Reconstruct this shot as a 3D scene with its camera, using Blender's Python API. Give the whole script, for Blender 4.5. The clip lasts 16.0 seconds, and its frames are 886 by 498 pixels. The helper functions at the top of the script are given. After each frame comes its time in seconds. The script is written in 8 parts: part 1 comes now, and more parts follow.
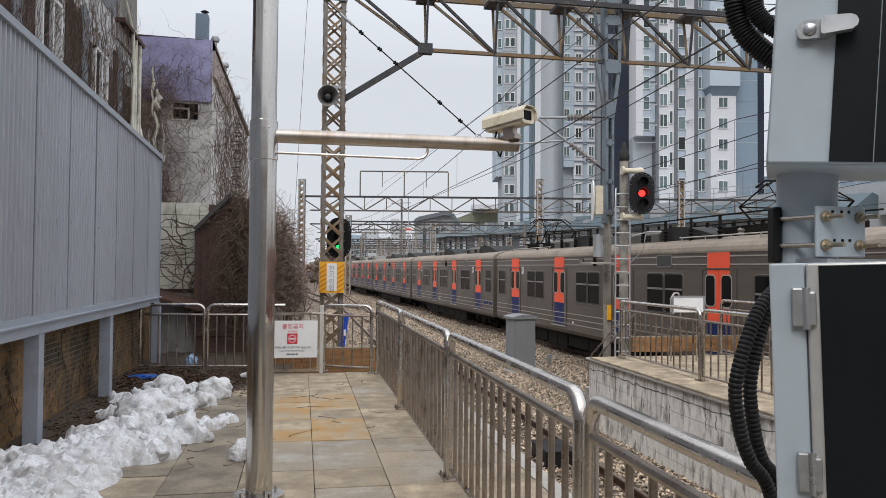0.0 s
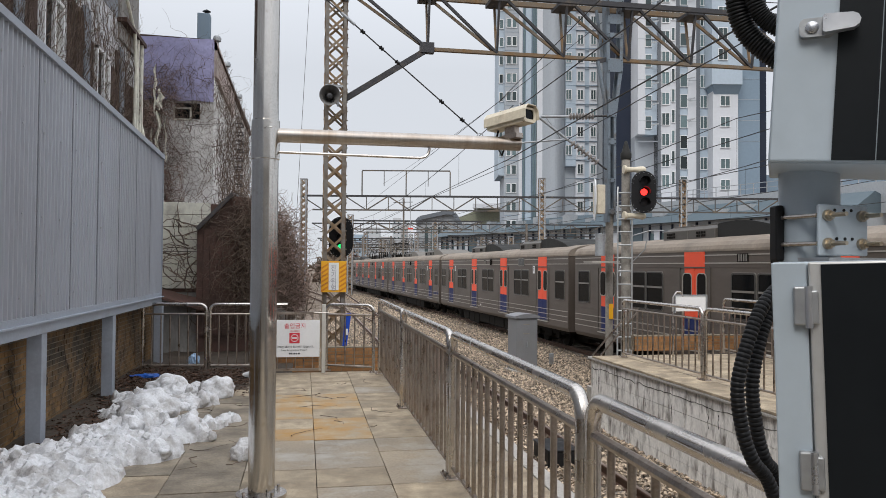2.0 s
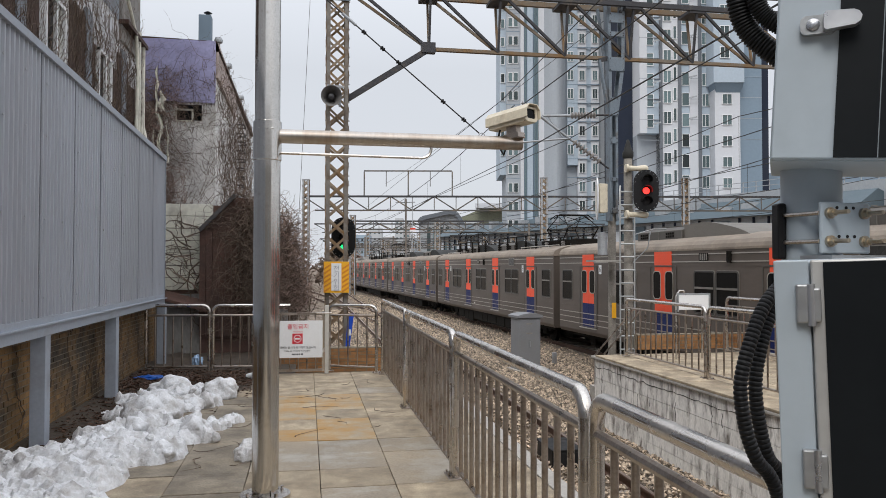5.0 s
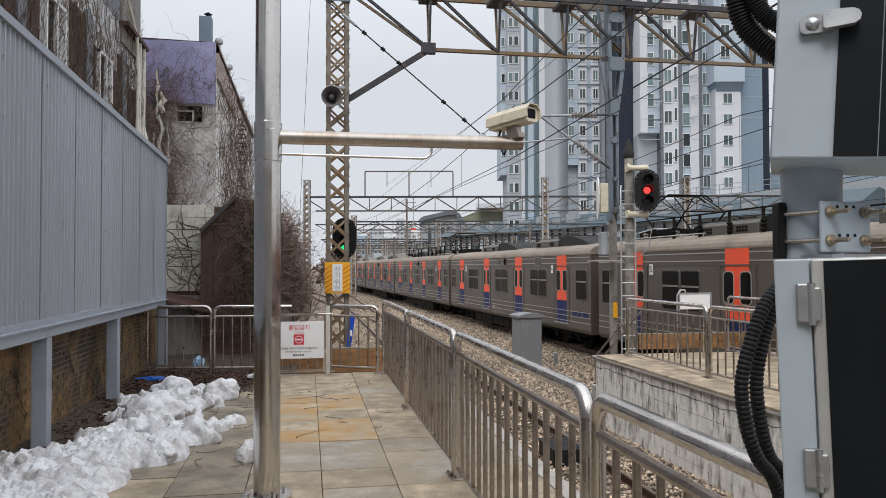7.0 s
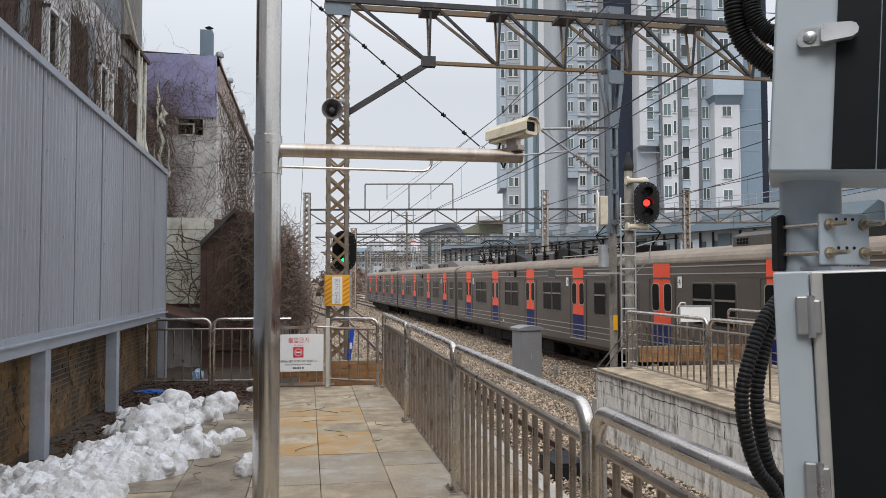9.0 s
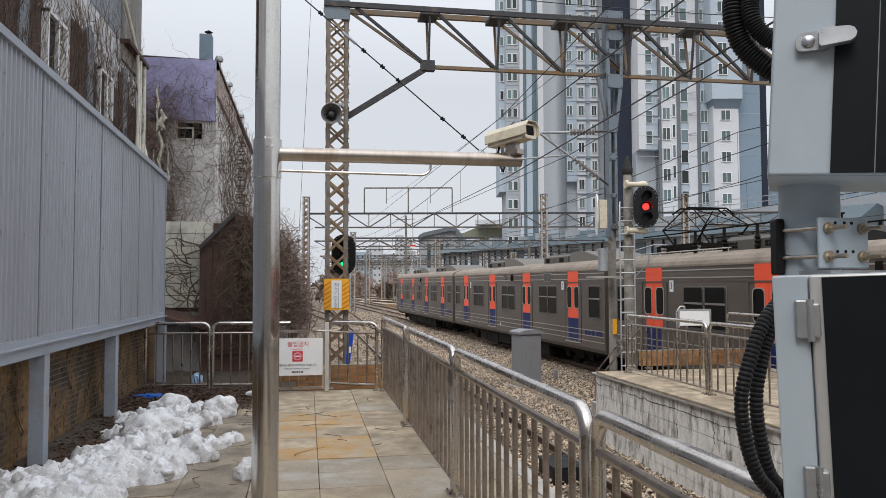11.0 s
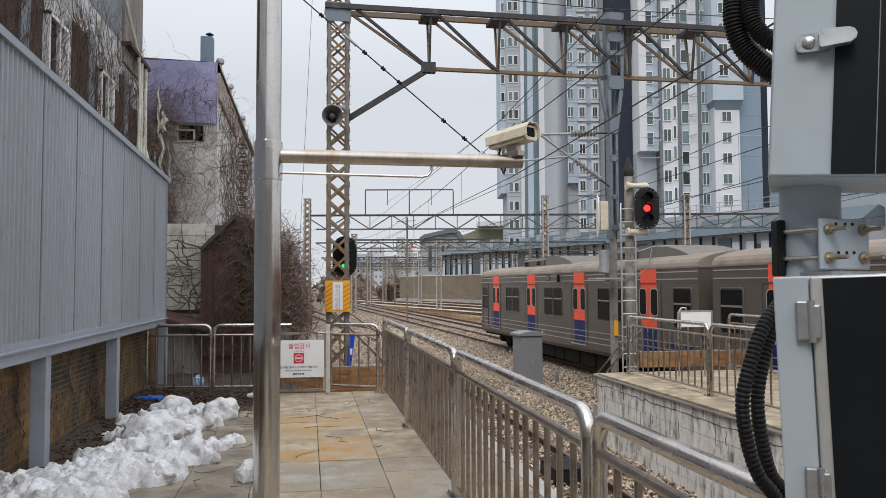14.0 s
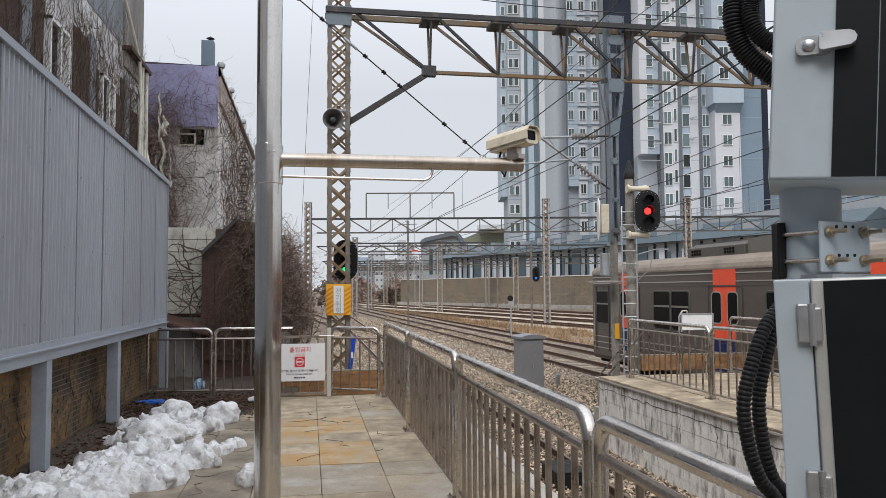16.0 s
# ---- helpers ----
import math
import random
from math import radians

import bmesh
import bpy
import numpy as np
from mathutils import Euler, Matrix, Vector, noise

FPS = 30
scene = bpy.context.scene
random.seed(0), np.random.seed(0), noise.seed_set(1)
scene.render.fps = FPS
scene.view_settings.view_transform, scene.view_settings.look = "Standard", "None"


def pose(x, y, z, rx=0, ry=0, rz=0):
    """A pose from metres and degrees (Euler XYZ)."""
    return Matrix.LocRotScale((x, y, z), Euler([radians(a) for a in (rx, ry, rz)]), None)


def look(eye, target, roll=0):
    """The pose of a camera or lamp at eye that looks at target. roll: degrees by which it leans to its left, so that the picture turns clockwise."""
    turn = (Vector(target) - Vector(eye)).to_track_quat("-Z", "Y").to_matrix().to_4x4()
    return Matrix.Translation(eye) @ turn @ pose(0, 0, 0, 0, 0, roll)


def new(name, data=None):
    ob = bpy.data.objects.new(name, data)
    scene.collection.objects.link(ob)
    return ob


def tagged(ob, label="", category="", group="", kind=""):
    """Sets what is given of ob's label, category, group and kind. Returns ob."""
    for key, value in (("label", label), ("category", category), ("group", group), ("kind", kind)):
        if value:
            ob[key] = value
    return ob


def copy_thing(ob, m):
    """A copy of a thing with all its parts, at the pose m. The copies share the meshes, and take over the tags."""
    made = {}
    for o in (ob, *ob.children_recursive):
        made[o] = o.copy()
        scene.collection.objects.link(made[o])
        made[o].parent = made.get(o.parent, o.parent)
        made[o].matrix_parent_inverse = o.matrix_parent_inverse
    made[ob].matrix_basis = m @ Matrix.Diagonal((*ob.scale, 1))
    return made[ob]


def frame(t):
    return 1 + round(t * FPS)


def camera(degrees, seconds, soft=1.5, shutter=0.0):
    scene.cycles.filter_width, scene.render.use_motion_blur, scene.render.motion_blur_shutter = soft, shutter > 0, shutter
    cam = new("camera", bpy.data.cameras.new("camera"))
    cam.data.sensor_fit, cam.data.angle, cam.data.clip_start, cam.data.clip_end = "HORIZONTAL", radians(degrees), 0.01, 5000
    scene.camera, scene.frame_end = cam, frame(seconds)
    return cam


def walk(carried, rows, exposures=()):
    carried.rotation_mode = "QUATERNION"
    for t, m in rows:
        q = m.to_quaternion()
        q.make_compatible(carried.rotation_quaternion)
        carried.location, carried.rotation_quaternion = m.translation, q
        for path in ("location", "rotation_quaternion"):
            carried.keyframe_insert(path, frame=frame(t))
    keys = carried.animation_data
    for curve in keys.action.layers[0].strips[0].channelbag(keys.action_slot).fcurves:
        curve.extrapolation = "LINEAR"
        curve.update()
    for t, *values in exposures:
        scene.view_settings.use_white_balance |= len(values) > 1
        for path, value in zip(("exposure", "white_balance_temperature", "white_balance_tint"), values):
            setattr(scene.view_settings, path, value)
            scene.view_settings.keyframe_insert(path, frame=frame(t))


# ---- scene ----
# camera: stands on the platform, turning a little in the hand
def aim(yaw, pitch, roll, side):
    return pose(side * 0.985, -side * 0.17, 1.75, 90 + pitch, 0, -yaw) @ pose(0, 0, 0, 0, 0, roll)


cam = camera(60.66, 16.0, soft=0.4)
walk(cam, [
    (0.0, aim(10.504, 1.425, 0.477, -0.0066)),
    (0.5, aim(10.445, 1.418, 0.462, -0.0065)),
    (1.0, aim(10.419, 1.367, 0.474, -0.0064)),
    (1.5, aim(10.384, 1.367, 0.460, -0.0063)),
    (2.0, aim(10.354, 1.360, 0.402, -0.0062)),
    (2.5, aim(10.325, 1.371, 0.336, -0.0061)),
    (3.0, aim(10.277, 1.388, 0.272, -0.0059)),
    (3.5, aim(10.253, 1.388, 0.247, -0.0057)),
    (4.0, aim(10.214, 1.390, 0.235, -0.0055)),
    (5.2, aim(10.160, 1.345, 0.030, -0.0047)),
    (6.5, aim(10.116, 1.308, -0.130, -0.0038)),
    (7.0, aim(10.090, 1.377, -0.130, -0.0033)),
    (7.5, aim(10.046, 1.517, -0.205, -0.0030)),
    (8.0, aim(9.992, 1.837, -0.250, -0.0025)),
    (8.5, aim(10.058, 2.116, -0.225, -0.0023)),
    (9.0, aim(10.096, 2.328, -0.135, -0.0021)),
    (10.2, aim(10.140, 2.560, -0.140, -0.0019)),
    (11.5, aim(10.144, 2.631, -0.175, -0.0016)),
    (12.0, aim(10.101, 2.613, -0.205, -0.0014)),
    (12.5, aim(10.101, 2.613, -0.212, -0.0013)),
    (13.0, aim(10.077, 2.623, -0.222, -0.0012)),
    (13.5, aim(10.084, 2.664, -0.218, -0.0010)),
    (14.0, aim(10.064, 2.749, -0.240, -0.0008)),
    (14.5, aim(10.035, 2.836, -0.250, -0.0006)),
    (15.0, aim(10.036, 2.894, -0.250, -0.0004)),
    (15.5, aim(10.015, 2.950, -0.300, -0.0002)),
    (16.0, aim(10.000, 3.000, -0.340, 0.0)),
], exposures=[(0.0, 0.0), (16.0, 0.0)])

# overcast winter daylight
world = bpy.data.worlds.new("overcast_sky")
scene.world = world
world.use_nodes = True
wn = world.node_tree.nodes
wl = world.node_tree.links
bg = wn["Background"]
sky = wn.new("ShaderNodeTexSky")
sky.sky_type = "NISHITA"
sky.sun_disc = False
sky.sun_elevation = radians(48)
sky.sun_rotation = radians(150)
sky.dust_density = 4.0
sky.air_density = 1.0
veil = wn.new("ShaderNodeMixRGB")
veil.inputs[0].default_value = 0.86
veil.inputs[2].default_value = (8.36, 8.7, 9.3, 1)
wl.new(sky.outputs[0], veil.inputs[1])
# an overcast sky is brighter overhead than at the horizon
wtc = wn.new("ShaderNodeTexCoord")
wsep = wn.new("ShaderNodeSeparateXYZ")
wl.new(wtc.outputs["Generated"], wsep.inputs[0])
wmap = wn.new("ShaderNodeMapRange")
wmap.inputs[1].default_value, wmap.inputs[2].default_value = 0.25, 1.0
wmap.inputs[3].default_value, wmap.inputs[4].default_value = 1.14, 2.7
wl.new(wsep.outputs["Z"], wmap.inputs[0])
wmul = wn.new("ShaderNodeVectorMath")
wmul.operation = "SCALE"
wl.new(veil.outputs[0], wmul.inputs[0])
wl.new(wmap.outputs[0], wmul.inputs["Scale"])
wl.new(wmul.outputs[0], bg.inputs[0])
bg.inputs[1].default_value = 0.081
sun = new("sun", bpy.data.lights.new("sun", "SUN"))
sun.data.energy = 1.5
sun.data.angle = radians(25)
sun.data.color = (1.0, 0.96, 0.9)
sun.matrix_world = look((-20, -35, 45), (0, 0, 0))


# ---------------------------------------------------------------- materials
def mat(name, col, rough=0.6, metal=0.0, var=0.25, scale=3.0, fine=40.0, bump=0.15, dirt=None, dirt_amount=0.45,
        dirt_scale=1.2, stretch=(1, 1, 1), random_piece=0.0, emit=0.0, spec=0.5, island=0.0, dirt_edge=0.12):
    m = bpy.data.materials.new(name)
    m.use_nodes = True
    n, l = m.node_tree.nodes, m.node_tree.links
    b = n["Principled BSDF"]
    tc = n.new("ShaderNodeTexCoord")
    mp = n.new("ShaderNodeMapping")
    mp.inputs["Scale"].default_value = stretch
    geo = n.new("ShaderNodeNewGeometry")
    l.new(geo.outputs["Position"] if random_piece >= 0 else tc.outputs["Object"], mp.inputs[0])
    big = n.new("ShaderNodeTexNoise")
    big.inputs["Scale"].default_value = scale
    big.inputs["Detail"].default_value = 5
    l.new(mp.outputs[0], big.inputs["Vector"])
    small = n.new("ShaderNodeTexNoise")
    small.inputs["Scale"].default_value = fine
    small.inputs["Detail"].default_value = 3
    l.new(mp.outputs[0], small.inputs["Vector"])
    mix = n.new("ShaderNodeMath")
    mix.operation = "ADD"
    l.new(big.outputs[0], mix.inputs[0])
    l.new(small.outputs[0], mix.inputs[1])
    ramp = n.new("ShaderNodeMapRange")
    ramp.inputs[1].default_value, ramp.inputs[2].default_value = 0.6, 1.4
    ramp.inputs[3].default_value, ramp.inputs[4].default_value = 1 - var, 1 + var
    l.new(mix.outputs[0], ramp.inputs[0])
    value = ramp.outputs[0]
    if random_piece > 0 or island > 0:
        mr = n.new("ShaderNodeMapRange")
        if island > 0:
            l.new(geo.outputs["Random Per Island"], mr.inputs[0])
        else:
            oi = n.new("ShaderNodeObjectInfo")
            l.new(oi.outputs["Random"], mr.inputs[0])
        amount = max(random_piece, island)
        mr.inputs[3].default_value, mr.inputs[4].default_value = 1 - amount, 1 + amount
        mul = n.new("ShaderNodeMath")
        mul.operation = "MULTIPLY"
        l.new(value, mul.inputs[0])
        l.new(mr.outputs[0], mul.inputs[1])
        value = mul.outputs[0]
    tint = n.new("ShaderNodeVectorMath")
    tint.operation = "SCALE"
    tint.inputs[0].default_value = col
    l.new(value, tint.inputs["Scale"])
    out = tint.outputs[0]
    if dirt:
        dn = n.new("ShaderNodeTexNoise")
        dn.inputs["Scale"].default_value = dirt_scale
        dn.inputs["Detail"].default_value = 8
        dn.inputs["Roughness"].default_value = 0.65
        l.new(mp.outputs[0], dn.inputs["Vector"])
        dr = n.new("ShaderNodeMapRange")
        dr.inputs[1].default_value, dr.inputs[2].default_value = 1 - dirt_amount - dirt_edge, 1 - dirt_amount + dirt_edge
        l.new(dn.outputs[0], dr.inputs[0])
        mx = n.new("ShaderNodeMixRGB")
        mx.inputs[2].default_value = (*dirt, 1)
        l.new(dr.outputs[0], mx.inputs[0])
        l.new(out, mx.inputs[1])
        out = mx.outputs[0]
    l.new(out, b.inputs["Base Color"])
    rr = n.new("ShaderNodeMapRange")
    rr.inputs[1].default_value, rr.inputs[2].default_value = 0.3, 0.7
    rr.inputs[3].default_value, rr.inputs[4].default_value = max(0.03, rough - 0.1), min(1, rough + 0.12)
    l.new(big.outputs[0], rr.inputs[0])
    l.new(rr.outputs[0], b.inputs["Roughness"])
    b.inputs["Metallic"].default_value = metal
    b.inputs["Specular IOR Level"].default_value = spec
    if bump:
        bp = n.new("ShaderNodeBump")
        bp.inputs["Strength"].default_value = bump
        bp.inputs["Distance"].default_value = 0.01
        l.new(small.outputs[0], bp.inputs["Height"])
        l.new(bp.outputs[0], b.inputs["Normal"])
    if emit:
        b.inputs["Emission Color"].default_value = (*col, 1)
        b.inputs["Emission Strength"].default_value = emit
    return m


def glass_dark(name, col=(0.012, 0.014, 0.016), rough=0.06):
    m = bpy.data.materials.new(name)
    m.use_nodes = True
    b = m.node_tree.nodes["Principled BSDF"]
    b.inputs["Base Color"].default_value = (*col, 1)
    b.inputs["Roughness"].default_value = rough
    b.inputs["Specular IOR Level"].default_value = 0.12
    return m


M_tile = mat("concrete_paver", (0.42, 0.342, 0.24), 0.75, var=0.52, scale=3.4, fine=85, bump=0.25, random_piece=0.15,
             dirt=(0.19, 0.15, 0.105), dirt_amount=0.47, dirt_scale=3.0, dirt_edge=0.15)
M_tile_stain = mat("rust_stained_paver", (0.39, 0.32, 0.225), 0.7, var=0.42, scale=2.5, fine=85, bump=0.25, random_piece=0.08,
                   dirt=(0.41, 0.235, 0.075), dirt_amount=0.5, dirt_scale=2.6, dirt_edge=0.12)
M_tile_wet = mat("damp_paver", (0.30, 0.243, 0.172), 0.46, var=0.4, scale=1.6, fine=50, bump=0.15, random_piece=0.1,
                 dirt=(0.40, 0.37, 0.32), dirt_amount=0.42, dirt_scale=2.2, dirt_edge=0.1)
M_concrete = mat("concrete", (0.36, 0.34, 0.31), 0.85, var=0.25, scale=1.5, fine=35, bump=0.3, dirt=(0.17, 0.15, 0.13), dirt_amount=0.35)
M_whitewall = mat("weathered_white_paint", (0.74, 0.715, 0.68), 0.8, var=0.26, scale=3.0, fine=26, bump=0.5,
                  dirt=(0.15, 0.13, 0.11), dirt_amount=0.415, dirt_scale=3.4, stretch=(2.0, 2.0, 0.6), dirt_edge=0.09)
M_steel = mat("brushed_stainless", (0.58, 0.545, 0.51), 0.24, 1.0, var=0.18, scale=6, fine=70, bump=0.04, dirt=(0.25, 0.2, 0.16), dirt_amount=0.30, dirt_scale=4)
M_steel_dull = mat("dull_stainless", (0.40, 0.35, 0.31), 0.34, 1.0, var=0.25, scale=6, fine=70, bump=0.06, dirt=(0.2, 0.14, 0.1), dirt_amount=0.36, dirt_scale=5)
M_galv = mat("galvanised_steel", (0.36, 0.38, 0.40), 0.55, 0.5, var=0.2, scale=4, fine=60, bump=0.08, dirt=(0.22, 0.2, 0.18), dirt_amount=0.36, dirt_scale=3)
M_lattice = mat("rust_spotted_lattice", (0.27, 0.225, 0.17), 0.7, 0.2, var=0.25, scale=5, fine=50, bump=0.1,
                dirt=(0.20, 0.115, 0.05), dirt_amount=0.5, dirt_scale=3.0)
M_beam_dark = mat("dark_steel_beam", (0.045, 0.045, 0.05), 0.6, 0.3, var=0.3, scale=3, fine=40, dirt=(0.16, 0.12, 0.08), dirt_amount=0.33, dirt_scale=2.5)
M_beam_rust = mat("rusting_steel_beam", (0.17, 0.145, 0.115), 0.7, 0.2, var=0.3, scale=3, fine=40, dirt=(0.20, 0.115, 0.045), dirt_amount=0.46, dirt_scale=2.2)
M_sheet = mat("grey_corrugated_sheet", (0.395, 0.42, 0.47), 0.5, 0.25, var=0.05, scale=0.6, fine=8, bump=0,
              dirt=(0.29, 0.30, 0.325), dirt_amount=0.40, dirt_scale=0.5, stretch=(1, 1, 0.25), dirt_edge=0.2)
M_sheet_beam = mat("blue_grey_painted_steel", (0.34, 0.375, 0.43), 0.5, 0.1, var=0.1, scale=2, fine=30, bump=0.04, dirt=(0.24, 0.24, 0.25), dirt_amount=0.35)
M_brick = mat("yellow_brown_brick", (0.26, 0.148, 0.058), 0.85, var=0.3, scale=9, fine=60, bump=0.4, random_piece=0.22, dirt=(0.05, 0.038, 0.026), dirt_amount=0.50, dirt_scale=1.6)
M_brick_o = mat("orange_brick", (0.30, 0.145, 0.055), 0.85, var=0.25, scale=9, fine=60, bump=0.4, random_piece=0.25)
M_mortar = mat("mortar", (0.19, 0.16, 0.115), 0.9, var=0.25, scale=6, fine=80, bump=0.4)
M_ballast = mat("ballast_stone", (0.345, 0.275, 0.205), 0.9, var=0.3, scale=6, fine=60, bump=0.4, island=0.85)
M_ballast_bed = mat("ballast_bed", (0.185, 0.143, 0.105), 0.95, var=1.3, scale=6, fine=21, bump=1.0, dirt=(0.10, 0.078, 0.056), dirt_amount=0.42, dirt_scale=0.35)
M_ballast_pale = mat("pale_ballast", (0.46, 0.385, 0.30), 0.95, var=1.3, scale=7, fine=22, bump=1.0, dirt=(0.15, 0.11, 0.08), dirt_amount=0.40, dirt_scale=0.5)
M_tile_grime = mat("grimy_paver", (0.27, 0.225, 0.165), 0.6, var=0.35, scale=2.2, fine=50, bump=0.3, random_piece=0.15,
                   dirt=(0.11, 0.088, 0.062), dirt_amount=0.48, dirt_scale=2.6, dirt_edge=0.15)
M_conc_dark = mat("grimy_concrete", (0.29, 0.27, 0.24), 0.9, var=0.3, scale=3, fine=35, bump=0.3, dirt=(0.11, 0.10, 0.085), dirt_amount=0.42, dirt_scale=2.5)
M_soil = mat("bare_soil", (0.065, 0.050, 0.036), 0.95, var=0.4, scale=3, fine=30, bump=0.8, dirt=(0.05, 0.035, 0.025), dirt_amount=0.45, dirt_scale=2)
M_rail = mat("rusty_rail_side", (0.085, 0.046, 0.03), 0.75, 0.3, var=0.3, scale=6, fine=40, bump=0.2)
M_railtop = mat("worn_rail_head", (0.26, 0.20, 0.165), 0.4, 0.8, var=0.15, scale=4, fine=50, bump=0.02)
M_sleeper = mat("concrete_sleeper", (0.25, 0.215, 0.18), 0.9, var=0.3, scale=3, fine=40, bump=0.3, random_piece=0.2)
M_train = mat("dusty_stainless_carbody", (0.118, 0.096, 0.082), 0.5, 0.3, var=0.10, scale=0.9, fine=12, bump=0.02, random_piece=-1,
              dirt=(0.095, 0.08, 0.066), dirt_amount=0.45, dirt_scale=0.7, stretch=(1, 0.35, 1.2))
M_train_roof = mat("dusty_train_roof", (0.27, 0.225, 0.18), 0.75, 0.1, var=0.2, scale=1.2, fine=15, bump=0.06, random_piece=-1, dirt=(0.19, 0.155, 0.125), dirt_amount=0.45, dirt_scale=1.0)
M_train_line = mat("polished_bead", (0.45, 0.42, 0.38), 0.4, 0.7, var=0.1, random_piece=-1)
M_red = mat("vermilion_door_paint", (0.84, 0.10, 0.045), 0.5, var=0.08, scale=2, random_piece=-1, bump=0.02, spec=0.25)
M_blue = mat("navy_door_paint", (0.008, 0.019, 0.10), 0.5, var=0.12, scale=2, random_piece=-1, bump=0.02, spec=0.2)
M_under = mat("grimy_underframe", (0.012, 0.0105, 0.009), 0.9, var=0.4, scale=3, fine=25, random_piece=-1, bump=0.3, spec=0.1)
M_acbox = mat("dark_roof_unit", (0.03, 0.03, 0.029), 0.65, 0.0, var=0.2, scale=2, random_piece=-1, spec=0.15)
M_acbox_light = mat("grey_roof_unit", (0.155, 0.142, 0.125), 0.6, 0.1, var=0.2, scale=2, random_piece=-1)
M_glass = glass_dark("dark_window_glass", (0.004, 0.005, 0.006), 0.08)
M_glass.node_tree.nodes["Principled BSDF"].inputs["Specular IOR Level"].default_value = 0.09
M_acmid = mat("brown_grey_roof_unit", (0.085, 0.077, 0.068), 0.55, 0.1, var=0.2, scale=2, random_piece=-1)
M_glass_tower = mat("tower_window_glass", (0.08, 0.115, 0.122), 0.14, var=0.15, scale=0.4, fine=3, bump=0, random_piece=0.8, spec=0.4)
M_tw_strip = mat("tower_dark_grey_stripe", (0.13, 0.145, 0.165), 0.85, var=0.08, scale=0.15, fine=3, bump=0)
M_mast_steel = mat("blue_grey_mast_steel", (0.155, 0.19, 0.225), 0.55, 0.25, var=0.2, scale=3, fine=30, bump=0.08, dirt=(0.10, 0.085, 0.07), dirt_amount=0.38, dirt_scale=3)
M_black = mat("black_plastic", (0.010, 0.010, 0.011), 0.5, var=0.2, scale=8, bump=0.05, spec=0.25)
M_blackdoor = mat("black_cabinet_paint", (0.008, 0.010, 0.012), 0.5, var=0.1, scale=8, bump=0.02, spec=0.15)
M_cab = mat("pale_blue_grey_cabinet_paint", (0.40, 0.46, 0.51), 0.5, var=0.04, scale=3, fine=30, bump=0.03, dirt=(0.36, 0.41, 0.45), dirt_amount=0.3, dirt_scale=6)
M_cab_edge = mat("aluminium_door_edge", (0.48, 0.48, 0.47), 0.45, 0.4, var=0.08, scale=8, bump=0.04)
M_white = mat("white_enamel", (0.78, 0.79, 0.80), 0.45, var=0.05, scale=3, bump=0.02, dirt=(0.6, 0.6, 0.58), dirt_amount=0.3)
M_cream = mat("cream_paint", (0.62, 0.56, 0.44), 0.55, var=0.1, scale=5, bump=0.04, dirt=(0.4, 0.34, 0.25), dirt_amount=0.35, dirt_scale=6)
M_yellow = mat("yellow_sign_paint", (0.80, 0.40, 0.015), 0.5, var=0.08, scale=4)
M_redsign = mat("red_sign_ink", (0.60, 0.03, 0.05), 0.5, var=0.05)
M_ink = mat("dark_sign_ink", (0.03, 0.03, 0.04), 0.5, var=0.05)
M_bluesign = mat("blue_sign_paint", (0.005, 0.06, 0.45), 0.4, var=0.05)
M_grass = mat("dry_winter_grass", (0.29, 0.19, 0.105), 0.9, var=0.3, scale=2, fine=30, island=0.35)
M_vine = mat("bare_vine_twig", (0.135, 0.098, 0.074), 0.9, var=0.35, scale=6, island=0.4, bump=0.2)
M_vine_pale = mat("pale_bare_twig", (0.25, 0.175, 0.145), 0.9, var=0.3, scale=6, island=0.4, bump=0.2)
M_leaf = mat("dead_leaf", (0.085, 0.048, 0.031), 0.9, var=0.3, scale=8, island=0.5, bump=0.2)
M_plaster = mat("stained_grey_plaster", (0.80, 0.795, 0.78), 0.9, var=0.25, scale=1.8, fine=25, bump=0.4, dirt=(0.27, 0.25, 0.225), dirt_amount=0.38, dirt_scale=1.3)
M_brownwall = mat("dark_brown_cladding", (0.062, 0.034, 0.026), 0.85, var=0.3, scale=3, fine=30, bump=0.3, dirt=(0.10, 0.07, 0.058), dirt_amount=0.4, dirt_scale=2)
M_bluegrey = mat("faded_blue_grey_wall", (0.25, 0.28, 0.32), 0.85, var=0.15, scale=1.5, fine=25, bump=0.2, dirt=(0.16, 0.16, 0.16), dirt_amount=0.4)
M_tarp = mat("faded_violet_blue_tarpaulin", (0.36, 0.355, 0.57), 0.7, var=0.22, scale=2.5, fine=20, bump=0.2, dirt=(0.27, 0.26, 0.40), dirt_amount=0.36, dirt_scale=2.5)
M_siding = mat("off_white_siding", (0.72, 0.71, 0.62), 0.8, var=0.15, scale=3, fine=25, bump=0.15, dirt=(0.28, 0.26, 0.22), dirt_amount=0.36, dirt_scale=2)
M_rustsheet = mat("rust_brown_sheet", (0.12, 0.066, 0.052), 0.85, var=0.35, scale=2.5, fine=30, bump=0.3, dirt=(0.05, 0.035, 0.03), dirt_amount=0.45)
M_tw_white = mat("tower_off_white_paint", (0.55, 0.57, 0.605), 0.85, var=0.06, scale=0.15, fine=3, bump=0)
M_tw_light = mat("tower_pale_blue_paint", (0.38, 0.45, 0.52), 0.85, var=0.08, scale=0.15, fine=3, bump=0)
M_tw_mid = mat("tower_blue_grey_paint", (0.19, 0.255, 0.32), 0.85, var=0.08, scale=0.15, fine=3, bump=0)
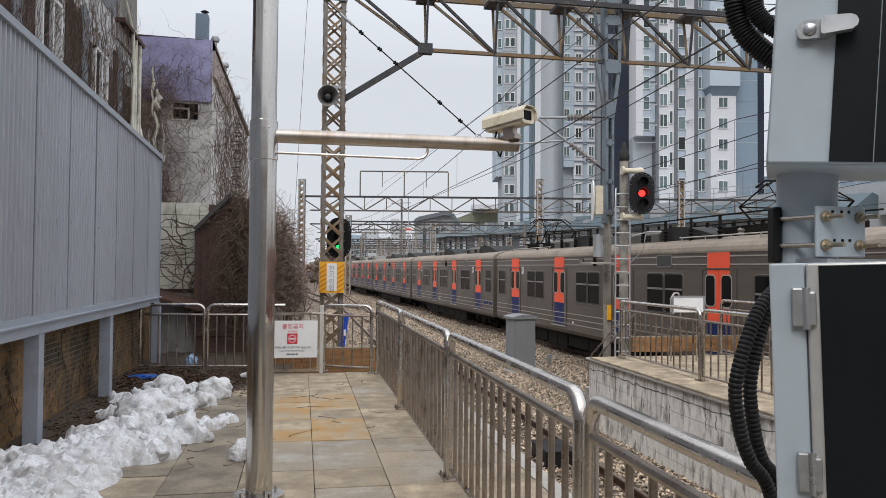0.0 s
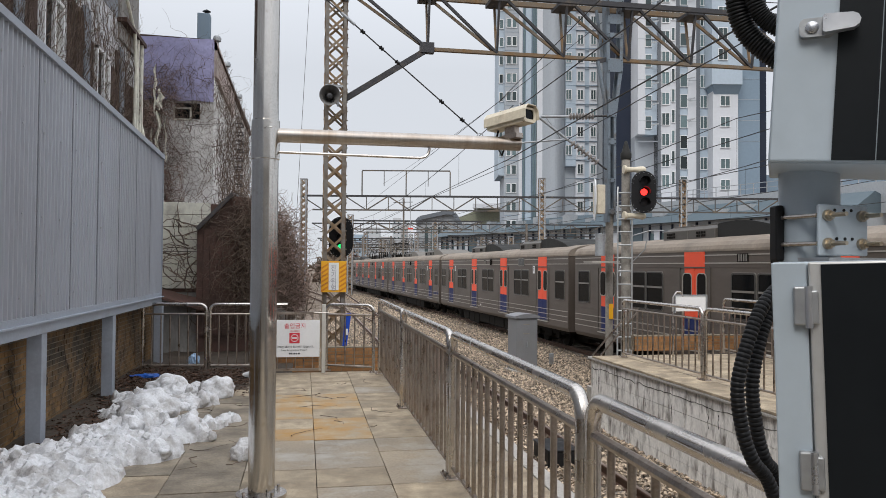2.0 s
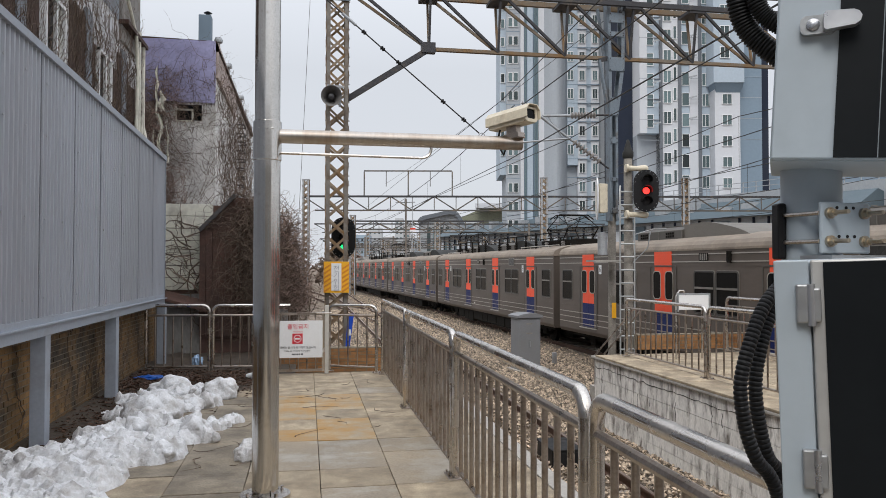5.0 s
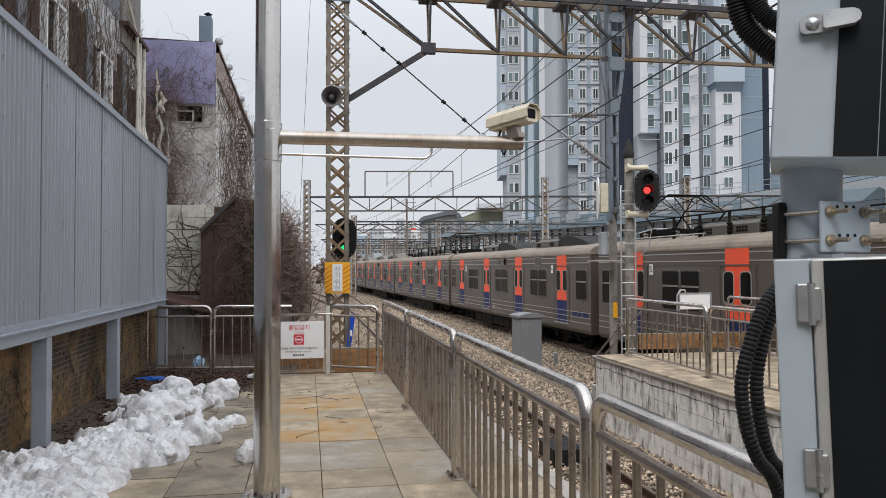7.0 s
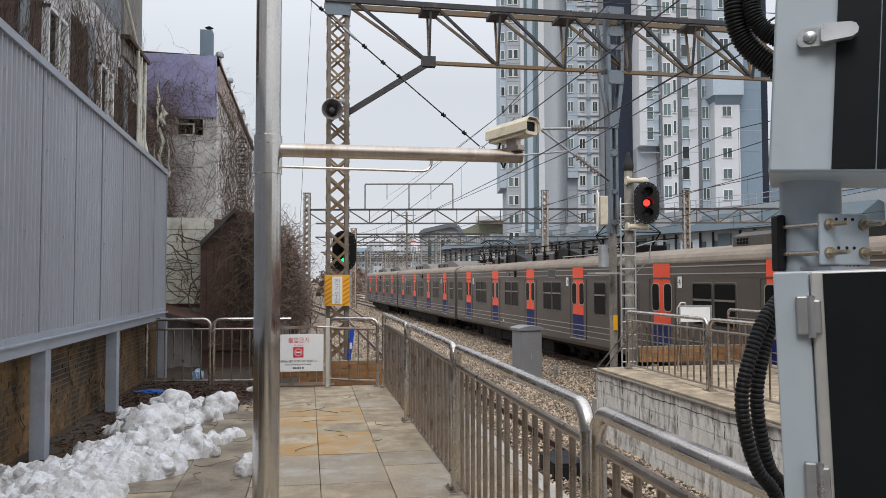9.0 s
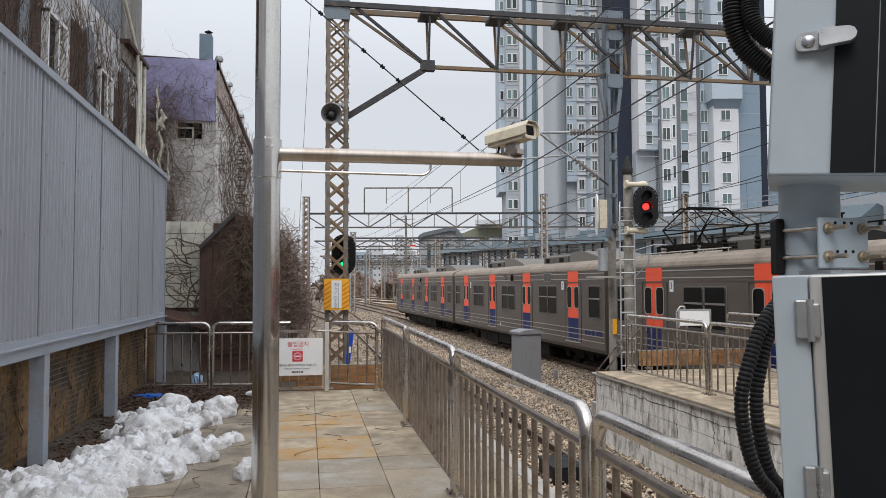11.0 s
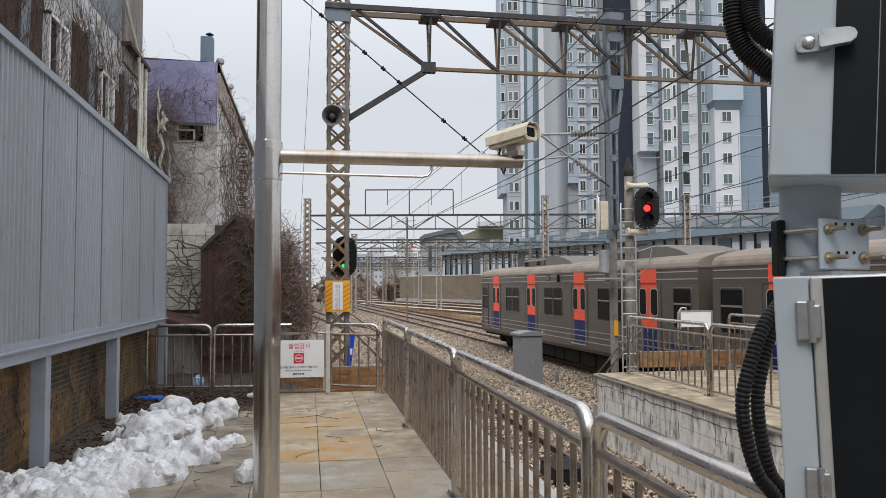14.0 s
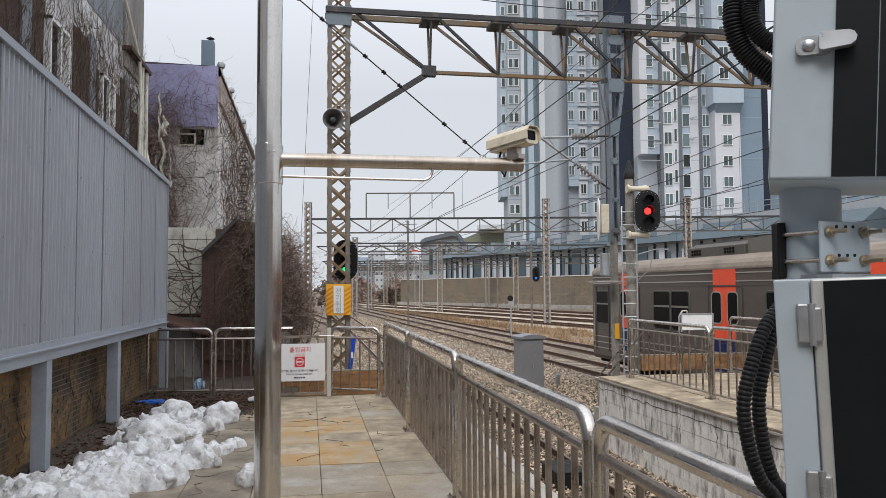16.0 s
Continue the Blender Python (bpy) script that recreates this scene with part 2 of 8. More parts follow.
M_tw_dark = mat("tower_very_dark_navy", (0.014, 0.021, 0.04), 0.85, var=0.1, scale=0.15, fine=3, bump=0)
M_tw_grey = mat("tower_grey_paint", (0.345, 0.375, 0.41), 0.85, var=0.06, scale=0.15, fine=3, bump=0)
M_tw_frame = mat("white_window_frame", (0.72, 0.73, 0.74), 0.6, var=0.03, bump=0)
M_block = mat("grey_noise_wall_block", (0.215, 0.172, 0.125), 0.9, var=0.15, scale=0.8, fine=6, bump=0.2, random_piece=0.14, dirt=(0.15, 0.132, 0.115), dirt_amount=0.4, dirt_scale=0.3)
M_farpanel = mat("grey_building_panel", (0.30, 0.32, 0.34), 0.7, var=0.12, scale=0.3, fine=5, bump=0)
M_mast_leg = mat("rust_streaked_mast_leg", (0.20, 0.185, 0.165), 0.65, 0.3, var=0.25, scale=5, fine=50, bump=0.1, dirt=(0.12, 0.075, 0.045), dirt_amount=0.42, dirt_scale=4)
M_farblue = mat("slate_blue_roof_panel", (0.075, 0.105, 0.125), 0.6, var=0.12, scale=0.3, fine=5, bump=0)
M_wire = mat("overhead_wire", (0.035, 0.035, 0.035), 0.6, 0.3, var=0.2)
M_ceramic = mat("brown_ceramic_insulator", (0.20, 0.185, 0.175), 0.35, var=0.2)
M_lens_red = mat("red_signal_glow", (1.0, 0.03, 0.025), 0.3, emit=3.0)
M_lens_green = mat("green_signal_glow", (0.01, 0.75, 0.17), 0.3, emit=2.2)
M_lens_blue = mat("blue_signal_glow", (0.01, 0.16, 1.0), 0.3, emit=1.6)
M_lens_off = glass_dark("dark_signal_lens", (0.05, 0.05, 0.055), 0.15)
M_snow = mat("old_dirty_snow", (0.72, 0.725, 0.74), 0.65, var=0.2, scale=7, fine=45, bump=1.0, dirt=(0.36, 0.335, 0.31), dirt_amount=0.42, dirt_scale=5, dirt_edge=0.13)
M_bluecloth = mat("blue_plastic_sheet", (0.01, 0.09, 0.40), 0.4, var=0.2, scale=20, bump=0.3)


# ---------------------------------------------------------------- mesh builders
class Geo:
    """Collects faces, then becomes one mesh."""

    def __init__(self):
        self.v, self.f, self.mi, self.sm = [], [], [], []

    def add(self, vs, fs, mi=0, smooth=False):
        o = len(self.v)
        self.v.extend([tuple(p) for p in vs])
        self.f.extend([tuple(i + o for i in q) for q in fs])
        self.mi.extend([mi] * len(fs))
        self.sm.extend([smooth] * len(fs))
        return self

    def box(self, x0, y0, z0, x1, y1, z1, mi=0, bevel=0.0):
        if bevel:
            b = min(bevel, (x1 - x0) / 2.01, (y1 - y0) / 2.01, (z1 - z0) / 2.01)
            bm = bmesh.new()
            bmesh.ops.create_cube(bm, size=1)
            for q in bm.verts:
                q.co = ((x0 + x1) / 2 + q.co.x * (x1 - x0), (y0 + y1) / 2 + q.co.y * (y1 - y0), (z0 + z1) / 2 + q.co.z * (z1 - z0))
            bmesh.ops.bevel(bm, geom=bm.edges[:], offset=b, segments=2, affect="EDGES", profile=0.5)
            bm.verts.index_update()
            self.add([q.co[:] for q in bm.verts], [[w.index for w in p.verts] for p in bm.faces], mi)
            bm.free()
            return self
        vs = [(x, y, z) for z in (z0, z1) for y in (y0, y1) for x in (x0, x1)]
        return self.add(vs, [(0, 2, 3, 1), (4, 5, 7, 6), (0, 1, 5, 4), (2, 6, 7, 3), (0, 4, 6, 2), (1, 3, 7, 5)], mi)

    def tube(self, pts, r, n=8, mi=0, caps=True, radii=None):
        pts = [Vector(p) for p in pts]
        vs, fs = [], []
        up = None
        for i, p in enumerate(pts):
            d = (pts[min(i + 1, len(pts) - 1)] - pts[max(i - 1, 0)]).normalized()
            if up is None:
                up = Vector((0, 0, 1)) if abs(d.z) < 0.9 else Vector((1, 0, 0))
            a = d.cross(up)
            a.normalize()
            up = a.cross(d).normalized()
            rr = radii[i] if radii else r
            for k in range(n):
                t = 2 * math.pi * k / n
                vs.append(p + (a * math.cos(t) + up * math.sin(t)) * rr)
        for i in range(len(pts) - 1):
            for k in range(n):
                fs.append((i * n + k, i * n + (k + 1) % n, (i + 1) * n + (k + 1) % n, (i + 1) * n + k))
        if caps:
            fs.append(tuple(range(n - 1, -1, -1)))
            fs.append(tuple(range((len(pts) - 1) * n, len(pts) * n)))
        return self.add(vs, fs, mi, n > 4)

    def bar(self, p, q, w, h=None, mi=0):
        """A flat bar of section w x h from p to q."""
        h = h or w
        p, q = Vector(p), Vector(q)
        d = (q - p).normalized()
        up = Vector((0, 0, 1)) if abs(d.z) < 0.95 else Vector((0, 1, 0))
        a = d.cross(up).normalized()
        b = a.cross(d).normalized()
        vs = [c + a * sx * w / 2 + b * sy * h / 2 for c in (p, q) for sx, sy in ((-1, -1), (1, -1), (1, 1), (-1, 1))]
        return self.add(vs, [(3, 2, 1, 0), (4, 5, 6, 7), (0, 1, 5, 4), (1, 2, 6, 5), (2, 3, 7, 6), (3, 0, 4, 7)], mi)

    def prism(self, poly, z0, z1, mi=0):
        n = len(poly)
        vs = [(x, y, z0) for x, y in poly] + [(x, y, z1) for x, y in poly]
        return self.add(vs, [tuple(range(n - 1, -1, -1)), tuple(range(n, 2 * n))] + [(i, (i + 1) % n, n + (i + 1) % n, n + i) for i in range(n)], mi)

    def sweep_y(self, prof, y0, y1, mi=0, smooth=False):
        """A closed profile of (x, z) drawn along y."""
        n = len(prof)
        vs = [(x, y0, z) for x, z in prof] + [(x, y1, z) for x, z in prof]
        self.add(vs, [(i, (i + 1) % n, n + (i + 1) % n, n + i) for i in range(n)], mi, smooth)
        return self.add(vs, [tuple(range(n - 1, -1, -1)), tuple(range(n, 2 * n))], mi)

    def lathe(self, prof, c=(0, 0, 0), axis="z", n=20, mi=0):
        vs, fs = [], []
        for r, h in prof:
            for k in range(n):
                t = 2 * math.pi * k / n
                a, b = r * math.cos(t), r * math.sin(t)
                p = {"z": (a, b, h), "y": (a, h, b), "x": (h, a, b)}[axis]
                vs.append((p[0] + c[0], p[1] + c[1], p[2] + c[2]))
        for i in range(len(prof) - 1):
            for k in range(n):
                fs.append((i * n + k, i * n + (k + 1) % n, (i + 1) * n + (k + 1) % n, (i + 1) * n + k))
        return self.add(vs, fs, mi, True)

    def plate_x(self, pts, x0, x1, mi=0):
        """A flat plate of (y, z) outline between x0 and x1."""
        n = len(pts)
        return self.add([(x, y, z) for x in (x0, x1) for y, z in pts], [tuple(range(n)), tuple(range(2 * n - 1, n - 1, -1))] + [(i, (i + 1) % n, n + (i + 1) % n, n + i) for i in range(n)], mi)

    def ring_x(self, outer, inner, x0, x1, mi=0):
        """A frame between two (y, z) outlines of equal count."""
        n = len(outer)
        vs = [(x, y, z) for x in (x0, x1) for loop in (outer, inner) for y, z in loop]
        fs = []
        for i in range(n):
            j = (i + 1) % n
            fs += [(i, j, n + j, n + i), (2 * n + i, 3 * n + i, 3 * n + j, 2 * n + j), (i, 2 * n + i, 2 * n + j, j), (n + i, n + j, 3 * n + j, 3 * n + i)]
        return self.add(vs, fs, mi)

    def mesh(self, name, *mats):
        me = bpy.data.meshes.new(name)
        me.from_pydata(self.v, [], self.f)
        for m in mats:
            me.materials.append(m)
        me.polygons.foreach_set("material_index", self.mi)
        me.polygons.foreach_set("use_smooth", self.sm)
        bm = bmesh.new()
        bm.from_mesh(me)
        if len(bm.faces) < 60000:
            bmesh.ops.recalc_face_normals(bm, faces=bm.faces[:])
        for e in bm.edges:
            if len(e.link_faces) == 2 and e.calc_face_angle(0) > 0.7:
                e.smooth = False
        bm.to_mesh(me)
        bm.free()
        me.update()
        return me


def rounded(y0, y1, z0, z1, r, n=3):
    """Outline of a rectangle with rounded corners."""
    pts = []
    for cy, cz, a0 in ((y1 - r, z1 - r, 0), (y0 + r, z1 - r, 90), (y0 + r, z0 + r, 180), (y1 - r, z0 + r, 270)):
        for k in range(n + 1):
            a = radians(a0 + 90 * k / n)
            pts.append((cy + r * math.cos(a), cz + r * math.sin(a)))
    return pts


def empty(name, m, label="", category="", group="", kind=""):
    ob = new(name)
    ob.empty_display_size = 0.2
    ob.matrix_world = m
    return tagged(ob, label, category, group, kind)


def part(name, g, material, parent, label="", at=None):
    mats = material if isinstance(material, (list, tuple)) else [material]
    ob = new(name, g.mesh(name, *mats) if isinstance(g, Geo) else g)
    ob.parent = parent
    if at is not None:
        ob.matrix_local = at
    return tagged(ob, label)


def thing(name, g, material, label="", category="", group="", kind="", at=None):
    mats = material if isinstance(material, (list, tuple)) else [material]
    ob = new(name, g.mesh(name, *mats) if isinstance(g, Geo) else g)
    if at is not None:
        ob.matrix_world = at
    return tagged(ob, label, category, group, kind)


def arch(p0, p1, z0, z1, r, n=5):
    """Path of a bent tube: up from p0, across, and down at p1 (plan points)."""
    a, b = Vector((*p0, 0)), Vector((*p1, 0))
    d = (b - a).normalized()
    pts = [a + Vector((0, 0, z0)), a + Vector((0, 0, z1 - r))]
    for i in range(1, n + 1):
        t = math.pi / 2 * i / n
        pts.append(a + d * (r - r * math.cos(t)) + Vector((0, 0, z1 - r + r * math.sin(t))))
    for i in range(n + 1):
        t = math.pi / 2 * i / n
        pts.append(b - d * (r - r * math.sin(t)) + Vector((0, 0, z1 - r + r * math.cos(t))))
    pts.append(b + Vector((0, 0, z0)))
    return pts


def text_mesh(body, size, depth=0.002):
    c = bpy.data.curves.new("lettering", "FONT")
    c.body, c.size, c.extrude, c.align_x, c.align_y = body, size, depth, "CENTER", "CENTER"
    return c


def letters(name, body, size, material, parent, at, label=""):
    c = text_mesh(body, size)
    c.materials.append(material)
    ob = new(name, c)
    ob.parent = parent
    ob.matrix_local = at
    return tagged(ob, label)

# ---------------------------------------------------------------- ground and platforms
def structure(name, g, material, label, category="", at=None):
    return thing(name, g, material, label, category or name.split("_")[0], kind="structure", at=at)


HEAD = radians(2.75)          # the main line runs a little to the left of the platform
TR = Matrix.Translation((10.4, 0, -1.2)) @ Matrix.Rotation(HEAD, 4, "Z")   # x: off the near train side, y: along, z from rail top


def ground_z(x, y):
    p = TR.inverted() @ Vector((x, y, 0))
    return -1.40 + 0.25 * max(0, min(1, (p.x + 0.149 * (p.y - 54) - 30) / 5))


def make_ground():
    xs = [-900, -300, -120, -40, -12, 0] + [i * 2.0 for i in range(1, 26)] + [60, 80, 120, 300, 900]
    ys = [-900, -200, -40, -8] + [i * 3.0 for i in range(-1, 50)] + [170, 220, 300, 500, 900, 2500]
    g = Geo()
    vs = [(x, y, ground_z(x, y) + 0.03 * noise.noise(Vector((x * 0.4, y * 0.4, 0)))) for y in ys for x in xs]
    n = len(xs)
    g.add(vs, [(j * n + i, j * n + i + 1, (j + 1) * n + i + 1, (j + 1) * n + i) for j in range(len(ys) - 1) for i in range(n - 1)])
    structure("ground", g, M_ballast_bed, "grey-brown ballast and trodden earth between the tracks", "ground")


make_ground()


def make_track(name, origin, heading, y0, y1, label, sleepers=True, bed=None):
    e = empty(name, Matrix.Translation(origin) @ Matrix.Rotation(heading, 4, "Z"), label, "railway track", "tracks", "structure")
    prof = [(-0.06, -0.15), (0.06, -0.15), (0.06, -0.135), (0.012, -0.12), (0.012, -0.045), (0.035, -0.035), (0.035, -0.004), (0.028, 0), (-0.028, 0), (-0.035, -0.004), (-0.035, -0.035), (-0.012, -0.045), (-0.012, -0.12), (-0.06, -0.135)]
    for s in (-1, 1):
        g = Geo()
        g.sweep_y([(x + s * 0.75, z) for x, z in prof], y0, y1)
        r = part("rail", g, M_rail, e)
        t = Geo()
        t.box(s * 0.75 - 0.026, y0, 0.0005, s * 0.75 + 0.026, y1, 0.003)
        part("rail_head", t, M_railtop, r, "worn bright running surface")
    if bed:
        g = Geo()
        n = 60
        ys = [y0 + (y1 - y0) * i / n for i in range(n + 1)]
        prof = [(-2.0, -0.24), (-1.35, -0.165), (1.35, -0.165), (2.0, -0.24)]
        g.add([(x, y, z) for y in ys for x, z in prof], [(j * 4 + i, j * 4 + i + 1, (j + 1) * 4 + i + 1, (j + 1) * 4 + i) for j in range(n) for i in range(3)])
        part("ballast_bed", g, bed, e, "bed of crushed ballast")
    sm = Geo().box(-1.2, -0.12, -0.34, 1.2, 0.12, -0.152).mesh("sleeper", M_sleeper)
    y, k = y0 + 0.3, 0
    while y < y1 and sleepers and k < 110:
        part("sleeper", sm, None, e, at=Matrix.Translation((0, y, 0)))
        y += 0.62
        k += 1
    return e


track_main = make_track("track", TR @ Vector((1.56, 0, 0)), HEAD, -30, 260, "main line track the brown train rolls on, rusty rails", bed=M_ballast_bed)
track_near = make_track("track", (3.70, 0, -1.2), 0.0, -12, 150, "near siding track beside the platform, rusty rails")
make_track("track", TR @ Vector((4.9, 0, 0)), HEAD, 10, 200, "second main line track beside the dry grass", bed=M_ballast_bed)
for p, z, y0, y1, label in ((13.6, 0.06, -30, 48, "far running track beyond the dry grass"), (18.5, 0.1, -30, 80, "far running track in pale ballast"), (23.4, 0.15, -25, 115, "far running track below the block wall"), (28.2, 0.2, -20, 140, "outermost running track below the block wall")):
    make_track("track", TR @ Vector((p, 54, z)), HEAD + radians(8.5), y0, y1, label, bed=M_ballast_pale)
make_track("track", (2.6, 62, -1.195), radians(5.2), -20, 90, "turnout track leading off the siding", sleepers=False)


M_joint = mat("dirty_joint_sand", (0.11, 0.088, 0.062), 0.95, var=0.4, scale=6, fine=60, bump=0.4)


def make_platform():
    g = Geo()
    g.box(-4.5, -6.0, -1.6, 1.98, 12.75, -0.045)
    structure("platform_near", g, M_joint, "concrete platform end under the pavers", "platform")
    floor = empty("floor_pavers", Matrix.Identity(4), "weathered beige concrete pavers with rust stains and damp patches", "paving", "", "structure")
    rnd = random.Random(4)
    base = Geo().box(-0.2975, -0.2735, -0.04, 0.2975, 0.2735, 0.0, bevel=0.004)
    meshes = {m.name: base.mesh("paver", m) for m in (M_tile, M_tile_stain, M_tile_wet, M_tile_grime)}
    for j in range(-6, 13):
        part("coping", Geo().box(1.92, j - 0.495, -0.13, 2.08, j + 0.495, 0.0, bevel=0.008), M_concrete, floor, "pale concrete platform edge")
    for i in range(-4, 3):
        for j in range(-11, 23):
            x, y = 0.11 + 0.3 + i * 0.6, 0.044 + j * 0.552 + 0.276
            if y > 12.6:
                continue
            m = M_tile
            if (i in (-1, 0) and j in (14, 17, 18)) or (i == 0 and j == 15) or (i == -1 and j == 16):
                m = M_tile_stain
            if (j in (12, 13) and i >= -1) or (j, i) in ((11, 1), (10, 0)):
                m = M_tile_wet
            if i <= -2 and rnd.random() < 0.75:
                m = M_tile_grime
            if i == 1 and j == 19:
                m = M_tile_wet
            part("paver", meshes[m.name], None, floor, at=Matrix.Translation((x, y, rnd.uniform(-0.005, 0.002))) @ Matrix.Rotation(rnd.uniform(-0.006, 0.006), 4, "X") @ Matrix.Rotation(rnd.uniform(-0.006, 0.006), 4, "Z"))


make_platform()


M_crack = mat("black_grime_crack", (0.05, 0.045, 0.04), 0.9, var=0.3, scale=9)


def make_far_platform():
    e = empty("platform_far", Matrix.Identity(4), "low platform with cracked whitewashed side wall and paved top", "platform", "", "structure")
    part("core", Geo().box(5.735, -6, -1.6, 9.4, 14.54, -0.09), M_concrete, e)
    rb = random.Random(17)
    for r in range(4):
        y = 14.55
        while y > 0:
            w = rb.uniform(1.15, 1.6) if r else rb.uniform(0.8, 2.2)
            a, b = max(y - w, 0), y
            z0 = -1.6 + r * 0.38
            part("wall_block", Geo().box(5.72 - rb.uniform(0, 0.006), a + 0.005, z0, 5.80, b - 0.005, min(z0 + 0.372, -0.095)), M_whitewall, e, at=Matrix.Identity(4))
            y = a
        part("end_block", Geo().box(5.80, 14.5, -1.6 + r * 0.38, 9.3, 14.56, min(-1.6 + r * 0.38 + 0.372, -0.095)), M_whitewall, e)
    g = Geo()
    g.box(5.66, -6, -0.085, 9.6, 14.62, -0.04, bevel=0.01)
    part("coping", g, M_concrete, e, "grey stone coping")
    rc = random.Random(23)
    for z0, amp in ((-0.24, 0.05),):
        pts = [(5.714, 14.5 - i * 0.11, z0 + amp * noise.noise(Vector((i * 0.35, z0 * 9, 0))) + 0.5 * amp * noise.noise(Vector((i * 1.3, 0, z0)))) for i in range(90)]
        part("crack", Geo().tube(pts, 0.005, 4, radii=[0.003 + 0.006 * rc.random() for _ in pts]), M_crack, e, "dark crack in the whitewash")
    for i in range(16):
        y, z = rc.uniform(5, 14.3), rc.uniform(-0.5, -0.12)
        pts = [(5.714, y + 0.03 * noise.noise(Vector((k * 0.9, y * 3, 0))), z - k * 0.05) for k in range(rc.randint(4, 14))]
        part("crack", Geo().tube(pts, 0.004, 4, radii=[0.002 + 0.005 * rc.random() for _ in pts]), M_crack, e, "dark crack in the whitewash")
    rnd = random.Random(7)
    slab = Geo().box(-0.297, -0.297, -0.035, 0.297, 0.297, 0.0, bevel=0.005).mesh("slab", M_tile)
    for i in range(6):
        for j in range(-2, 24):
            part("slab", slab, None, e, at=Matrix.Translation((5.66 + 0.3 + i * 0.6, 0.28 + j * 0.6, rnd.uniform(-0.004, 0.002))))


make_far_platform()
# Unseen wall, added behind the camera so glossy fronts mirror less bright sky.
structure("wall_station", Geo().box(-4.5, -6.4, -1.4, 9.5, -6.0, 5.2), M_concrete, "unseen plain grey wall added behind the camera to darken reflections", "wall")


# ---------------------------------------------------------------- steel railings
def railing(name, p0, p1, height, n_bars, label, rail_r=0.032, post_r=0.032, second=0.2, bar_r=0.011, low=0.09, bend=0.11, group="platform railings", z=0.0):
    e = empty(name, Matrix.Translation((p0[0], p0[1], z)), label, "railing", group)
    d = Vector((p1[0] - p0[0], p1[1] - p0[1]))
    L = d.length
    d.normalize()
    at = lambda s, h: (d.x * s, d.y * s, h)
    g = Geo()
    pts = arch((0, 0), (d.x * L, d.y * L), 0.0, height - rail_r, bend, 6)
    g.tube(pts, rail_r, 12)
    part("bent_tube_frame", g, M_steel, e, "polished stainless bent tube")
    for h, r in ((height - second, 0.0235 if height > 1.2 else 0.018), (low, 0.018)):
        part("rail", Geo().tube([at(0, h), at(L, h)], r, 8), M_steel_dull, e)
    me = Geo().tube([(0, 0, low), (0, 0, height - second)], bar_r, 10, caps=False).mesh("baluster", M_steel_dull)
    for i in range(n_bars):
        s = L * (i + 1) / (n_bars + 1)
        part("baluster", me, None, e, at=Matrix.Translation(at(s, 0)))
    for s in (0, L):
        f = Geo()
        f.box(-0.07, -0.07, 0.0, 0.07, 0.07, 0.012, bevel=0.004)
        for a in (-0.05, 0.05):
            for b in (-0.05, 0.05):
                f.tube([(a, b, 0.01), (a, b, 0.03)], 0.009, 6)
        part("base_plate", f, M_steel_dull, e, at=Matrix.Translation(at(s, 0)))
    return e


for y0, y1 in ((12.38, 9.47), (9.37, 6.32), (6.20, 3.22), (3.10, 0.15)):
    railing("railing", (1.22, y0), (1.22, y1), 1.225, 14, "stainless steel platform railing with close upright bars", rail_r=0.036, bar_r=0.0172, second=0.19)
for x0, x1, n in ((-2.62, -1.60, 6), (-1.54, -0.52, 6), (0.37, 1.13, 4)):
    railing("railing", (x0, 12.95 - 0.1 * x0), (x1, 12.95 - 0.1 * x1) if x1 < 0 else (x1, 12.55), 1.13, n, "low stainless steel end railing before the track", rail_r=0.028, second=0.19, bar_r=0.012)
for y0, y1 in ((14.1, 11.08), (10.98, 7.9), (7.8, 4.8)):
    railing("railing", (6.2, y0), (6.2, y1), 1.15, 13, "stainless steel railing on the far platform edge", rail_r=0.03, bar_r=0.014)
for y0, y1 in ((14.5, 11.6), (11.5, 8.6)):
    railing("railing", (8.6, y0), (8.6, y1), 1.15, 13, "stainless steel railing on the far platform edge", rail_r=0.03, bar_r=0.014)


# ---------------------------------------------------------------- the moving train
M_rubber = mat("dark_window_rubber", (0.05, 0.046, 0.042), 0.6, var=0.1, random_piece=-1)


M_train_trim = mat("dull_grey_trim", (0.24, 0.225, 0.205), 0.45, 0.5, var=0.12, scale=4, random_piece=-1, bump=0)
M_door_trim = mat("dark_door_trim", (0.10, 0.088, 0.077), 0.5, 0.3, var=0.15, scale=4, random_piece=-1, bump=0)
M_display = mat("dark_display_glass", (0.03, 0.029, 0.027), 0.3, var=0.1, scale=2, random_piece=-1, bump=0, spec=0.3)


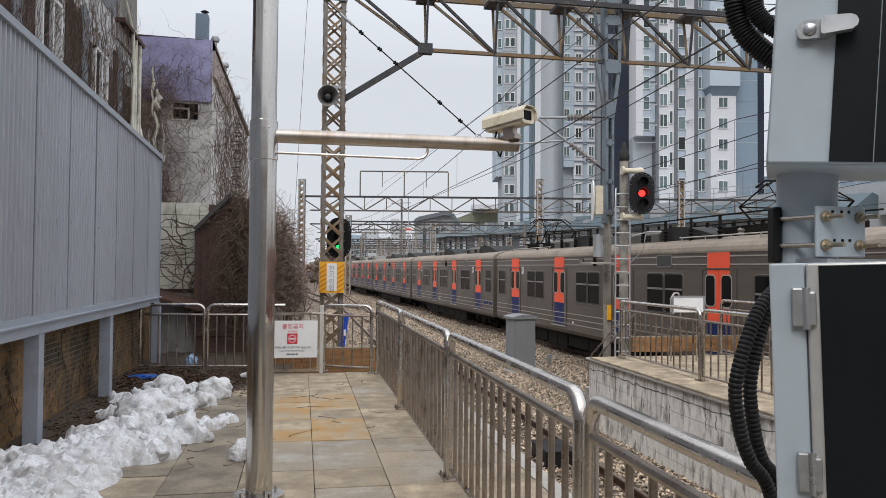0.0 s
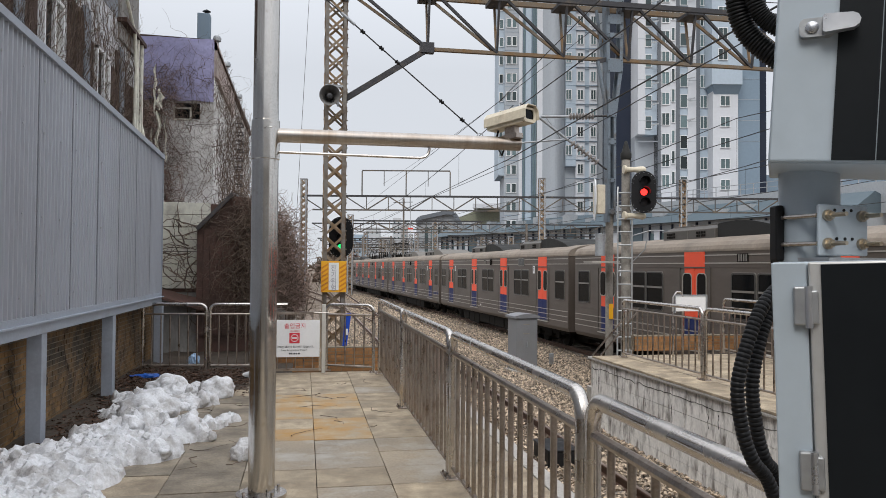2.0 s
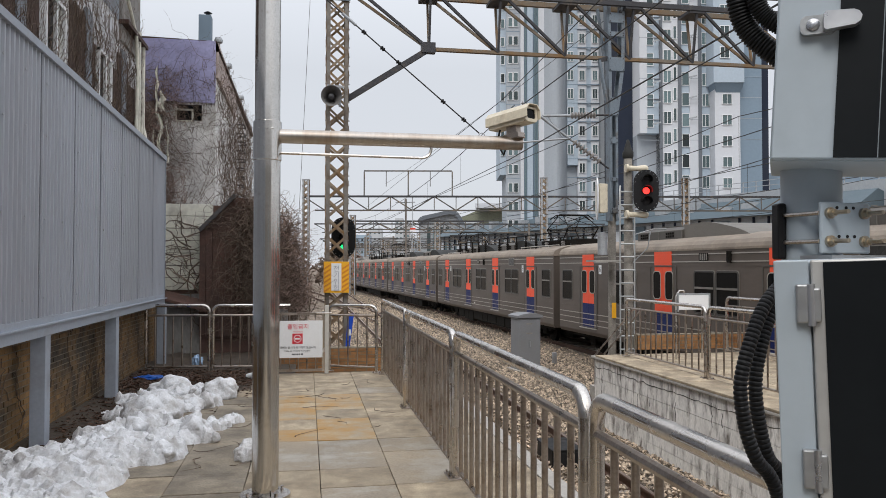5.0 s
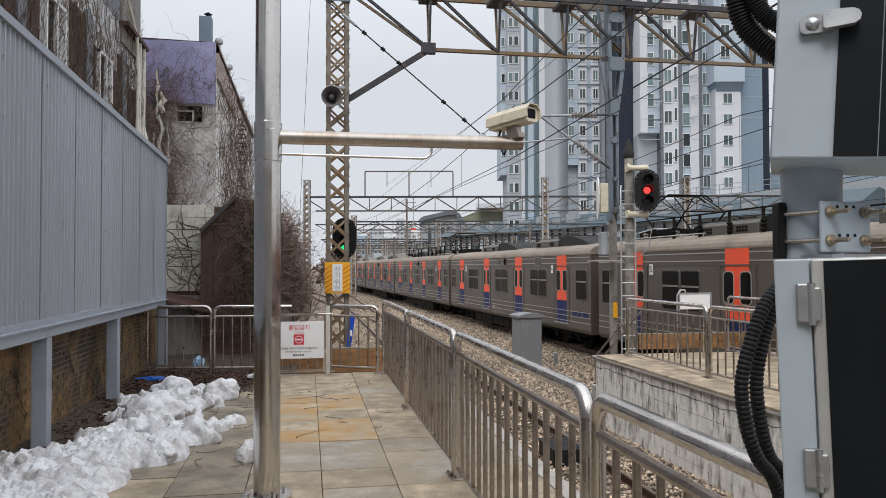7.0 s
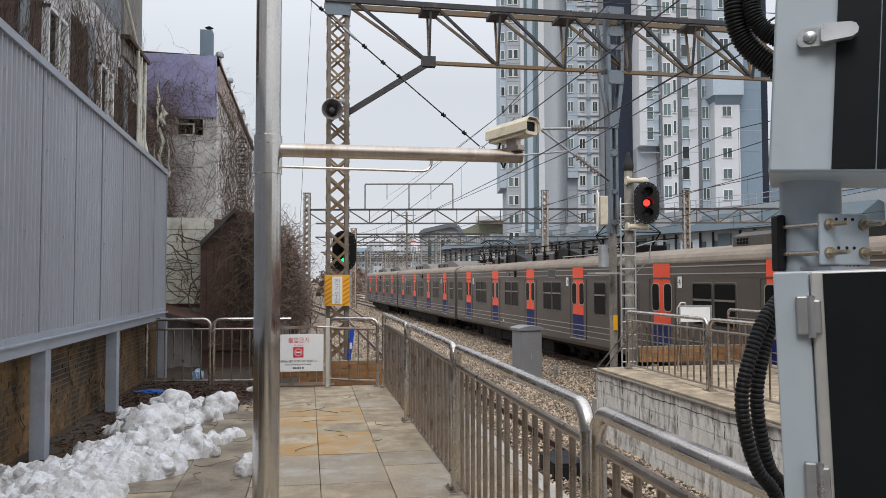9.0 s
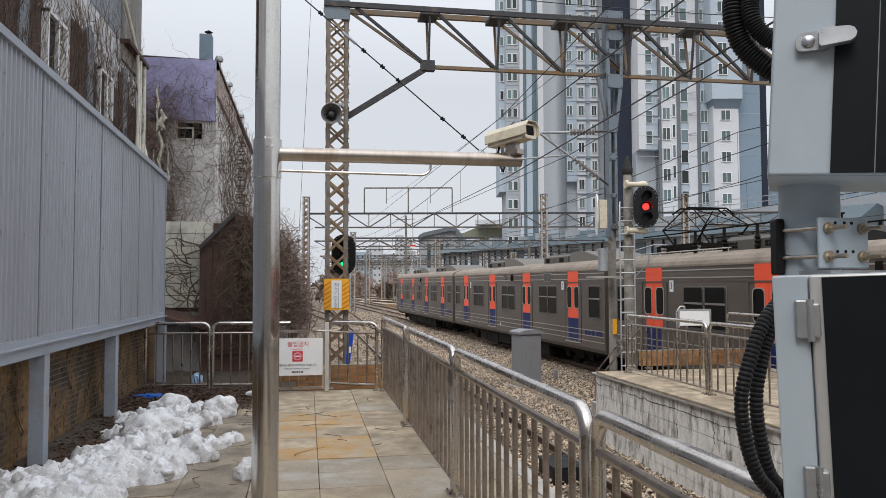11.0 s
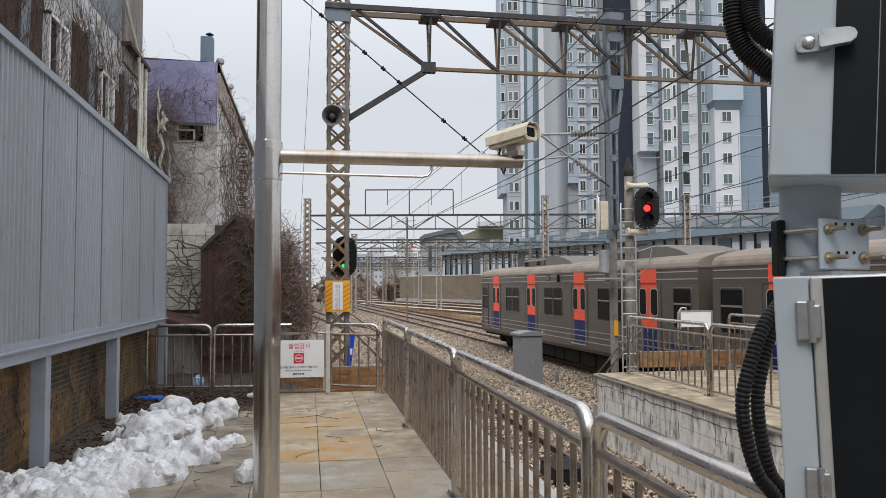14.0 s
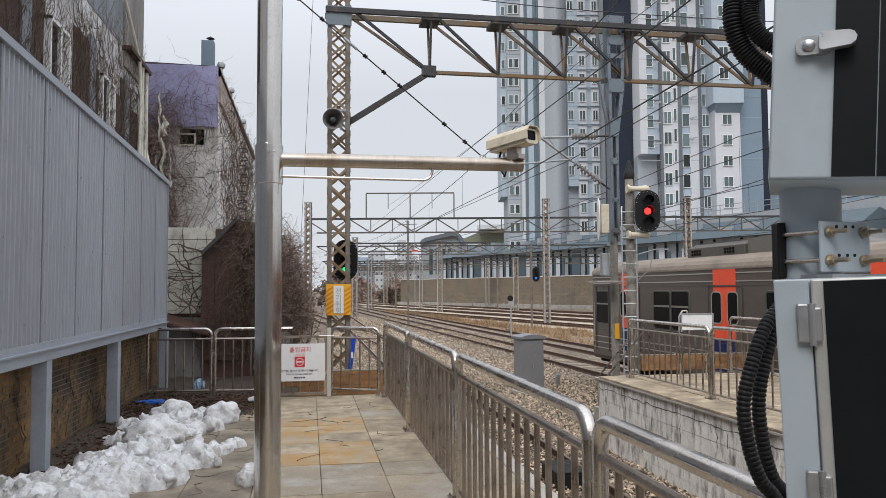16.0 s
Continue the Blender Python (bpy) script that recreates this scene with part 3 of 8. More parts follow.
def make_car():
    e = empty("train_car", TR, "brown-grey stainless commuter train car with red and navy doors", "train car", "cars of the train")
    hw, L = 1.56, 9.97
    side = [(-hw + 0.06, 0.68), (-hw, 0.80), (-hw, 3.38), (-hw + 0.03, 3.50)]
    roof = [(-hw + 0.03, 3.50), (-hw + 0.10, 3.60), (-hw + 0.45, 3.72), (-0.6, 3.80)]
    g = Geo()
    g.sweep_y(side + [(-x, z) for x, z in reversed(side)], -L, L)
    body = part("body", g, M_train, e, "dusty grey-brown stainless steel body")
    g = Geo()
    top = [(-hw - 0.02, 3.37), (-hw - 0.02, 3.42), (-hw + 0.015, 3.51)] + roof[1:] + [(-x, z) for x, z in reversed(roof[1:])] + [(hw - 0.015, 3.51), (hw + 0.02, 3.42), (hw + 0.02, 3.37)]
    g.sweep_y(top, -L - 0.02, L + 0.02)
    part("roof", g, M_train_roof, e, "dusty tan curved roof with gutter")
    # pressed beads
    for s in (-1, 1):
        g = Geo()
        for z in (3.265, 3.075, 1.38, 1.20, 1.02):
            g.box(min(s * hw, s * (hw + 0.014)), -L + 0.05, z, max(s * hw, s * (hw + 0.014)), L - 0.05, z + 0.026)
        part("bead", g, M_train_line, body, "polished pressed side beads")
        g = Geo()
        for z in (2.985, 1.62):
            g.box(min(s * hw, s * (hw + 0.008)), -L + 0.05, z, max(s * hw, s * (hw + 0.008)), L - 0.05, z + 0.014)
        part("seam", g, M_train, body, "pressed panel seams")
    doors = (-7.4, -2.47, 2.47, 7.4)
    # single windows with rounded frames, the upper sash above a bright bar
    out, inn = rounded(-0.45, 0.45, 0.0, 1.06, 0.08), rounded(-0.415, 0.415, 0.035, 1.025, 0.055)
    lip = rounded(-0.465, 0.465, -0.015, 1.075, 0.09)
    fm = Geo().ring_x(out, inn, -0.022, 0.022).ring_x(lip, out, -0.012, 0.012, 1)
    fm.box(-0.026, -0.415, 0.615, 0.026, 0.415, 0.665, 1)
    fme = fm.mesh("window_frame", M_rubber, M_train_trim)
    wme = Geo().plate_x(inn, -0.008, 0.008).mesh("pane", M_glass)
    dpane = rounded(-0.19, 0.19, 2.10, 2.82, 0.10)
    drim = rounded(-0.215, 0.215, 2.075, 2.845, 0.12)
    dpm, drm = Geo().plate_x(dpane, -0.004, 0.004).mesh("pane", M_glass), Geo().ring_x(drim, dpane, -0.014, 0.014).mesh("pane_rim", M_train_line)
    fo, fi = rounded(-0.70, 0.70, 0.93, 3.0, 0.09), rounded(-0.665, 0.665, 0.965, 2.965, 0.06)
    dfm = Geo().ring_x(fo, fi, -0.020, 0.020).mesh("door_frame", M_door_trim)
    sill = Geo().box(-0.05, -0.66, 0.90, 0.05, 0.66, 0.93, bevel=0.008).tube([(0.0, -0.72, 1.10), (0.03, -0.72, 0.93), (0.03, 0.66, 0.91)], 0.012, 5).mesh("door_sill", M_train_line)
    for s in (-1, 1):
        ys = [c + o for c in (-4.93, 0.0, 4.93) for o in (-0.48, 0.48)] + [-9.2, 9.2]
        for y in ys:
            w = part("window_frame", fme, None, e, at=Matrix.Translation((s * (hw + 0.004), y, 1.80)))
            part("pane", wme, None, w)
        x = s * hw
        for y in doors:
            part("door_header", Geo().box(-0.012, -0.45, 3.0, 0.012, 0.45, 3.368), M_red, e, "vermilion painted panel", at=Matrix.Translation((x + s * 0.006, y, 0)))
            part("door_frame", dfm, None, e, "rounded dull steel door frame", at=Matrix.Translation((x + s * 0.004, y, 0)))
            part("door_sill", sill, None, e, "worn bright door sill", at=Matrix.Translation((x + s * 0.01, y, 0)))
            for o in (-0.325, 0.325):
                i0, i1 = (-0.13, 0.318) if o < 0 else (-0.318, 0.13)
                j0, j1 = (-0.335, -0.13) if o < 0 else (0.13, 0.335)
                g = Geo()
                g.box(-0.012, i0, 1.74, 0.012, i1, 2.96)
                g.box(-0.012, i0, 0.96, 0.012, i1, 1.74, 1)
                g.box(-0.012, j0, 0.96, 0.012, j1, 2.96, 2)
                leaf = part("door", g, [M_red, M_blue, M_train], e, "sliding door, vermilion above and navy below", at=Matrix.Translation((x - s * 0.004, y + o, 0)))
                part("pane", dpm, None, leaf, at=Matrix.Translation((s * 0.014, 0, 0)))
                part("pane_rim", drm, None, leaf, at=Matrix.Translation((s * 0.010, 0, 0)))
        # destination display, louvre, side lamp and small marker lights in the band over the windows
        part("destination_display", Geo().plate_x(rounded(-0.36, 0.36, 3.035, 3.325, 0.06), -0.012, 0.012), M_display, e, "dark blank destination display", at=Matrix.Translation((x + s * 0.010, -4.93, 0)))
        part("display_rim", Geo().ring_x(rounded(-0.385, 0.385, 3.01, 3.35, 0.075), rounded(-0.36, 0.36, 3.035, 3.325, 0.06), -0.014, 0.014), M_train_trim, e, at=Matrix.Translation((x + s * 0.010, -4.93, 0)))
        g = Geo().box(-0.012, -0.2, 3.11, 0.012, 0.2, 3.30)
        for k in range(4):
            g.box(-0.022, -0.17 + k * 0.09, 3.125, 0.022, -0.125 + k * 0.09, 3.285, 1)
        part("louvre", g, [M_under, M_train_trim], e, "small upright louvre", at=Matrix.Translation((x + s * 0.006, 0.5, 0)))
        part("side_lamp", Geo().box(-0.05, -0.055, 3.06, 0.05, 0.055, 3.33, bevel=0.015), M_under, e, "black side lamp housing", at=Matrix.Translation((x + s * 0.03, -0.6, 0)))
        part("marker_light", Geo().box(-0.012, -0.04, 1.06, 0.012, 0.04, 1.14, bevel=0.008), M_white, e, "small white marker light", at=Matrix.Translation((x + s * 0.012, 1.2, 0)))
    # car ends and gangway
    for s in (-1, 1):
        g = Geo()
        g.box(-0.2, min(s * L, s * (L + 0.27)), 0.5, 0.2, max(s * L, s * (L + 0.27)), 0.75)
        part("coupler", g, M_under, e)
    # underframe boxes
    rnd = random.Random(11)
    g = Geo()
    g.box(-1.40, -9.75, 0.58, 1.40, 9.75, 0.70)
    # Long centre box added to block light, so the gap under the car stays dark.
    g.box(-0.5, -9.3, 0.22, 0.5, 9.3, 0.58)
    part("underframe", g, M_under, e, "grimy black underframe with an added light-blocking centre box")
    y = -4.6
    while y < 4.4:
        w = rnd.uniform(0.7, 1.7)
        for s in (-1, 1):
            z0 = rnd.uniform(0.10, 0.22)
            part("equipment_box", Geo().box(-0.45, 0, z0, 0.45, w, 0.62, bevel=0.03), M_under, e, at=Matrix.Translation((s * 0.95, y, 0)))
        y += w + rnd.uniform(0.06, 0.2)
    wheel = Geo().lathe([(0.0, -0.065), (0.34, -0.065), (0.43, -0.06), (0.43, 0.04), (0.46, 0.045), (0.46, 0.07), (0.30, 0.07), (0.0, 0.07)], axis="x", n=24).mesh("wheel", M_under)
    for c in (-6.9, 6.9):
        for s in (-1, 1):
            g = Geo()
            g.box(s * 1.0 - 0.09, c - 1.6, 0.42, s * 1.0 + 0.09, c + 1.6, 0.58, bevel=0.02)
            g.box(s * 1.0 - 0.13, c - 0.4, 0.30, s * 1.0 + 0.13, c + 0.4, 0.66, bevel=0.02)
            for o in (-1.05, 1.05):
                g.box(s * 1.02 - 0.14, c + o - 0.2, 0.28, s * 1.02 + 0.14, c + o + 0.2, 0.56, bevel=0.03)
            bogie = part("bogie_side", g, M_under, e, "grimy black bogie side frame")
            for o in (-1.05, 1.05):
                part("wheel", wheel, None, bogie, at=Matrix.Translation((s * 0.74, c + o, 0.43)) @ Matrix.Rotation(0 if s < 0 else math.pi, 4, "Z"))
    return e


def roof_units(e, pale, starts):
    """Each unit: a louvred box with a sloped shoulder, then an arched cover towards the train's front."""
    m = M_acbox_light if pale else M_acbox
    for c in starts:
        g = Geo()
        side = [(-1.02, 3.70), (-1.02, 3.96), (-0.72, 4.09), (0.72, 4.09), (1.02, 3.96), (1.02, 3.70)]
        g.sweep_y(side, -2.55, 0.0)
        g.box(-0.74, -2.52, 4.092, 0.74, -0.06, 4.11, 1)
        g.tube([(-1.01, -2.55, 3.965), (-1.01, 0.0, 3.965)], 0.014, 5, 1)
        for y in (-0.62, -2.1):
            for k in range(4):
                for r in range(2):
                    g.box(-1.035, y + k * 0.115, 3.78 + r * 0.08, -1.015, y + k * 0.115 + 0.075, 3.84 + r * 0.08, 2)
        for y in (-1.27, -2.54):
            g.box(-1.03, y, 3.70, -1.015, y + 0.02, 3.95, 1)
        for x in (-0.5, 0.0, 0.5):
            for y in (-0.7, -1.9):
                g.tube([(x, y, 4.10), (x, y, 4.15), (x, y + 0.14, 4.15), (x, y + 0.14, 4.10)], 0.012, 5, 1)
        box = part("roof_air_unit", g, [M_acmid, M_acbox_light, M_under], e, "air conditioning box with louvres and pale lid", at=Matrix.Translation((0, c, 0)))
        n = 14
        arc = [(-2.55 - 2.9 * i / n, 3.74 + 0.39 * (1 - (i / n) ** 3.2) * (0.88 + 0.12 * math.sin(math.pi * min(1, i / n * 1.5)))) for i in range(n + 1)]
        loop = arc + [(arc[-1][0], 3.70), (arc[0][0], 3.70)]
        part("arched_cover", Geo().plate_x(loop, -0.96, 0.96), m, box, "smooth arched roof cover")


def pantograph(e, y, raised=True):
    g = Geo()
    for x in (-0.75, 0.75):
        for o in (-0.9, 0.9):
            g.lathe([(0.05, 3.72), (0.09, 3.76), (0.05, 3.80), (0.09, 3.84), (0.05, 3.88), (0.09, 3.92), (0.05, 3.98)], c=(x, y + o, 0), n=10)
    base = part("pantograph_base", g, M_ceramic, e, "ceramic insulators")
    g = Geo()
    for x in (-0.75, 0.75):
        g.bar((x, y - 1.1, 4.0), (x, y + 1.1, 4.0), 0.06)
    for o in (-0.9, 0, 0.9):
        g.bar((-0.8, y + o, 4.0), (0.8, y + o, 4.0), 0.06)
    part("base_frame", g, M_under, e, "black pantograph base frame")
    zt, zm = (5.0, 4.5) if raised else (4.2, 4.1)
    for s in (-1, 1):
        for x in (-0.6, 0.6):
            part("lower_arm", Geo().tube([(x, y + s * 0.55, 4.02), (x * 1.05, y + s * 1.15, zm)], 0.025, 6), M_under, e)
            part("upper_arm", Geo().tube([(x * 1.05, y + s * 1.15, zm), (x * 0.8, y + s * 0.28, zt)], 0.018, 6), M_under, e)
            part("brace_tube", Geo().tube([(x * 1.03, y + s * 1.15, zm), (-x * 0.8, y + s * 0.28, zt)], 0.012, 6), M_under, e)
        part("knuckle_tube", Geo().tube([(-0.62, y + s * 1.15, zm), (0.62, y + s * 1.15, zm)], 0.02, 6), M_under, e)
        part("contact_bow", Geo().tube([(-0.85, y + s * 0.2, zt - 0.12), (-0.6, y + s * 0.2, zt + 0.05), (0.6, y + s * 0.2, zt + 0.05), (0.85, y + s * 0.2, zt - 0.12)], 0.025, 6), M_under, e, "worn contact strip")
    q = -1 if y > 0 else 1
    for yy, w in ((y + q * 1.75, 0.6), (y - q * 1.45, 0.5)):
        part("roof_equipment", Geo().box(-0.55, yy - w / 2, 3.74, 0.55, yy + w / 2, 4.05, bevel=0.03), M_under, e)
    g = Geo()
    for x in (-0.9, 0.9):
        g.tube([(x * 1.18, y - q * 1.5, 4.30), (x * 1.18, y + q * 6.6, 4.30)], 0.022, 6)
        for k in range(5):
            yy = y + q * (1.3 + k * 1.3)
            g.lathe([(0.03, 3.66), (0.075, 3.70), (0.04, 3.75), (0.075, 3.80), (0.04, 3.85), (0.075, 3.90), (0.04, 3.95), (0.075, 4.0), (0.04, 4.05), (0.04, 4.32)], c=(x * 1.18, yy, 0), n=8)
    part("roof_busbar", g, M_under, e, "black roof cable on ribbed insulators")
    g = Geo()
    for x in (-1.15, 1.15):
        g.tube([(x, y - q * 1.5, 3.80), (x, y + q * 3.0, 3.80)], 0.018, 6)
        for k in range(5):
            g.tube([(x, y - q * 1.5 + q * k * 1.1, 3.60), (x, y - q * 1.5 + q * k * 1.1, 3.80)], 0.014, 6)
    part("roof_rail", g, M_train_line, e, "low roof walkway rail")


first = make_car()
cars = [first] + [copy_thing(first, TR) for i in range(9)]
for i, c in enumerate(cars):          # car 0 is the last of the train
    n = i + 1
    roof_units(c, n in (1, 2, 6), (4.95, -1.1) if n in (3, 5, 9) else (4.95, -3.1))
    if n in (3, 5, 9):
        pantograph(c, -8.0)
        pantograph(c, 7.4)
    for s in (-1, 1):
        if n + s > 0 and (n, s) != (1, 1):
            part("gangway", Geo().box(-0.62, min(s * 9.97, s * 10.26), 0.95, 0.62, max(s * 9.97, s * 10.26), 3.15), M_under, c, "black folded gangway bellows")
    if n == 1:
        g = Geo()
        for a in ((8.72, 8.76, 0.95, 3.02), (9.66, 9.70, 0.95, 3.02), (8.72, 9.70, 2.98, 3.02)):
            g.box(-1.585, a[0], a[2], -1.565, a[1], a[3])
        part("cab_door_frame", g, M_rubber, c, "dark frame of the narrow cab door")
        part("cab_handrail", Geo().tube([(-1.59, 9.8, 1.2), (-1.59, 9.8, 2.5)], 0.015, 6), M_train_line, c)
        part("end_window", Geo().box(-1.1, 9.965, 1.9, 1.1, 9.985, 2.9), M_glass, c, "dark windscreen of the cab end")
    for y in {1: (), 9: (6.45,)}.get(n, (-6.45, 6.45)):
        p = part("number_sign", Geo().box(-0.006, -0.095, -0.15, 0.006, 0.095, 0.15), M_white, c, "white position sign with a black number", at=Matrix.Translation((-1.575, y, 2.87)))
        letters("numeral", str(n), 0.24, M_ink, p, Matrix.Translation((-0.008, 0, 0)) @ Euler((radians(90), 0, radians(-90))).to_matrix().to_4x4())
    if n in (1, 2, 4, 6, 8):
        g = Geo()
        for k, w in enumerate((0.32, 0.2, 0.26, 0.3, 0.18)):
            g.box(-0.004, k * 0.3, 0.0, 0.004, k * 0.3 + w * 0.85, 0.2 - 0.03 * (k % 2))
        part("side_mark", g, M_blue, c, "blue operator mark bars", at=Matrix.Translation((-1.565, -9.75, 1.22)))

# ---------------------------------------------------------------- corrugated site wall on posts over a brick base
M_lap = mat("dark_sheet_lap", (0.22, 0.235, 0.26), 0.6, 0.2, var=0.2, scale=4)


def make_sheet_wall():
    e = empty("wall_west", Matrix.Identity(4), "pale grey corrugated sheet wall on blue-grey steel posts", "wall", "", "structure")
    pitch, depth = 0.15, 0.028
    y0, y1, z0 = -3.0, 13.92, 1.27
    top = lambda y: 3.79 - 0.0243 * (y - 6.6)
    per = 12
    sheet_len = 1.05
    y = y1
    rnd = random.Random(3)
    while y > y0:
        a, b = y - sheet_len, y
        g = Geo()
        ys, k = [], a
        prof = []
        while k < b - 1e-6:
            for o, d in ((0, 0), (0.050, 0), (0.060, depth), (0.088, depth), (0.098, 0)):
                prof.append((k + o, d))
            k += pitch * 0.7
        prof.append((b, 0))
        n = len(prof)
        vs = [(-2.5 + d, yy, z0 if q == 0 else top(yy)) for q in (0, 1) for yy, d in prof] + [(-2.52, yy, z0 if q == 0 else top(yy)) for q in (0, 1) for yy, d in prof]
        g.add(vs, [(i, i + 1, n + i + 1, n + i) for i in range(n - 1)] + [(2 * n + i, 3 * n + i, 3 * n + i + 1, 2 * n + i + 1) for i in range(n - 1)])
        for zz in (1.45, 2.2, 3.0, 3.5):
            for q in (0.13, 0.65):
                g.lathe([(0.0, 0.009), (0.013, 0.006), (0.013, 0.0)], c=(-2.5 + depth, a + q + rnd.uniform(-0.02, 0.02), zz), axis="x", n=6, mi=1)
        part("corrugated_sheet", g, [M_sheet, M_galv], e, at=Matrix.Translation((rnd.uniform(-0.004, 0.006), 0, 0)))
        part("sheet_lap", Geo().box(-2.50, a - 0.004, z0, -2.462, a + 0.006, top(a) - 0.01), M_lap, e, "dark lapped sheet edge")
        y = a
    g = Geo()
    g.bar((-2.5, y0, top(y0) + 0.03), (-2.5, y1 + 0.02, top(y1) + 0.03), 0.12, 0.075)
    part("cap_flashing", g, M_sheet_beam, e, "pale folded metal capping")
    g = Geo()
    g.box(-2.545, y1, 1.2, -2.455, y1 + 0.03, top(y1))
    part("end_flashing", g, M_sheet_beam, e)
    g = Geo()
    g.box(-2.60, y0, 1.08, -2.47, y1 + 0.1, 1.27, bevel=0.008)
    g.box(-2.60, y0, 1.19, -2.43, y1 + 0.1, 1.205)
    part("beam", g, M_sheet_beam, e, "blue-grey painted steel beam")
    for y in (-1.0, 2.0, 5.1, 7.95, 10.7, 14.2):
        g = Geo()
        g.box(-2.62, y - 0.075, -0.05, -2.48, y + 0.075, 1.085, bevel=0.006)
        part("post", g, M_sheet_beam, e, "blue-grey painted steel post")
    # back frame
    g = Geo()
    for z in (1.6, 2.6, 3.4):
        g.box(-2.62, y0, z, -2.53, y1, z + 0.06)
    part("girt", g, M_galv, e)


make_sheet_wall()


def brick_wall(name, label, origin, length, height, brick, axis, material, nb=300, bl=0.2, bh=0.062):
    """A brick wall; axis 'y' faces +x, axis 'x' faces -y. Coursed pieces stand proud of the mortar."""
    e = empty(name, Matrix.Translation(origin), label, "wall", "", "structure")
    g = Geo()
    th = 0.2
    if axis == "y":
        g.box(-th, 0, 0, -0.006, length, height)
    else:
        g.box(0, 0.006, 0, length, th, height)
    part("mortar_core", g, M_mortar, e)
    rnd = random.Random(5)
    full = Geo().box(0, 0, 0, *((0.05, bl - 0.012, bh - 0.012) if axis == "y" else (bl - 0.012, 0.05, bh - 0.012))).mesh("brick", material)
    rest = Geo()
    rows = int(height / bh)
    count = 0
    cells = []
    for r in range(rows):
        off = -bl / 2 if r % 2 else 0
        k = off
        while k < length:
            a, b = max(k, 0), min(k + bl, length)
            if b - a > 0.05:
                cells.append((r, a, b))
            k += bl
    cells.sort(key=lambda c: (round(brick(c[1]), 0), c[0]))
    for r, a, b in cells:
        jit = rnd.uniform(-0.004, 0.004)
        if count < nb and b - a > bl - 0.001:
            at = Matrix.Translation((-0.05 + jit, a, r * bh)) if axis == "y" else Matrix.Translation((a, jit, r * bh))
            part("brick", full, None, e, at=at)
            count += 1
        elif axis == "y":
            rest.box(-0.05 + jit, a, r * bh, jit, b - 0.012, (r + 1) * bh - 0.012)
        else:
            rest.box(a, jit, r * bh, b - 0.012, 0.05 + jit, (r + 1) * bh - 0.012)
    if rest.v:
        tagged(part("brickwork", rest, material, e), kind="stuff")


brick_wall("wall_brick", "old yellow-brown brick wall with dark stains under the sheet wall", (-2.78, -3, 0), 17.9, 1.24, lambda a: abs(a - 11.5), "y", M_brick)
rv = random.Random(77)
vine_g = Geo()
for i in range(34):
    y, z = rv.uniform(7.5, 13.6), rv.uniform(0.05, 0.5)
    pts = [Vector((-2.765, y, z))]
    for k in range(rv.randint(5, 12)):
        pts.append(Vector((-2.765, pts[-1].y + rv.gauss(0.0, 0.06), min(1.2, pts[-1].z + rv.uniform(0.01, 0.11)))))
    vine_g.tube(pts, 0.005, 4, radii=[0.006 * (1 - 0.06 * k) for k in range(len(pts))])
thing("wall_creeper", vine_g, M_vine, "thin dry creeper stems on the brick wall", "vines", kind="stuff")
brick_wall("wall_low_track", "low orange brick upstand beyond the end railing", (-0.6, 14.2, -0.75), 3.2, 1.0, lambda a: abs(a - 1.5), "x", M_brick_o, 200)
brick_wall("wall_low_platform", "low orange brick planter wall behind the far railing", (6.9, 15.1, 0.0), 3.4, 0.32, lambda a: a, "x", M_brick_o, 120)


# ---------------------------------------------------------------- CCTV pole
def make_cctv_pole():
    e = empty("cctv_pole", Matrix.Translation((-0.31, 5.94, 0)), "tall polished stainless pole with a side arm", "pole")
    part("shaft", Geo().tube([(0, 0, 0.02), (0, 0, 2.60)], 0.1, 28), M_pole, e, "mirror-polished stainless tube")
    part("upper_shaft", Geo().tube([(0, 0, 2.60), (0, 0, 6.0)], 0.096, 28), M_pole, e)
    g = Geo()
    g.lathe([(0.1, 2.56), (0.107, 2.565), (0.107, 2.86), (0.1, 2.865)], n=28)
    g.tube([(0.0, -0.10, 2.80), (0.0, -0.125, 2.80)], 0.012, 8)
    g.tube([(-0.06, -0.085, 2.80), (0.05, -0.10, 2.80)], 0.006, 6)
    part("collar", g, M_pole, e, "stainless sleeve with bolts")
    g = Geo()
    g.tube([(0.09, 0, 2.755), (2.02, 0, 2.755)], 0.055, 16)
    part("arm", g, M_arm, e, "stainless tube arm with faint rust bands")
    g = Geo()
    pts = [(0.09, 0, 2.625), (1.2, 0, 2.615)] + [(1.2 + 0.075 * math.sin(t), 0, 2.69 - 0.075 * math.cos(t)) for t in (0.5, 1.0, 1.57)] + [(1.275, 0, 2.72)]
    g.tube(pts, 0.011, 8)
    part("stay_rod", g, M_steel, e)
    g = Geo()
    g.lathe([(0.0, 0.03), (0.19, 0.03), (0.19, 0.0)], n=24)
    for k in range(4):
        t = k * math.pi / 2 + 0.6
        g.tube([(0.15 * math.cos(t), 0.15 * math.sin(t), 0.0), (0.15 * math.cos(t), 0.15 * math.sin(t), 0.06)], 0.014, 6)
    part("base_plate", g, M_steel, e)
    return e


M_pole = mat("polished_stainless", (0.62, 0.60, 0.57), 0.16, 1.0, var=0.08, scale=3, fine=60, bump=0.015, dirt=(0.40, 0.34, 0.28), dirt_amount=0.27, dirt_scale=5)
M_arm = mat("rust_banded_stainless", (0.47, 0.43, 0.39), 0.33, 1.0, var=0.15, scale=3, fine=60, bump=0.03, dirt=(0.30, 0.22, 0.15), dirt_amount=0.42, dirt_scale=3.5, dirt_edge=0.15, stretch=(1, 0.2, 0.2))
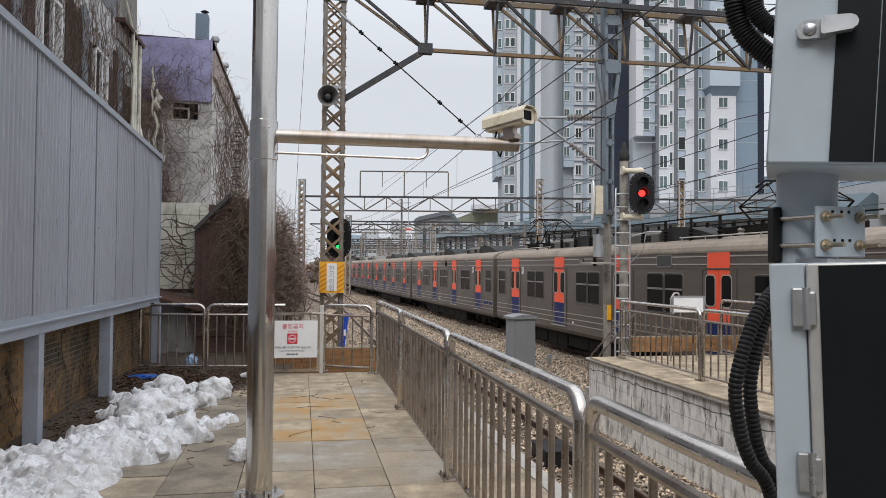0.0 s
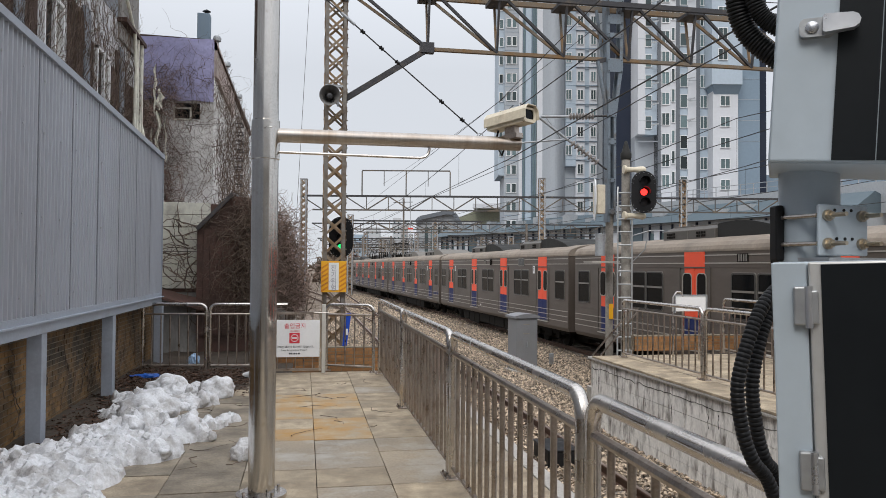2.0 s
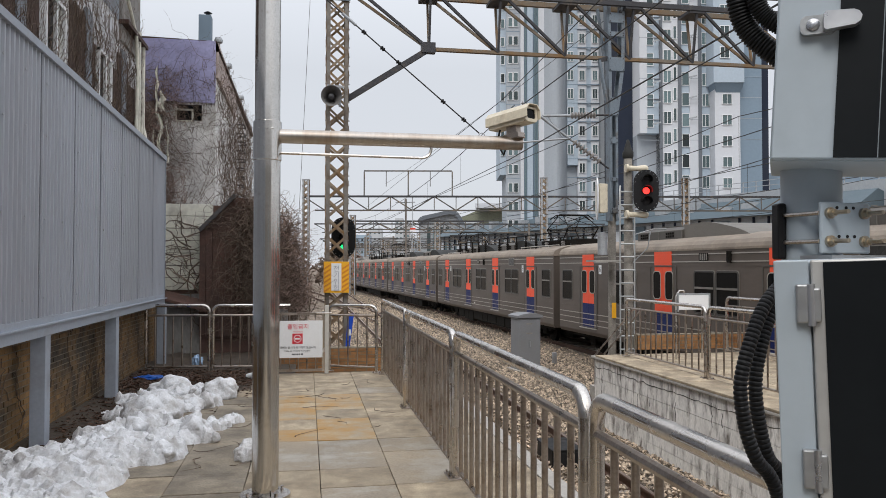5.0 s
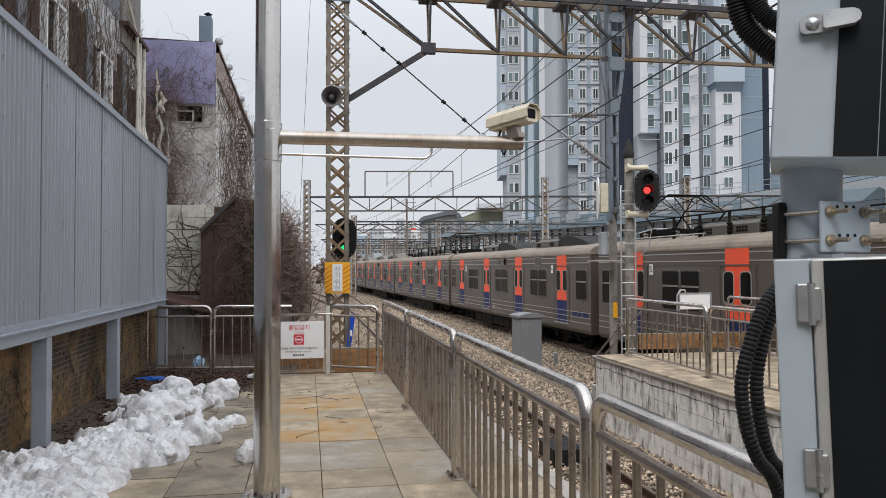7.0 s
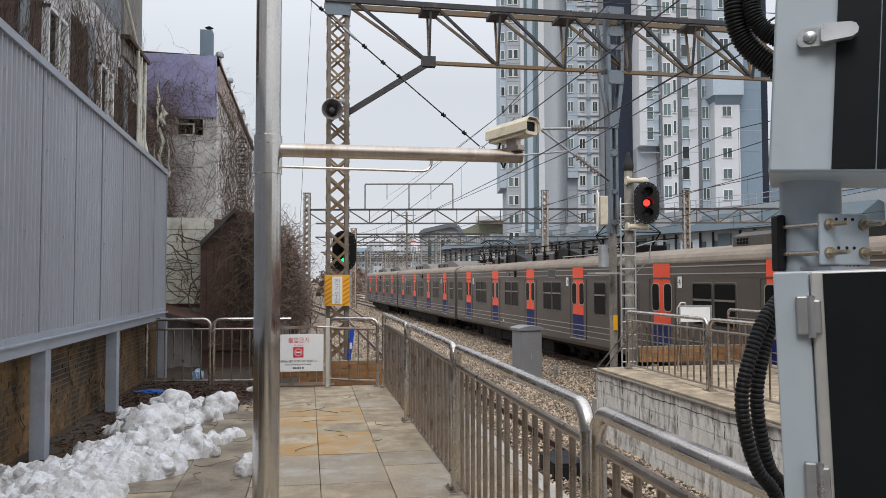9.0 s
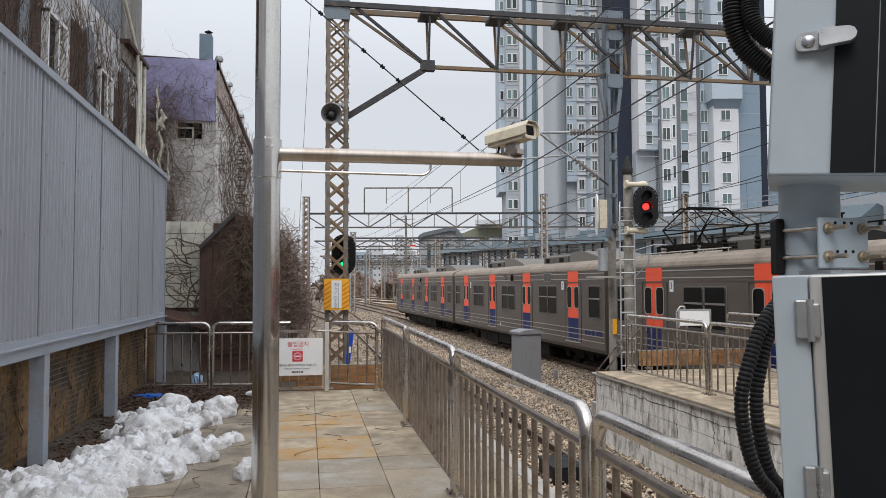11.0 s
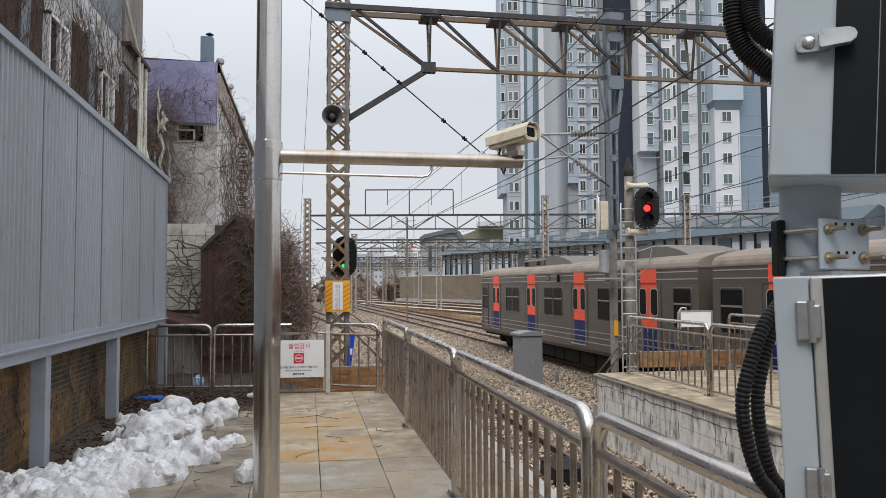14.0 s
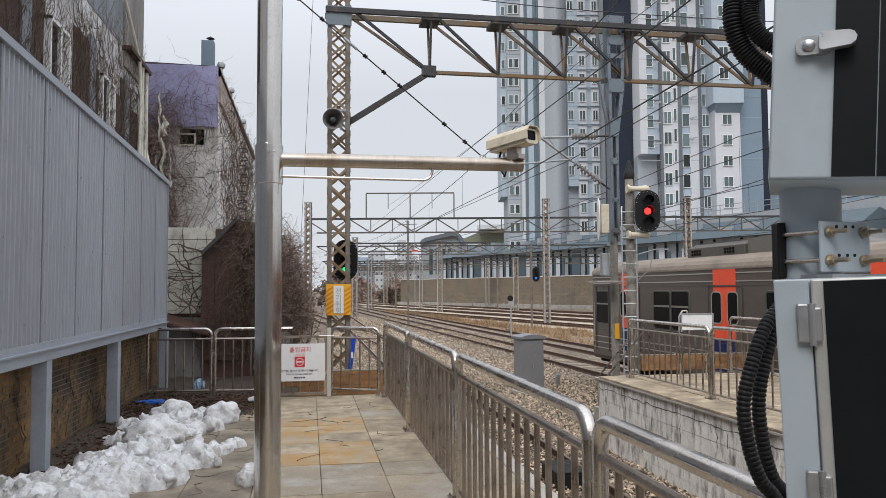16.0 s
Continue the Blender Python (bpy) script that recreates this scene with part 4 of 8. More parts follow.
make_cctv_pole()


def make_cctv_camera():
    m = Matrix.Translation((1.63, 5.94, 2.955)) @ Matrix.Rotation(radians(-58), 4, "Z") @ Matrix.Rotation(radians(-4), 4, "Y") @ Matrix.Scale(0.93, 4)
    e = empty("cctv_camera", m, "cream weatherproof security camera housing on a pole arm", "security camera")
    g = Geo()
    prof = [(-0.07, -0.07), (-0.08, 0.02), (-0.05, 0.06), (0.05, 0.06), (0.08, 0.02), (0.07, -0.07)]
    n = len(prof)
    vs = [(-0.22, y, z) for y, z in prof] + [(0.20, y, z) for y, z in prof]
    g.add(vs, [(i, (i + 1) % n, n + (i + 1) % n, n + i) for i in range(n)] + [tuple(range(n))])
    g.add([(0.19, y, z) for y, z in prof], [tuple(range(n))], 1)
    part("housing", g, [M_cream, M_black], e)
    hood = [(-0.092, -0.04), (-0.088, 0.035), (-0.05, 0.078), (0.05, 0.078), (0.088, 0.035), (0.092, -0.04)]
    inner = [(y * 0.94, z - 0.006) for y, z in hood]
    g = Geo()
    vs = [(-0.24, y, z) for y, z in hood] + [(0.25, y, z) for y, z in hood] + [(-0.24, y, z) for y, z in inner] + [(0.25, y, z) for y, z in inner]
    g.add(vs, [(i, i + 1, n + i + 1, n + i) for i in range(n - 1)] + [(2 * n + i, 3 * n + i, 3 * n + i + 1, 2 * n + i + 1) for i in range(n - 1)] + [(n + i, n + i + 1, 3 * n + i + 1, 3 * n + i) for i in range(n - 1)])
    part("sun_hood", g, M_cream, e, "cream curved sun hood")
    g = Geo()
    g.plate_x(rounded(-0.055, 0.055, -0.045, 0.04, 0.02), 0.205, 0.212)
    part("lens_window", g, M_glass, e, "dark glass front window")
    part("bezel", Geo().ring_x(rounded(-0.078, 0.078, -0.072, 0.056, 0.03), rounded(-0.055, 0.055, -0.045, 0.04, 0.02), 0.20, 0.222), M_cream, e, "cream front bezel")
    g = Geo()
    g.box(-0.05, -0.03, -0.14, 0.07, 0.03, -0.055, bevel=0.006)
    g.box(-0.08, -0.045, -0.185, 0.10, 0.045, -0.135, bevel=0.006)
    part("bracket", g, M_steel_dull, e)
    g = Geo()
    g.tube([(-0.14, 0, -0.05), (-0.17, 0, -0.12), (-0.17, 0.0, -0.22), (-0.12, 0.0, -0.30), (-0.08, 0, -0.22), (-0.02, 0, -0.16)], 0.009, 8)
    part("cable", g, M_black, e, "hanging black cable loop")


make_cctv_camera()


# ---------------------------------------------------------------- lattice masts and portals
def lattice_mast(name, x, y, w, z0, z1, panel, label, m_leg, m_brace, turn=0.0, leg=0.06, group="lattice masts", flat=0.05, cap=False, fine=False):
    e = empty(name, Matrix.Translation((x, y, z0)) @ Matrix.Rotation(turn, 4, "Z"), label, "mast", group)
    h, H2 = z1 - z0, w / 2
    t = 0.008
    for sx in (-1, 1):
        for sy in (-1, 1):
            g = Geo()
            x0, y0 = sx * H2, sy * H2
            g.box(min(x0, x0 - sx * leg), min(y0, y0 - sy * t), 0, max(x0, x0 - sx * leg), max(y0, y0 - sy * t), h)
            g.box(min(x0, x0 - sx * t), min(y0 - sy * t, y0 - sy * leg), 0, max(x0, x0 - sx * t), max(y0 - sy * t, y0 - sy * leg), h)
            part("leg", g, m_leg, e)
    n = int(h / panel)
    for face in range(4):
        g = Geo()
        r = Matrix.Rotation(face * math.pi / 2, 3, "Z")
        for k in range(n):
            a, b = k * h / n, (k + 1) * h / n
            for s in (-1, 1):
                p, q = r @ Vector((-H2 * 0.95 * s, -H2 + 0.012 + 0.006 * s, a)), r @ Vector((H2 * 0.95 * s, -H2 + 0.012 + 0.006 * s, b))
                g.bar(p, q, 0.006, flat) if face % 2 == 0 else g.bar(p, q, flat, 0.006)
        if not fine:
            tagged(part("bracing", g, m_brace, e), kind="stuff")
    if fine:
        for face in range(4):
            r = Matrix.Rotation(face * math.pi / 2, 3, "Z")
            for s in (-1, 1):
                p, q = r @ Vector((-H2 * 0.95 * s, -H2 + 0.012 + 0.006 * s, 0)), r @ Vector((H2 * 0.95 * s, -H2 + 0.012 + 0.006 * s, h / n))
                g = Geo()
                g.bar(p, q, 0.006, flat) if face % 2 == 0 else g.bar(p, q, flat, 0.006)
                me = g.mesh("brace", m_brace)
                for k in range(n):
                    part("brace", me, None, e, at=Matrix.Translation((0, 0, k * h / n)))
        stud = Geo()
        for k in range(2 * n):
            for sx in (-1, 1):
                stud.box(sx * H2 - 0.02 + sx * 0.012, -H2 - 0.012, (k + 0.5) * h / n / 2 - 0.012, sx * H2 + 0.02 + sx * 0.012, -H2 - 0.001, (k + 0.5) * h / n / 2 + 0.012)
        tagged(part("bolt", stud, m_leg, e), kind="stuff")
    if cap:
        part("cap", Geo().box(-H2 * 1.1, -H2 * 1.1, h, H2 * 1.1, H2 * 1.1, h + 0.06), m_leg, e)
    return e


PY = 18.0
lattice_mast("lattice_mast", 0.67, PY, 0.50, -1.4, 11.5, 0.42, "rust-streaked steel lattice catenary mast", M_mast_leg, M_lattice, leg=0.085, flat=0.055, fine=True)
lattice_mast("lattice_mast", 19.5, PY, 0.50, -1.4, 11.5, 0.42, "rust-streaked steel lattice catenary mast", M_mast_leg, M_lattice, leg=0.085, flat=0.055)


def truss_portal():
    e = empty("truss_portal", Matrix.Translation((0, PY, 0)), "dark and rusting steel truss beam spanning the tracks", "catenary portal")
    x0, x1, zt, zb = 0.35, 19.7, 8.36, 7.02
    # two upper chords and one lower chord: the posts spread upwards in pairs
    part("bottom_chord", Geo().box(2.75, -0.055, zb - 0.04, x1, 0.055, zb + 0.04), M_beam_rust, e)
    part("knee_brace", Geo().bar((0.9, 0, 5.72), (2.87, 0, zb), 0.12, 0.13), M_beam_dark, e)
    for s in (-1, 1):
        y = s * 0.28
        part("top_chord", Geo().box(x0, y - 0.05, zt - 0.06 + 0.02 * s, x1, y + 0.05, zt + 0.06 + 0.02 * s), M_beam_dark if s < 0 else M_beam_rust, e)
        for i in range(10):
            x = 2.87 + i * 1.72
            part("post", Geo().bar((x, s * 0.03, zb), (x, y, zt), 0.05, 0.06), M_beam_dark if s < 0 else M_beam_rust, e)
            part("diagonal", Geo().bar((x - 1.65 if i else 1.0, y, zt), (x, s * 0.03, zb), 0.055, 0.065), M_beam_dark if s < 0 else M_beam_rust, e)
    for i in range(11):
        x = 2.87 + i * 1.72
        g = Geo()
        g.box(x - 0.22, -0.31, zt - 0.14, x + 0.22, 0.31, zt - 0.06)
        part("gusset", g, M_beam_dark, e)
    g = Geo()
    g.box(0.36, -0.29, zt - 0.38, 0.96, -0.262, zt + 0.08)
    part("gusset", Geo().box(2.68, -0.09, zb - 0.1, 3.02, 0.09, zb + 0.15), M_beam_dark, e)
    part("gusset", g, M_mast_steel, e, "bolted blue-grey gusset plate")


truss_portal()


def horn_speaker():
    e = empty("horn_loudspeaker", Matrix.Translation((0.52, 17.55, 5.66)), "grey metal horn loudspeaker clamped to the lattice mast", "loudspeaker")
    part("bell", Geo().lathe([(0.24, -0.16), (0.225, -0.15), (0.15, 0.0), (0.07, 0.14), (0.05, 0.2)], axis="y", n=28), M_horn, e)
    part("reflex_cone", Geo().lathe([(0.0, -0.12), (0.06, -0.10), (0.085, 0.02), (0.02, 0.06)], axis="y", n=20), M_beam_dark, e)
    part("driver", Geo().lathe([(0.05, 0.16), (0.09, 0.17), (0.09, 0.24), (0.0, 0.25)], axis="y", n=20), M_horn, e)
    g = Geo()
    g.bar((-0.1, 0.05, 0.27), (0.3, 0.1, 0.27), 0.05)
    g.bar((0.2, 0.1, -0.2), (0.2, 0.1, 0.27), 0.05)
    part("clamp", g, M_galv, e)


M_horn = mat("weathered_grey_metal", (0.15, 0.145, 0.14), 0.6, 0.3, var=0.15, scale=5)
horn_speaker()


# ---------------------------------------------------------------- control boxes on a post beside the camera
BOX = Matrix.Rotation(radians(33.5), 4, "Z")     # the boxes stand aslant to the platform
FWD = Vector((math.sin(radians(10)), math.cos(radians(10)), 0))
M_bolt = mat("zinc_bolt", (0.45, 0.40, 0.32), 0.4, 0.9, var=0.25, scale=30, dirt=(0.35, 0.2, 0.06), dirt_amount=0.4, dirt_scale=30)
M_lever = mat("satin_chrome", (0.50, 0.51, 0.53), 0.3, 0.8, var=0.06, scale=20, bump=0.02)
M_galv2 = mat("cast_zinc", (0.36, 0.37, 0.38), 0.4, 0.6, var=0.1, scale=20)


def make_control_post():
    e = empty("control_box_post", Matrix.Translation((0.947, 1.305, 0)) @ Matrix.Rotation(radians(5), 4, "Z"), "pale blue-grey steel post carrying two control boxes", "post")
    part("shaft", Geo().tube([(0, 0, 0), (0, 0, 1.938)], 0.054, 32), M_cab, e)
    part("base_plate", Geo().box(-0.09, -0.1, 0, 0.09, 0.1, 0.015), M_cab, e)
    for z in (1.848, 1.797):
        pts = [(-0.05, -0.078, z)] + [(-0.060 * math.cos(t), 0.060 * math.sin(t), z) for t in [-0.5 + 0.3 * k for k in range(13)]] + [(0.05, -0.078, z)]
        part("u_bolt", Geo().tube(pts, 0.0045, 8), M_steel, e, "bright bent-rod clamp")
    part("rubber_pad", Geo().box(-0.008, -0.016, 1.765, 0.008, 0.016, 1.872, bevel=0.004), M_black, e, at=Matrix.Translation((-0.060, 0.016, 0)) @ Matrix.Rotation(radians(-15), 4, "Z"))
    pl = part("clamp_plate", Geo().box(-0.050, -0.082, 1.775, 0.058, -0.074, 1.868, bevel=0.003), M_cab, e, "pale drilled clamp plate")
    for z in (1.797, 1.848):
        for x in (-0.033, 0.042):
            g = Geo().tube([(x, -0.074, z), (x, -0.128, z)], 0.004, 8)
            g.lathe([(0.0, -0.088), (0.0105, -0.088), (0.0105, -0.082)], c=(x, 0, z), axis="y", n=14)
            g.lathe([(0.0, -0.096), (0.0075, -0.096), (0.0075, -0.088)], c=(x, 0, z), axis="y", n=6)
            part("bolt", g, M_bolt, pl, "zinc and brass-coloured bolt with nut")
    for x, z in ((-0.012, 1.806), (0.006, 1.806), (0.022, 1.806), (-0.016, 1.858), (0.004, 1.858), (0.02, 1.858)):
        part("drill_hole", Geo().lathe([(0.0, -0.0832), (0.003, -0.0832), (0.003, -0.082)], c=(x, 0, z), axis="y", n=10), M_black, pl)
    part("shelf_angle", Geo().box(-0.09, -0.15, 1.764, 0.09, -0.075, 1.771), M_galv2, e)


make_control_post()
FACE = Matrix.Rotation(radians(-34.2), 4, "Z")       # both fronts are turned to the platform's middle


def make_lower_box():
    m = Matrix.Translation((0.723, 1.091, 1.760)) @ Matrix.Rotation(radians(-1.9), 4, FWD) @ FACE
    e = empty("control_box", m, "pale blue-grey control box with a black door panel, lower one", "control box", "control boxes")
    part("body", Geo().box(0.0, 0.004, -0.76, 0.30, 0.16, 0.0, bevel=0.004), M_cab, e)
    part("frame_stile", Geo().box(0.0, -0.012, -0.76, 0.0500, 0.0035, 0.0, bevel=0.002), M_cab, e, "pale blue-grey front stile")
    d = part("door", Geo().box(0.0522, -0.016, -0.76, 0.30, 0.0035, 0.0, bevel=0.003), M_cab_edge, e, "aluminium-edged door")
    part("door_panel", Geo().box(0.0696, -0.0185, -0.757, 0.298, -0.0165, -0.004), M_blackdoor, d, "matt black door panel")
    for z in (-0.065, -0.318):
        h = part("hinge", Geo().box(0.030, -0.024, z - 0.032, 0.0505, -0.012, z + 0.028, bevel=0.003), M_galv2, e, "cast grey hinge")
        part("hinge_pin", Geo().tube([(0.0515, -0.022, z - 0.036), (0.0515, -0.022, z + 0.028)], 0.006, 10), M_lever, h, "bright hinge pin")
        part("hinge_leaf", Geo().box(0.0525, -0.026, z - 0.030, 0.065, -0.0165, z + 0.022, bevel=0.003), M_galv2, h)
    return e


make_lower_box()


def make_upper_box():
    m = Matrix.Translation((0.809, 1.228, 1.940)) @ Matrix.Rotation(radians(3.6), 4, FWD) @ FACE
    e = empty("control_box", m, "pale blue-grey control box with a black door panel, upper one", "control box", "control boxes")
    part("body", Geo().box(0.0, 0.0, 0.0, 0.29, 0.20, 0.75, bevel=0.004), M_cab, e)
    d = part("door", Geo().box(0.002, -0.014, 0.002, 0.288, -0.001, 0.748, bevel=0.003), M_cab, e, "pale door")
    part("door_panel", Geo().box(0.100, -0.018, 0.004, 0.166, -0.0145, 0.746), M_blackdoor, d, "matt black panel")
    part("door_panel", Geo().box(0.168, -0.018, 0.004, 0.287, -0.0145, 0.746), M_blackdoor, d, "matt black panel")
    def slab(pts, y0, y1):
        n = len(pts)
        g = Geo().add([(x, y0, z) for x, z in pts] + [(x, y1, z) for x, z in pts], [tuple(range(n)), tuple(range(2 * n - 1, n - 1, -1))] + [(i, (i + 1) % n, n + (i + 1) % n, n + i) for i in range(n)])
        return g
    tilt = lambda pts: [(0.064 + (x - 0.064) * math.cos(0.05) - (z - 0.233) * math.sin(0.05), 0.233 + (x - 0.064) * math.sin(0.05) + (z - 0.233) * math.cos(0.05)) for x, z in pts]
    h = part("handle", slab(tilt(rounded(0.038, 0.094, 0.217, 0.250, 0.010, 5)), -0.028, -0.0142), M_galv2, d, "silver swing handle base")
    part("lever", slab(tilt([(0.074, 0.221), (0.078, 0.218), (0.122, 0.222), (0.130, 0.228), (0.132, 0.236), (0.128, 0.244), (0.120, 0.248), (0.078, 0.250), (0.074, 0.246)]), -0.046, -0.028), M_lever, h, "silver tapered handle lever")
    part("lock", Geo().lathe([(0.0, -0.033), (0.007, -0.033), (0.0105, -0.031), (0.011, -0.027)], c=(0.058, 0, 0.233), axis="y", n=24), M_lever, h, "round key lock")


make_upper_box()


def corrugated_hose(name, pts, r, label):
    # smooth path, then ribs
    P = [Vector(p) for p in pts]
    path = []
    for i in range(len(P) - 1):
        p0, p1, p2, p3 = P[max(i - 1, 0)], P[i], P[i + 1], P[min(i + 2, len(P) - 1)]
        for k in range(14):
            t = k / 14
            path.append(0.5 * ((2 * p1) + (-p0 + p2) * t + (2 * p0 - 5 * p1 + 4 * p2 - p3) * t * t + (-p0 + 3 * p1 - 3 * p2 + p3) * t ** 3))
    path.append(P[-1])
    # resample at rib pitch
    out, radii, acc = [path[0]], [r], 0
    step = r * (0.17 if r < 0.018 else 0.075)
    dist = 0
    for a, b in zip(path, path[1:]):
        L = (b - a).length
        while acc + step <= dist + L:
            acc += step
            out.append(a.lerp(b, (acc - dist) / L))
            radii.append(r * (1.0, 0.97, 0.84, 0.97)[len(radii) % 4])
        dist += L
    thing(name, Geo().tube(out, r, 14, radii=radii), M_hose, label, "conduit", "black conduits")


M_hose = mat("black_corrugated_plastic", (0.011, 0.011, 0.012), 0.5, var=0.25, scale=12, fine=90, bump=0.1, spec=0.25)


corrugated_hose("conduit", [(1.07, 1.55, 1.73), (0.99, 1.52, 1.67), (0.94, 1.5, 1.59), (0.91, 1.49, 1.5), (0.92, 1.49, 1.41), (0.945, 1.49, 1.34), (1.0, 1.5, 1.26), (1.05, 1.5, 1.0), (1.05, 1.5, 0.02)], 0.0155, "black corrugated plastic conduit drooping beside the control box")
corrugated_hose("conduit", [(1.09, 1.58, 1.73), (1.03, 1.56, 1.65), (0.99, 1.54, 1.57), (0.97, 1.53, 1.49), (0.98, 1.53, 1.4), (1.0, 1.53, 1.33), (1.05, 1.54, 1.26), (1.09, 1.45, 1.0), (1.09, 1.43, 0.02)], 0.0155, "black corrugated plastic conduit drooping beside the control box")
corrugated_hose("conduit", [(0.99, 1.36, 2.56), (1.06, 1.52, 2.53), (1.0, 1.6, 2.46), (0.978, 1.6, 2.38), (0.998, 1.6, 2.31), (1.04, 1.58, 2.255), (1.09, 1.55, 2.215), (1.12, 1.45, 2.20)], 0.026, "thick black corrugated conduit looping behind the upper box")
corrugated_hose("conduit", [(1.0, 1.36, 2.52), (1.05, 1.5, 2.50), (1.005, 1.56, 2.42), (0.998, 1.56, 2.36), (1.03, 1.55, 2.31), (1.085, 1.5, 2.27), (1.06, 1.34, 2.24)], 0.021, "thick black corrugated conduit looping behind the upper box")
# ---------------------------------------------------------------- towers and far things
def bearing_frame(px, Z, turn=0.0, z=-1.0):
    x = (px - 784) / 1340 * Z
    a = radians(10)
    return Matrix.Translation((x * math.cos(a) + Z * math.sin(a), Z * math.cos(a) - x * math.sin(a), z)) @ Matrix.Rotation(-a + turn, 4, "Z")


def tower_block(e, x0, x1, y0, y1, z0, z1, material, label=""):
    return part("wall", Geo().box(x0, y0, z0, x1, y1, z1), material, e, label)


_win = {}


def tower_window(e, x, y, z, w, h, mullion=True):
    key = (round(w, 2), round(h, 2), mullion)
    if key not in _win:
        f = Geo()
        t = 0.085
        for a in ((-w / 2, -w / 2 + t, 0, h), (w / 2 - t, w / 2, 0, h)):
            f.box(a[0], -0.10, a[2], a[1], 0.05, a[3])
        f.box(-w / 2 + t, -0.10, 0, w / 2 - t, 0.05, t)
        f.box(-w / 2 + t, -0.10, h - t, w / 2 - t, 0.05, h)
        if mullion:
            f.box(-0.035, -0.08, t, 0.035, 0.04, h - t)
        _win[key] = (f.mesh("window", M_tw_frame), Geo().box(-w / 2 + t, -0.03, t, w / 2 - t, 0.03, h - t).mesh("pane", M_glass_tower))
    a, b = _win[key]
    o = part("window", a, None, e, at=Matrix.Translation((x, y, z)))
    part("pane", b, None, o)


def make_right_tower():
    Z = 112.0
    k = Z / 1340
    e = empty("apartment_tower", bearing_frame(1137, Z, radians(0)), "tall pale blue and white apartment tower with dark slate corner", "apartment building")
    P = lambda px: (px - 1137) * k
    top = 64
    fl = 36.7 * k
    zoff = lambda py: (510 - py) * k + 2.75
    base = zoff(272)
    tower_block(e, P(1137), P(1150), -0.2, 10, base, top, M_tw_white)
    tower_block(e, P(1150), P(1172), 0.0, 10, base, top, M_tw_light)
    tower_block(e, P(1172), P(1205), -0.2, 10, 0, top, M_tw_white)
    tower_block(e, P(1205), P(1211), -0.35, 10, 0, top, M_tw_strip)
    tower_block(e, P(1172), P(1177), -0.4, 10, 0, top, M_tw_strip)
    tower_block(e, P(1212), P(1226), 0.0, 10, 0, top, M_tw_light)
    tower_block(e, P(1226), P(1241), -0.2, 10, 0, top, M_tw_white)
    tower_block(e, P(1241), P(1247), -0.35, 10, 0, top, M_tw_strip)
    tower_block(e, P(1247), P(1262), 0.0, 10, 0, top, M_tw_light)
    # projecting bay: slate above, white below, with a chamfered ledge
    tower_block(e, P(1262), P(1306), -2.2, 10, 0, zoff(196), M_tw_white, "white projecting bay")
    tower_block(e, P(1256), P(1309), -3.2, 10, zoff(190), top, M_tw_light, "slate-blue upper bay")
    part("wall", Geo().add([(P(1258), -3.2, zoff(188)), (P(1309), -3.2, zoff(188)), (P(1307), -2.2, zoff(205)), (P(1264), -2.2, zoff(205)), (P(1258), 0, zoff(188)), (P(1309), 0, zoff(188)), (P(1307), 0, zoff(205)), (P(1264), 0, zoff(205))],
         [(0, 1, 2, 3), (4, 7, 6, 5), (0, 3, 7, 4), (1, 5, 6, 2), (0, 4, 5, 1), (3, 2, 6, 7)]), M_tw_mid, e)
    tower_block(e, P(1306), P(1349), -1.2, 12, 0, top, M_tw_mid, "slate-blue corner wall")
    # The side and the recess get a far darker navy than the front walls.
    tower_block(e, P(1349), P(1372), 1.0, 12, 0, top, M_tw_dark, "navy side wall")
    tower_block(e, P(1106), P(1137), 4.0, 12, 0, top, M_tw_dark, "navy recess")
    tower_block(e, P(1137), P(1172), 1.6, 10, 0, base, M_tw_grey)
    tower_block(e, P(1372), P(1800), 6.0, 16, 0, 17.5, M_tw_mid)
    # joint lines between storeys
    g = Geo()
    i = 0
    while base + i * fl < top:
        z = zoff(285) + i * fl
        g.box(P(1137), -0.22, z, P(1172), 0.0, z + 0.08)
        g.box(P(1172), -0.22, z, P(1205), -0.19, z + 0.08)
        g.box(P(1226), -0.22, z, P(1241), -0.19, z + 0.08)
        g.box(P(1308), -1.23, z, P(1349), -1.19, z + 0.06)
        i += 1
    tagged(part("storey_joint", g, M_tw_grey, e), kind="stuff")
    for i in range(-3, 16):
        z = zoff(262) + i * fl
        if z > base and z < top - 2:
            tower_window(e, P(1156), -0.05, z, 1.05, 1.95, False)
        if z > 1 and z < top - 2:
            tower_window(e, P(1186), -0.25, z + 0.5, 1.2, 1.9)
            tower_window(e, P(1199.5), -0.25, z + 0.9, 0.55, 2.0, False)
            tower_window(e, P(1219), -0.05, z + 0.15, 1.15, 2.0, False)
            tower_window(e, P(1254.5), -0.05, z + 0.1, 1.1, 1.9)
            if z < zoff(215):
                tower_window(e, P(1283), -2.25, z - 0.05, 1.45, 1.55)
            elif z > zoff(170):
                tower_window(e, P(1275), -3.25, z + 0.3, 1.4, 1.7)
    # drying brackets outside the windows
    me = Geo()
    for o in (-0.35, 0.0, 0.35):
        me.bar((-0.6, -0.6, o * 0.2), (0.6, -0.7, o * 0.2 + 0.25), 0.07)
    me.bar((0, 0, 0), (0, -0.7, 0.1), 0.06)
    bm_ = me.mesh("drying_rack", M_galv)
    for i in range(-3, 14):
        for px, dz in ((1165, 0.4), (1229, 1.2)):
            z = zoff(262) + i * fl + dz
            if z > base:
                part("drying_rack", bm_, None, e, at=Matrix.Translation((P(px), -0.2, z)))


make_right_tower()


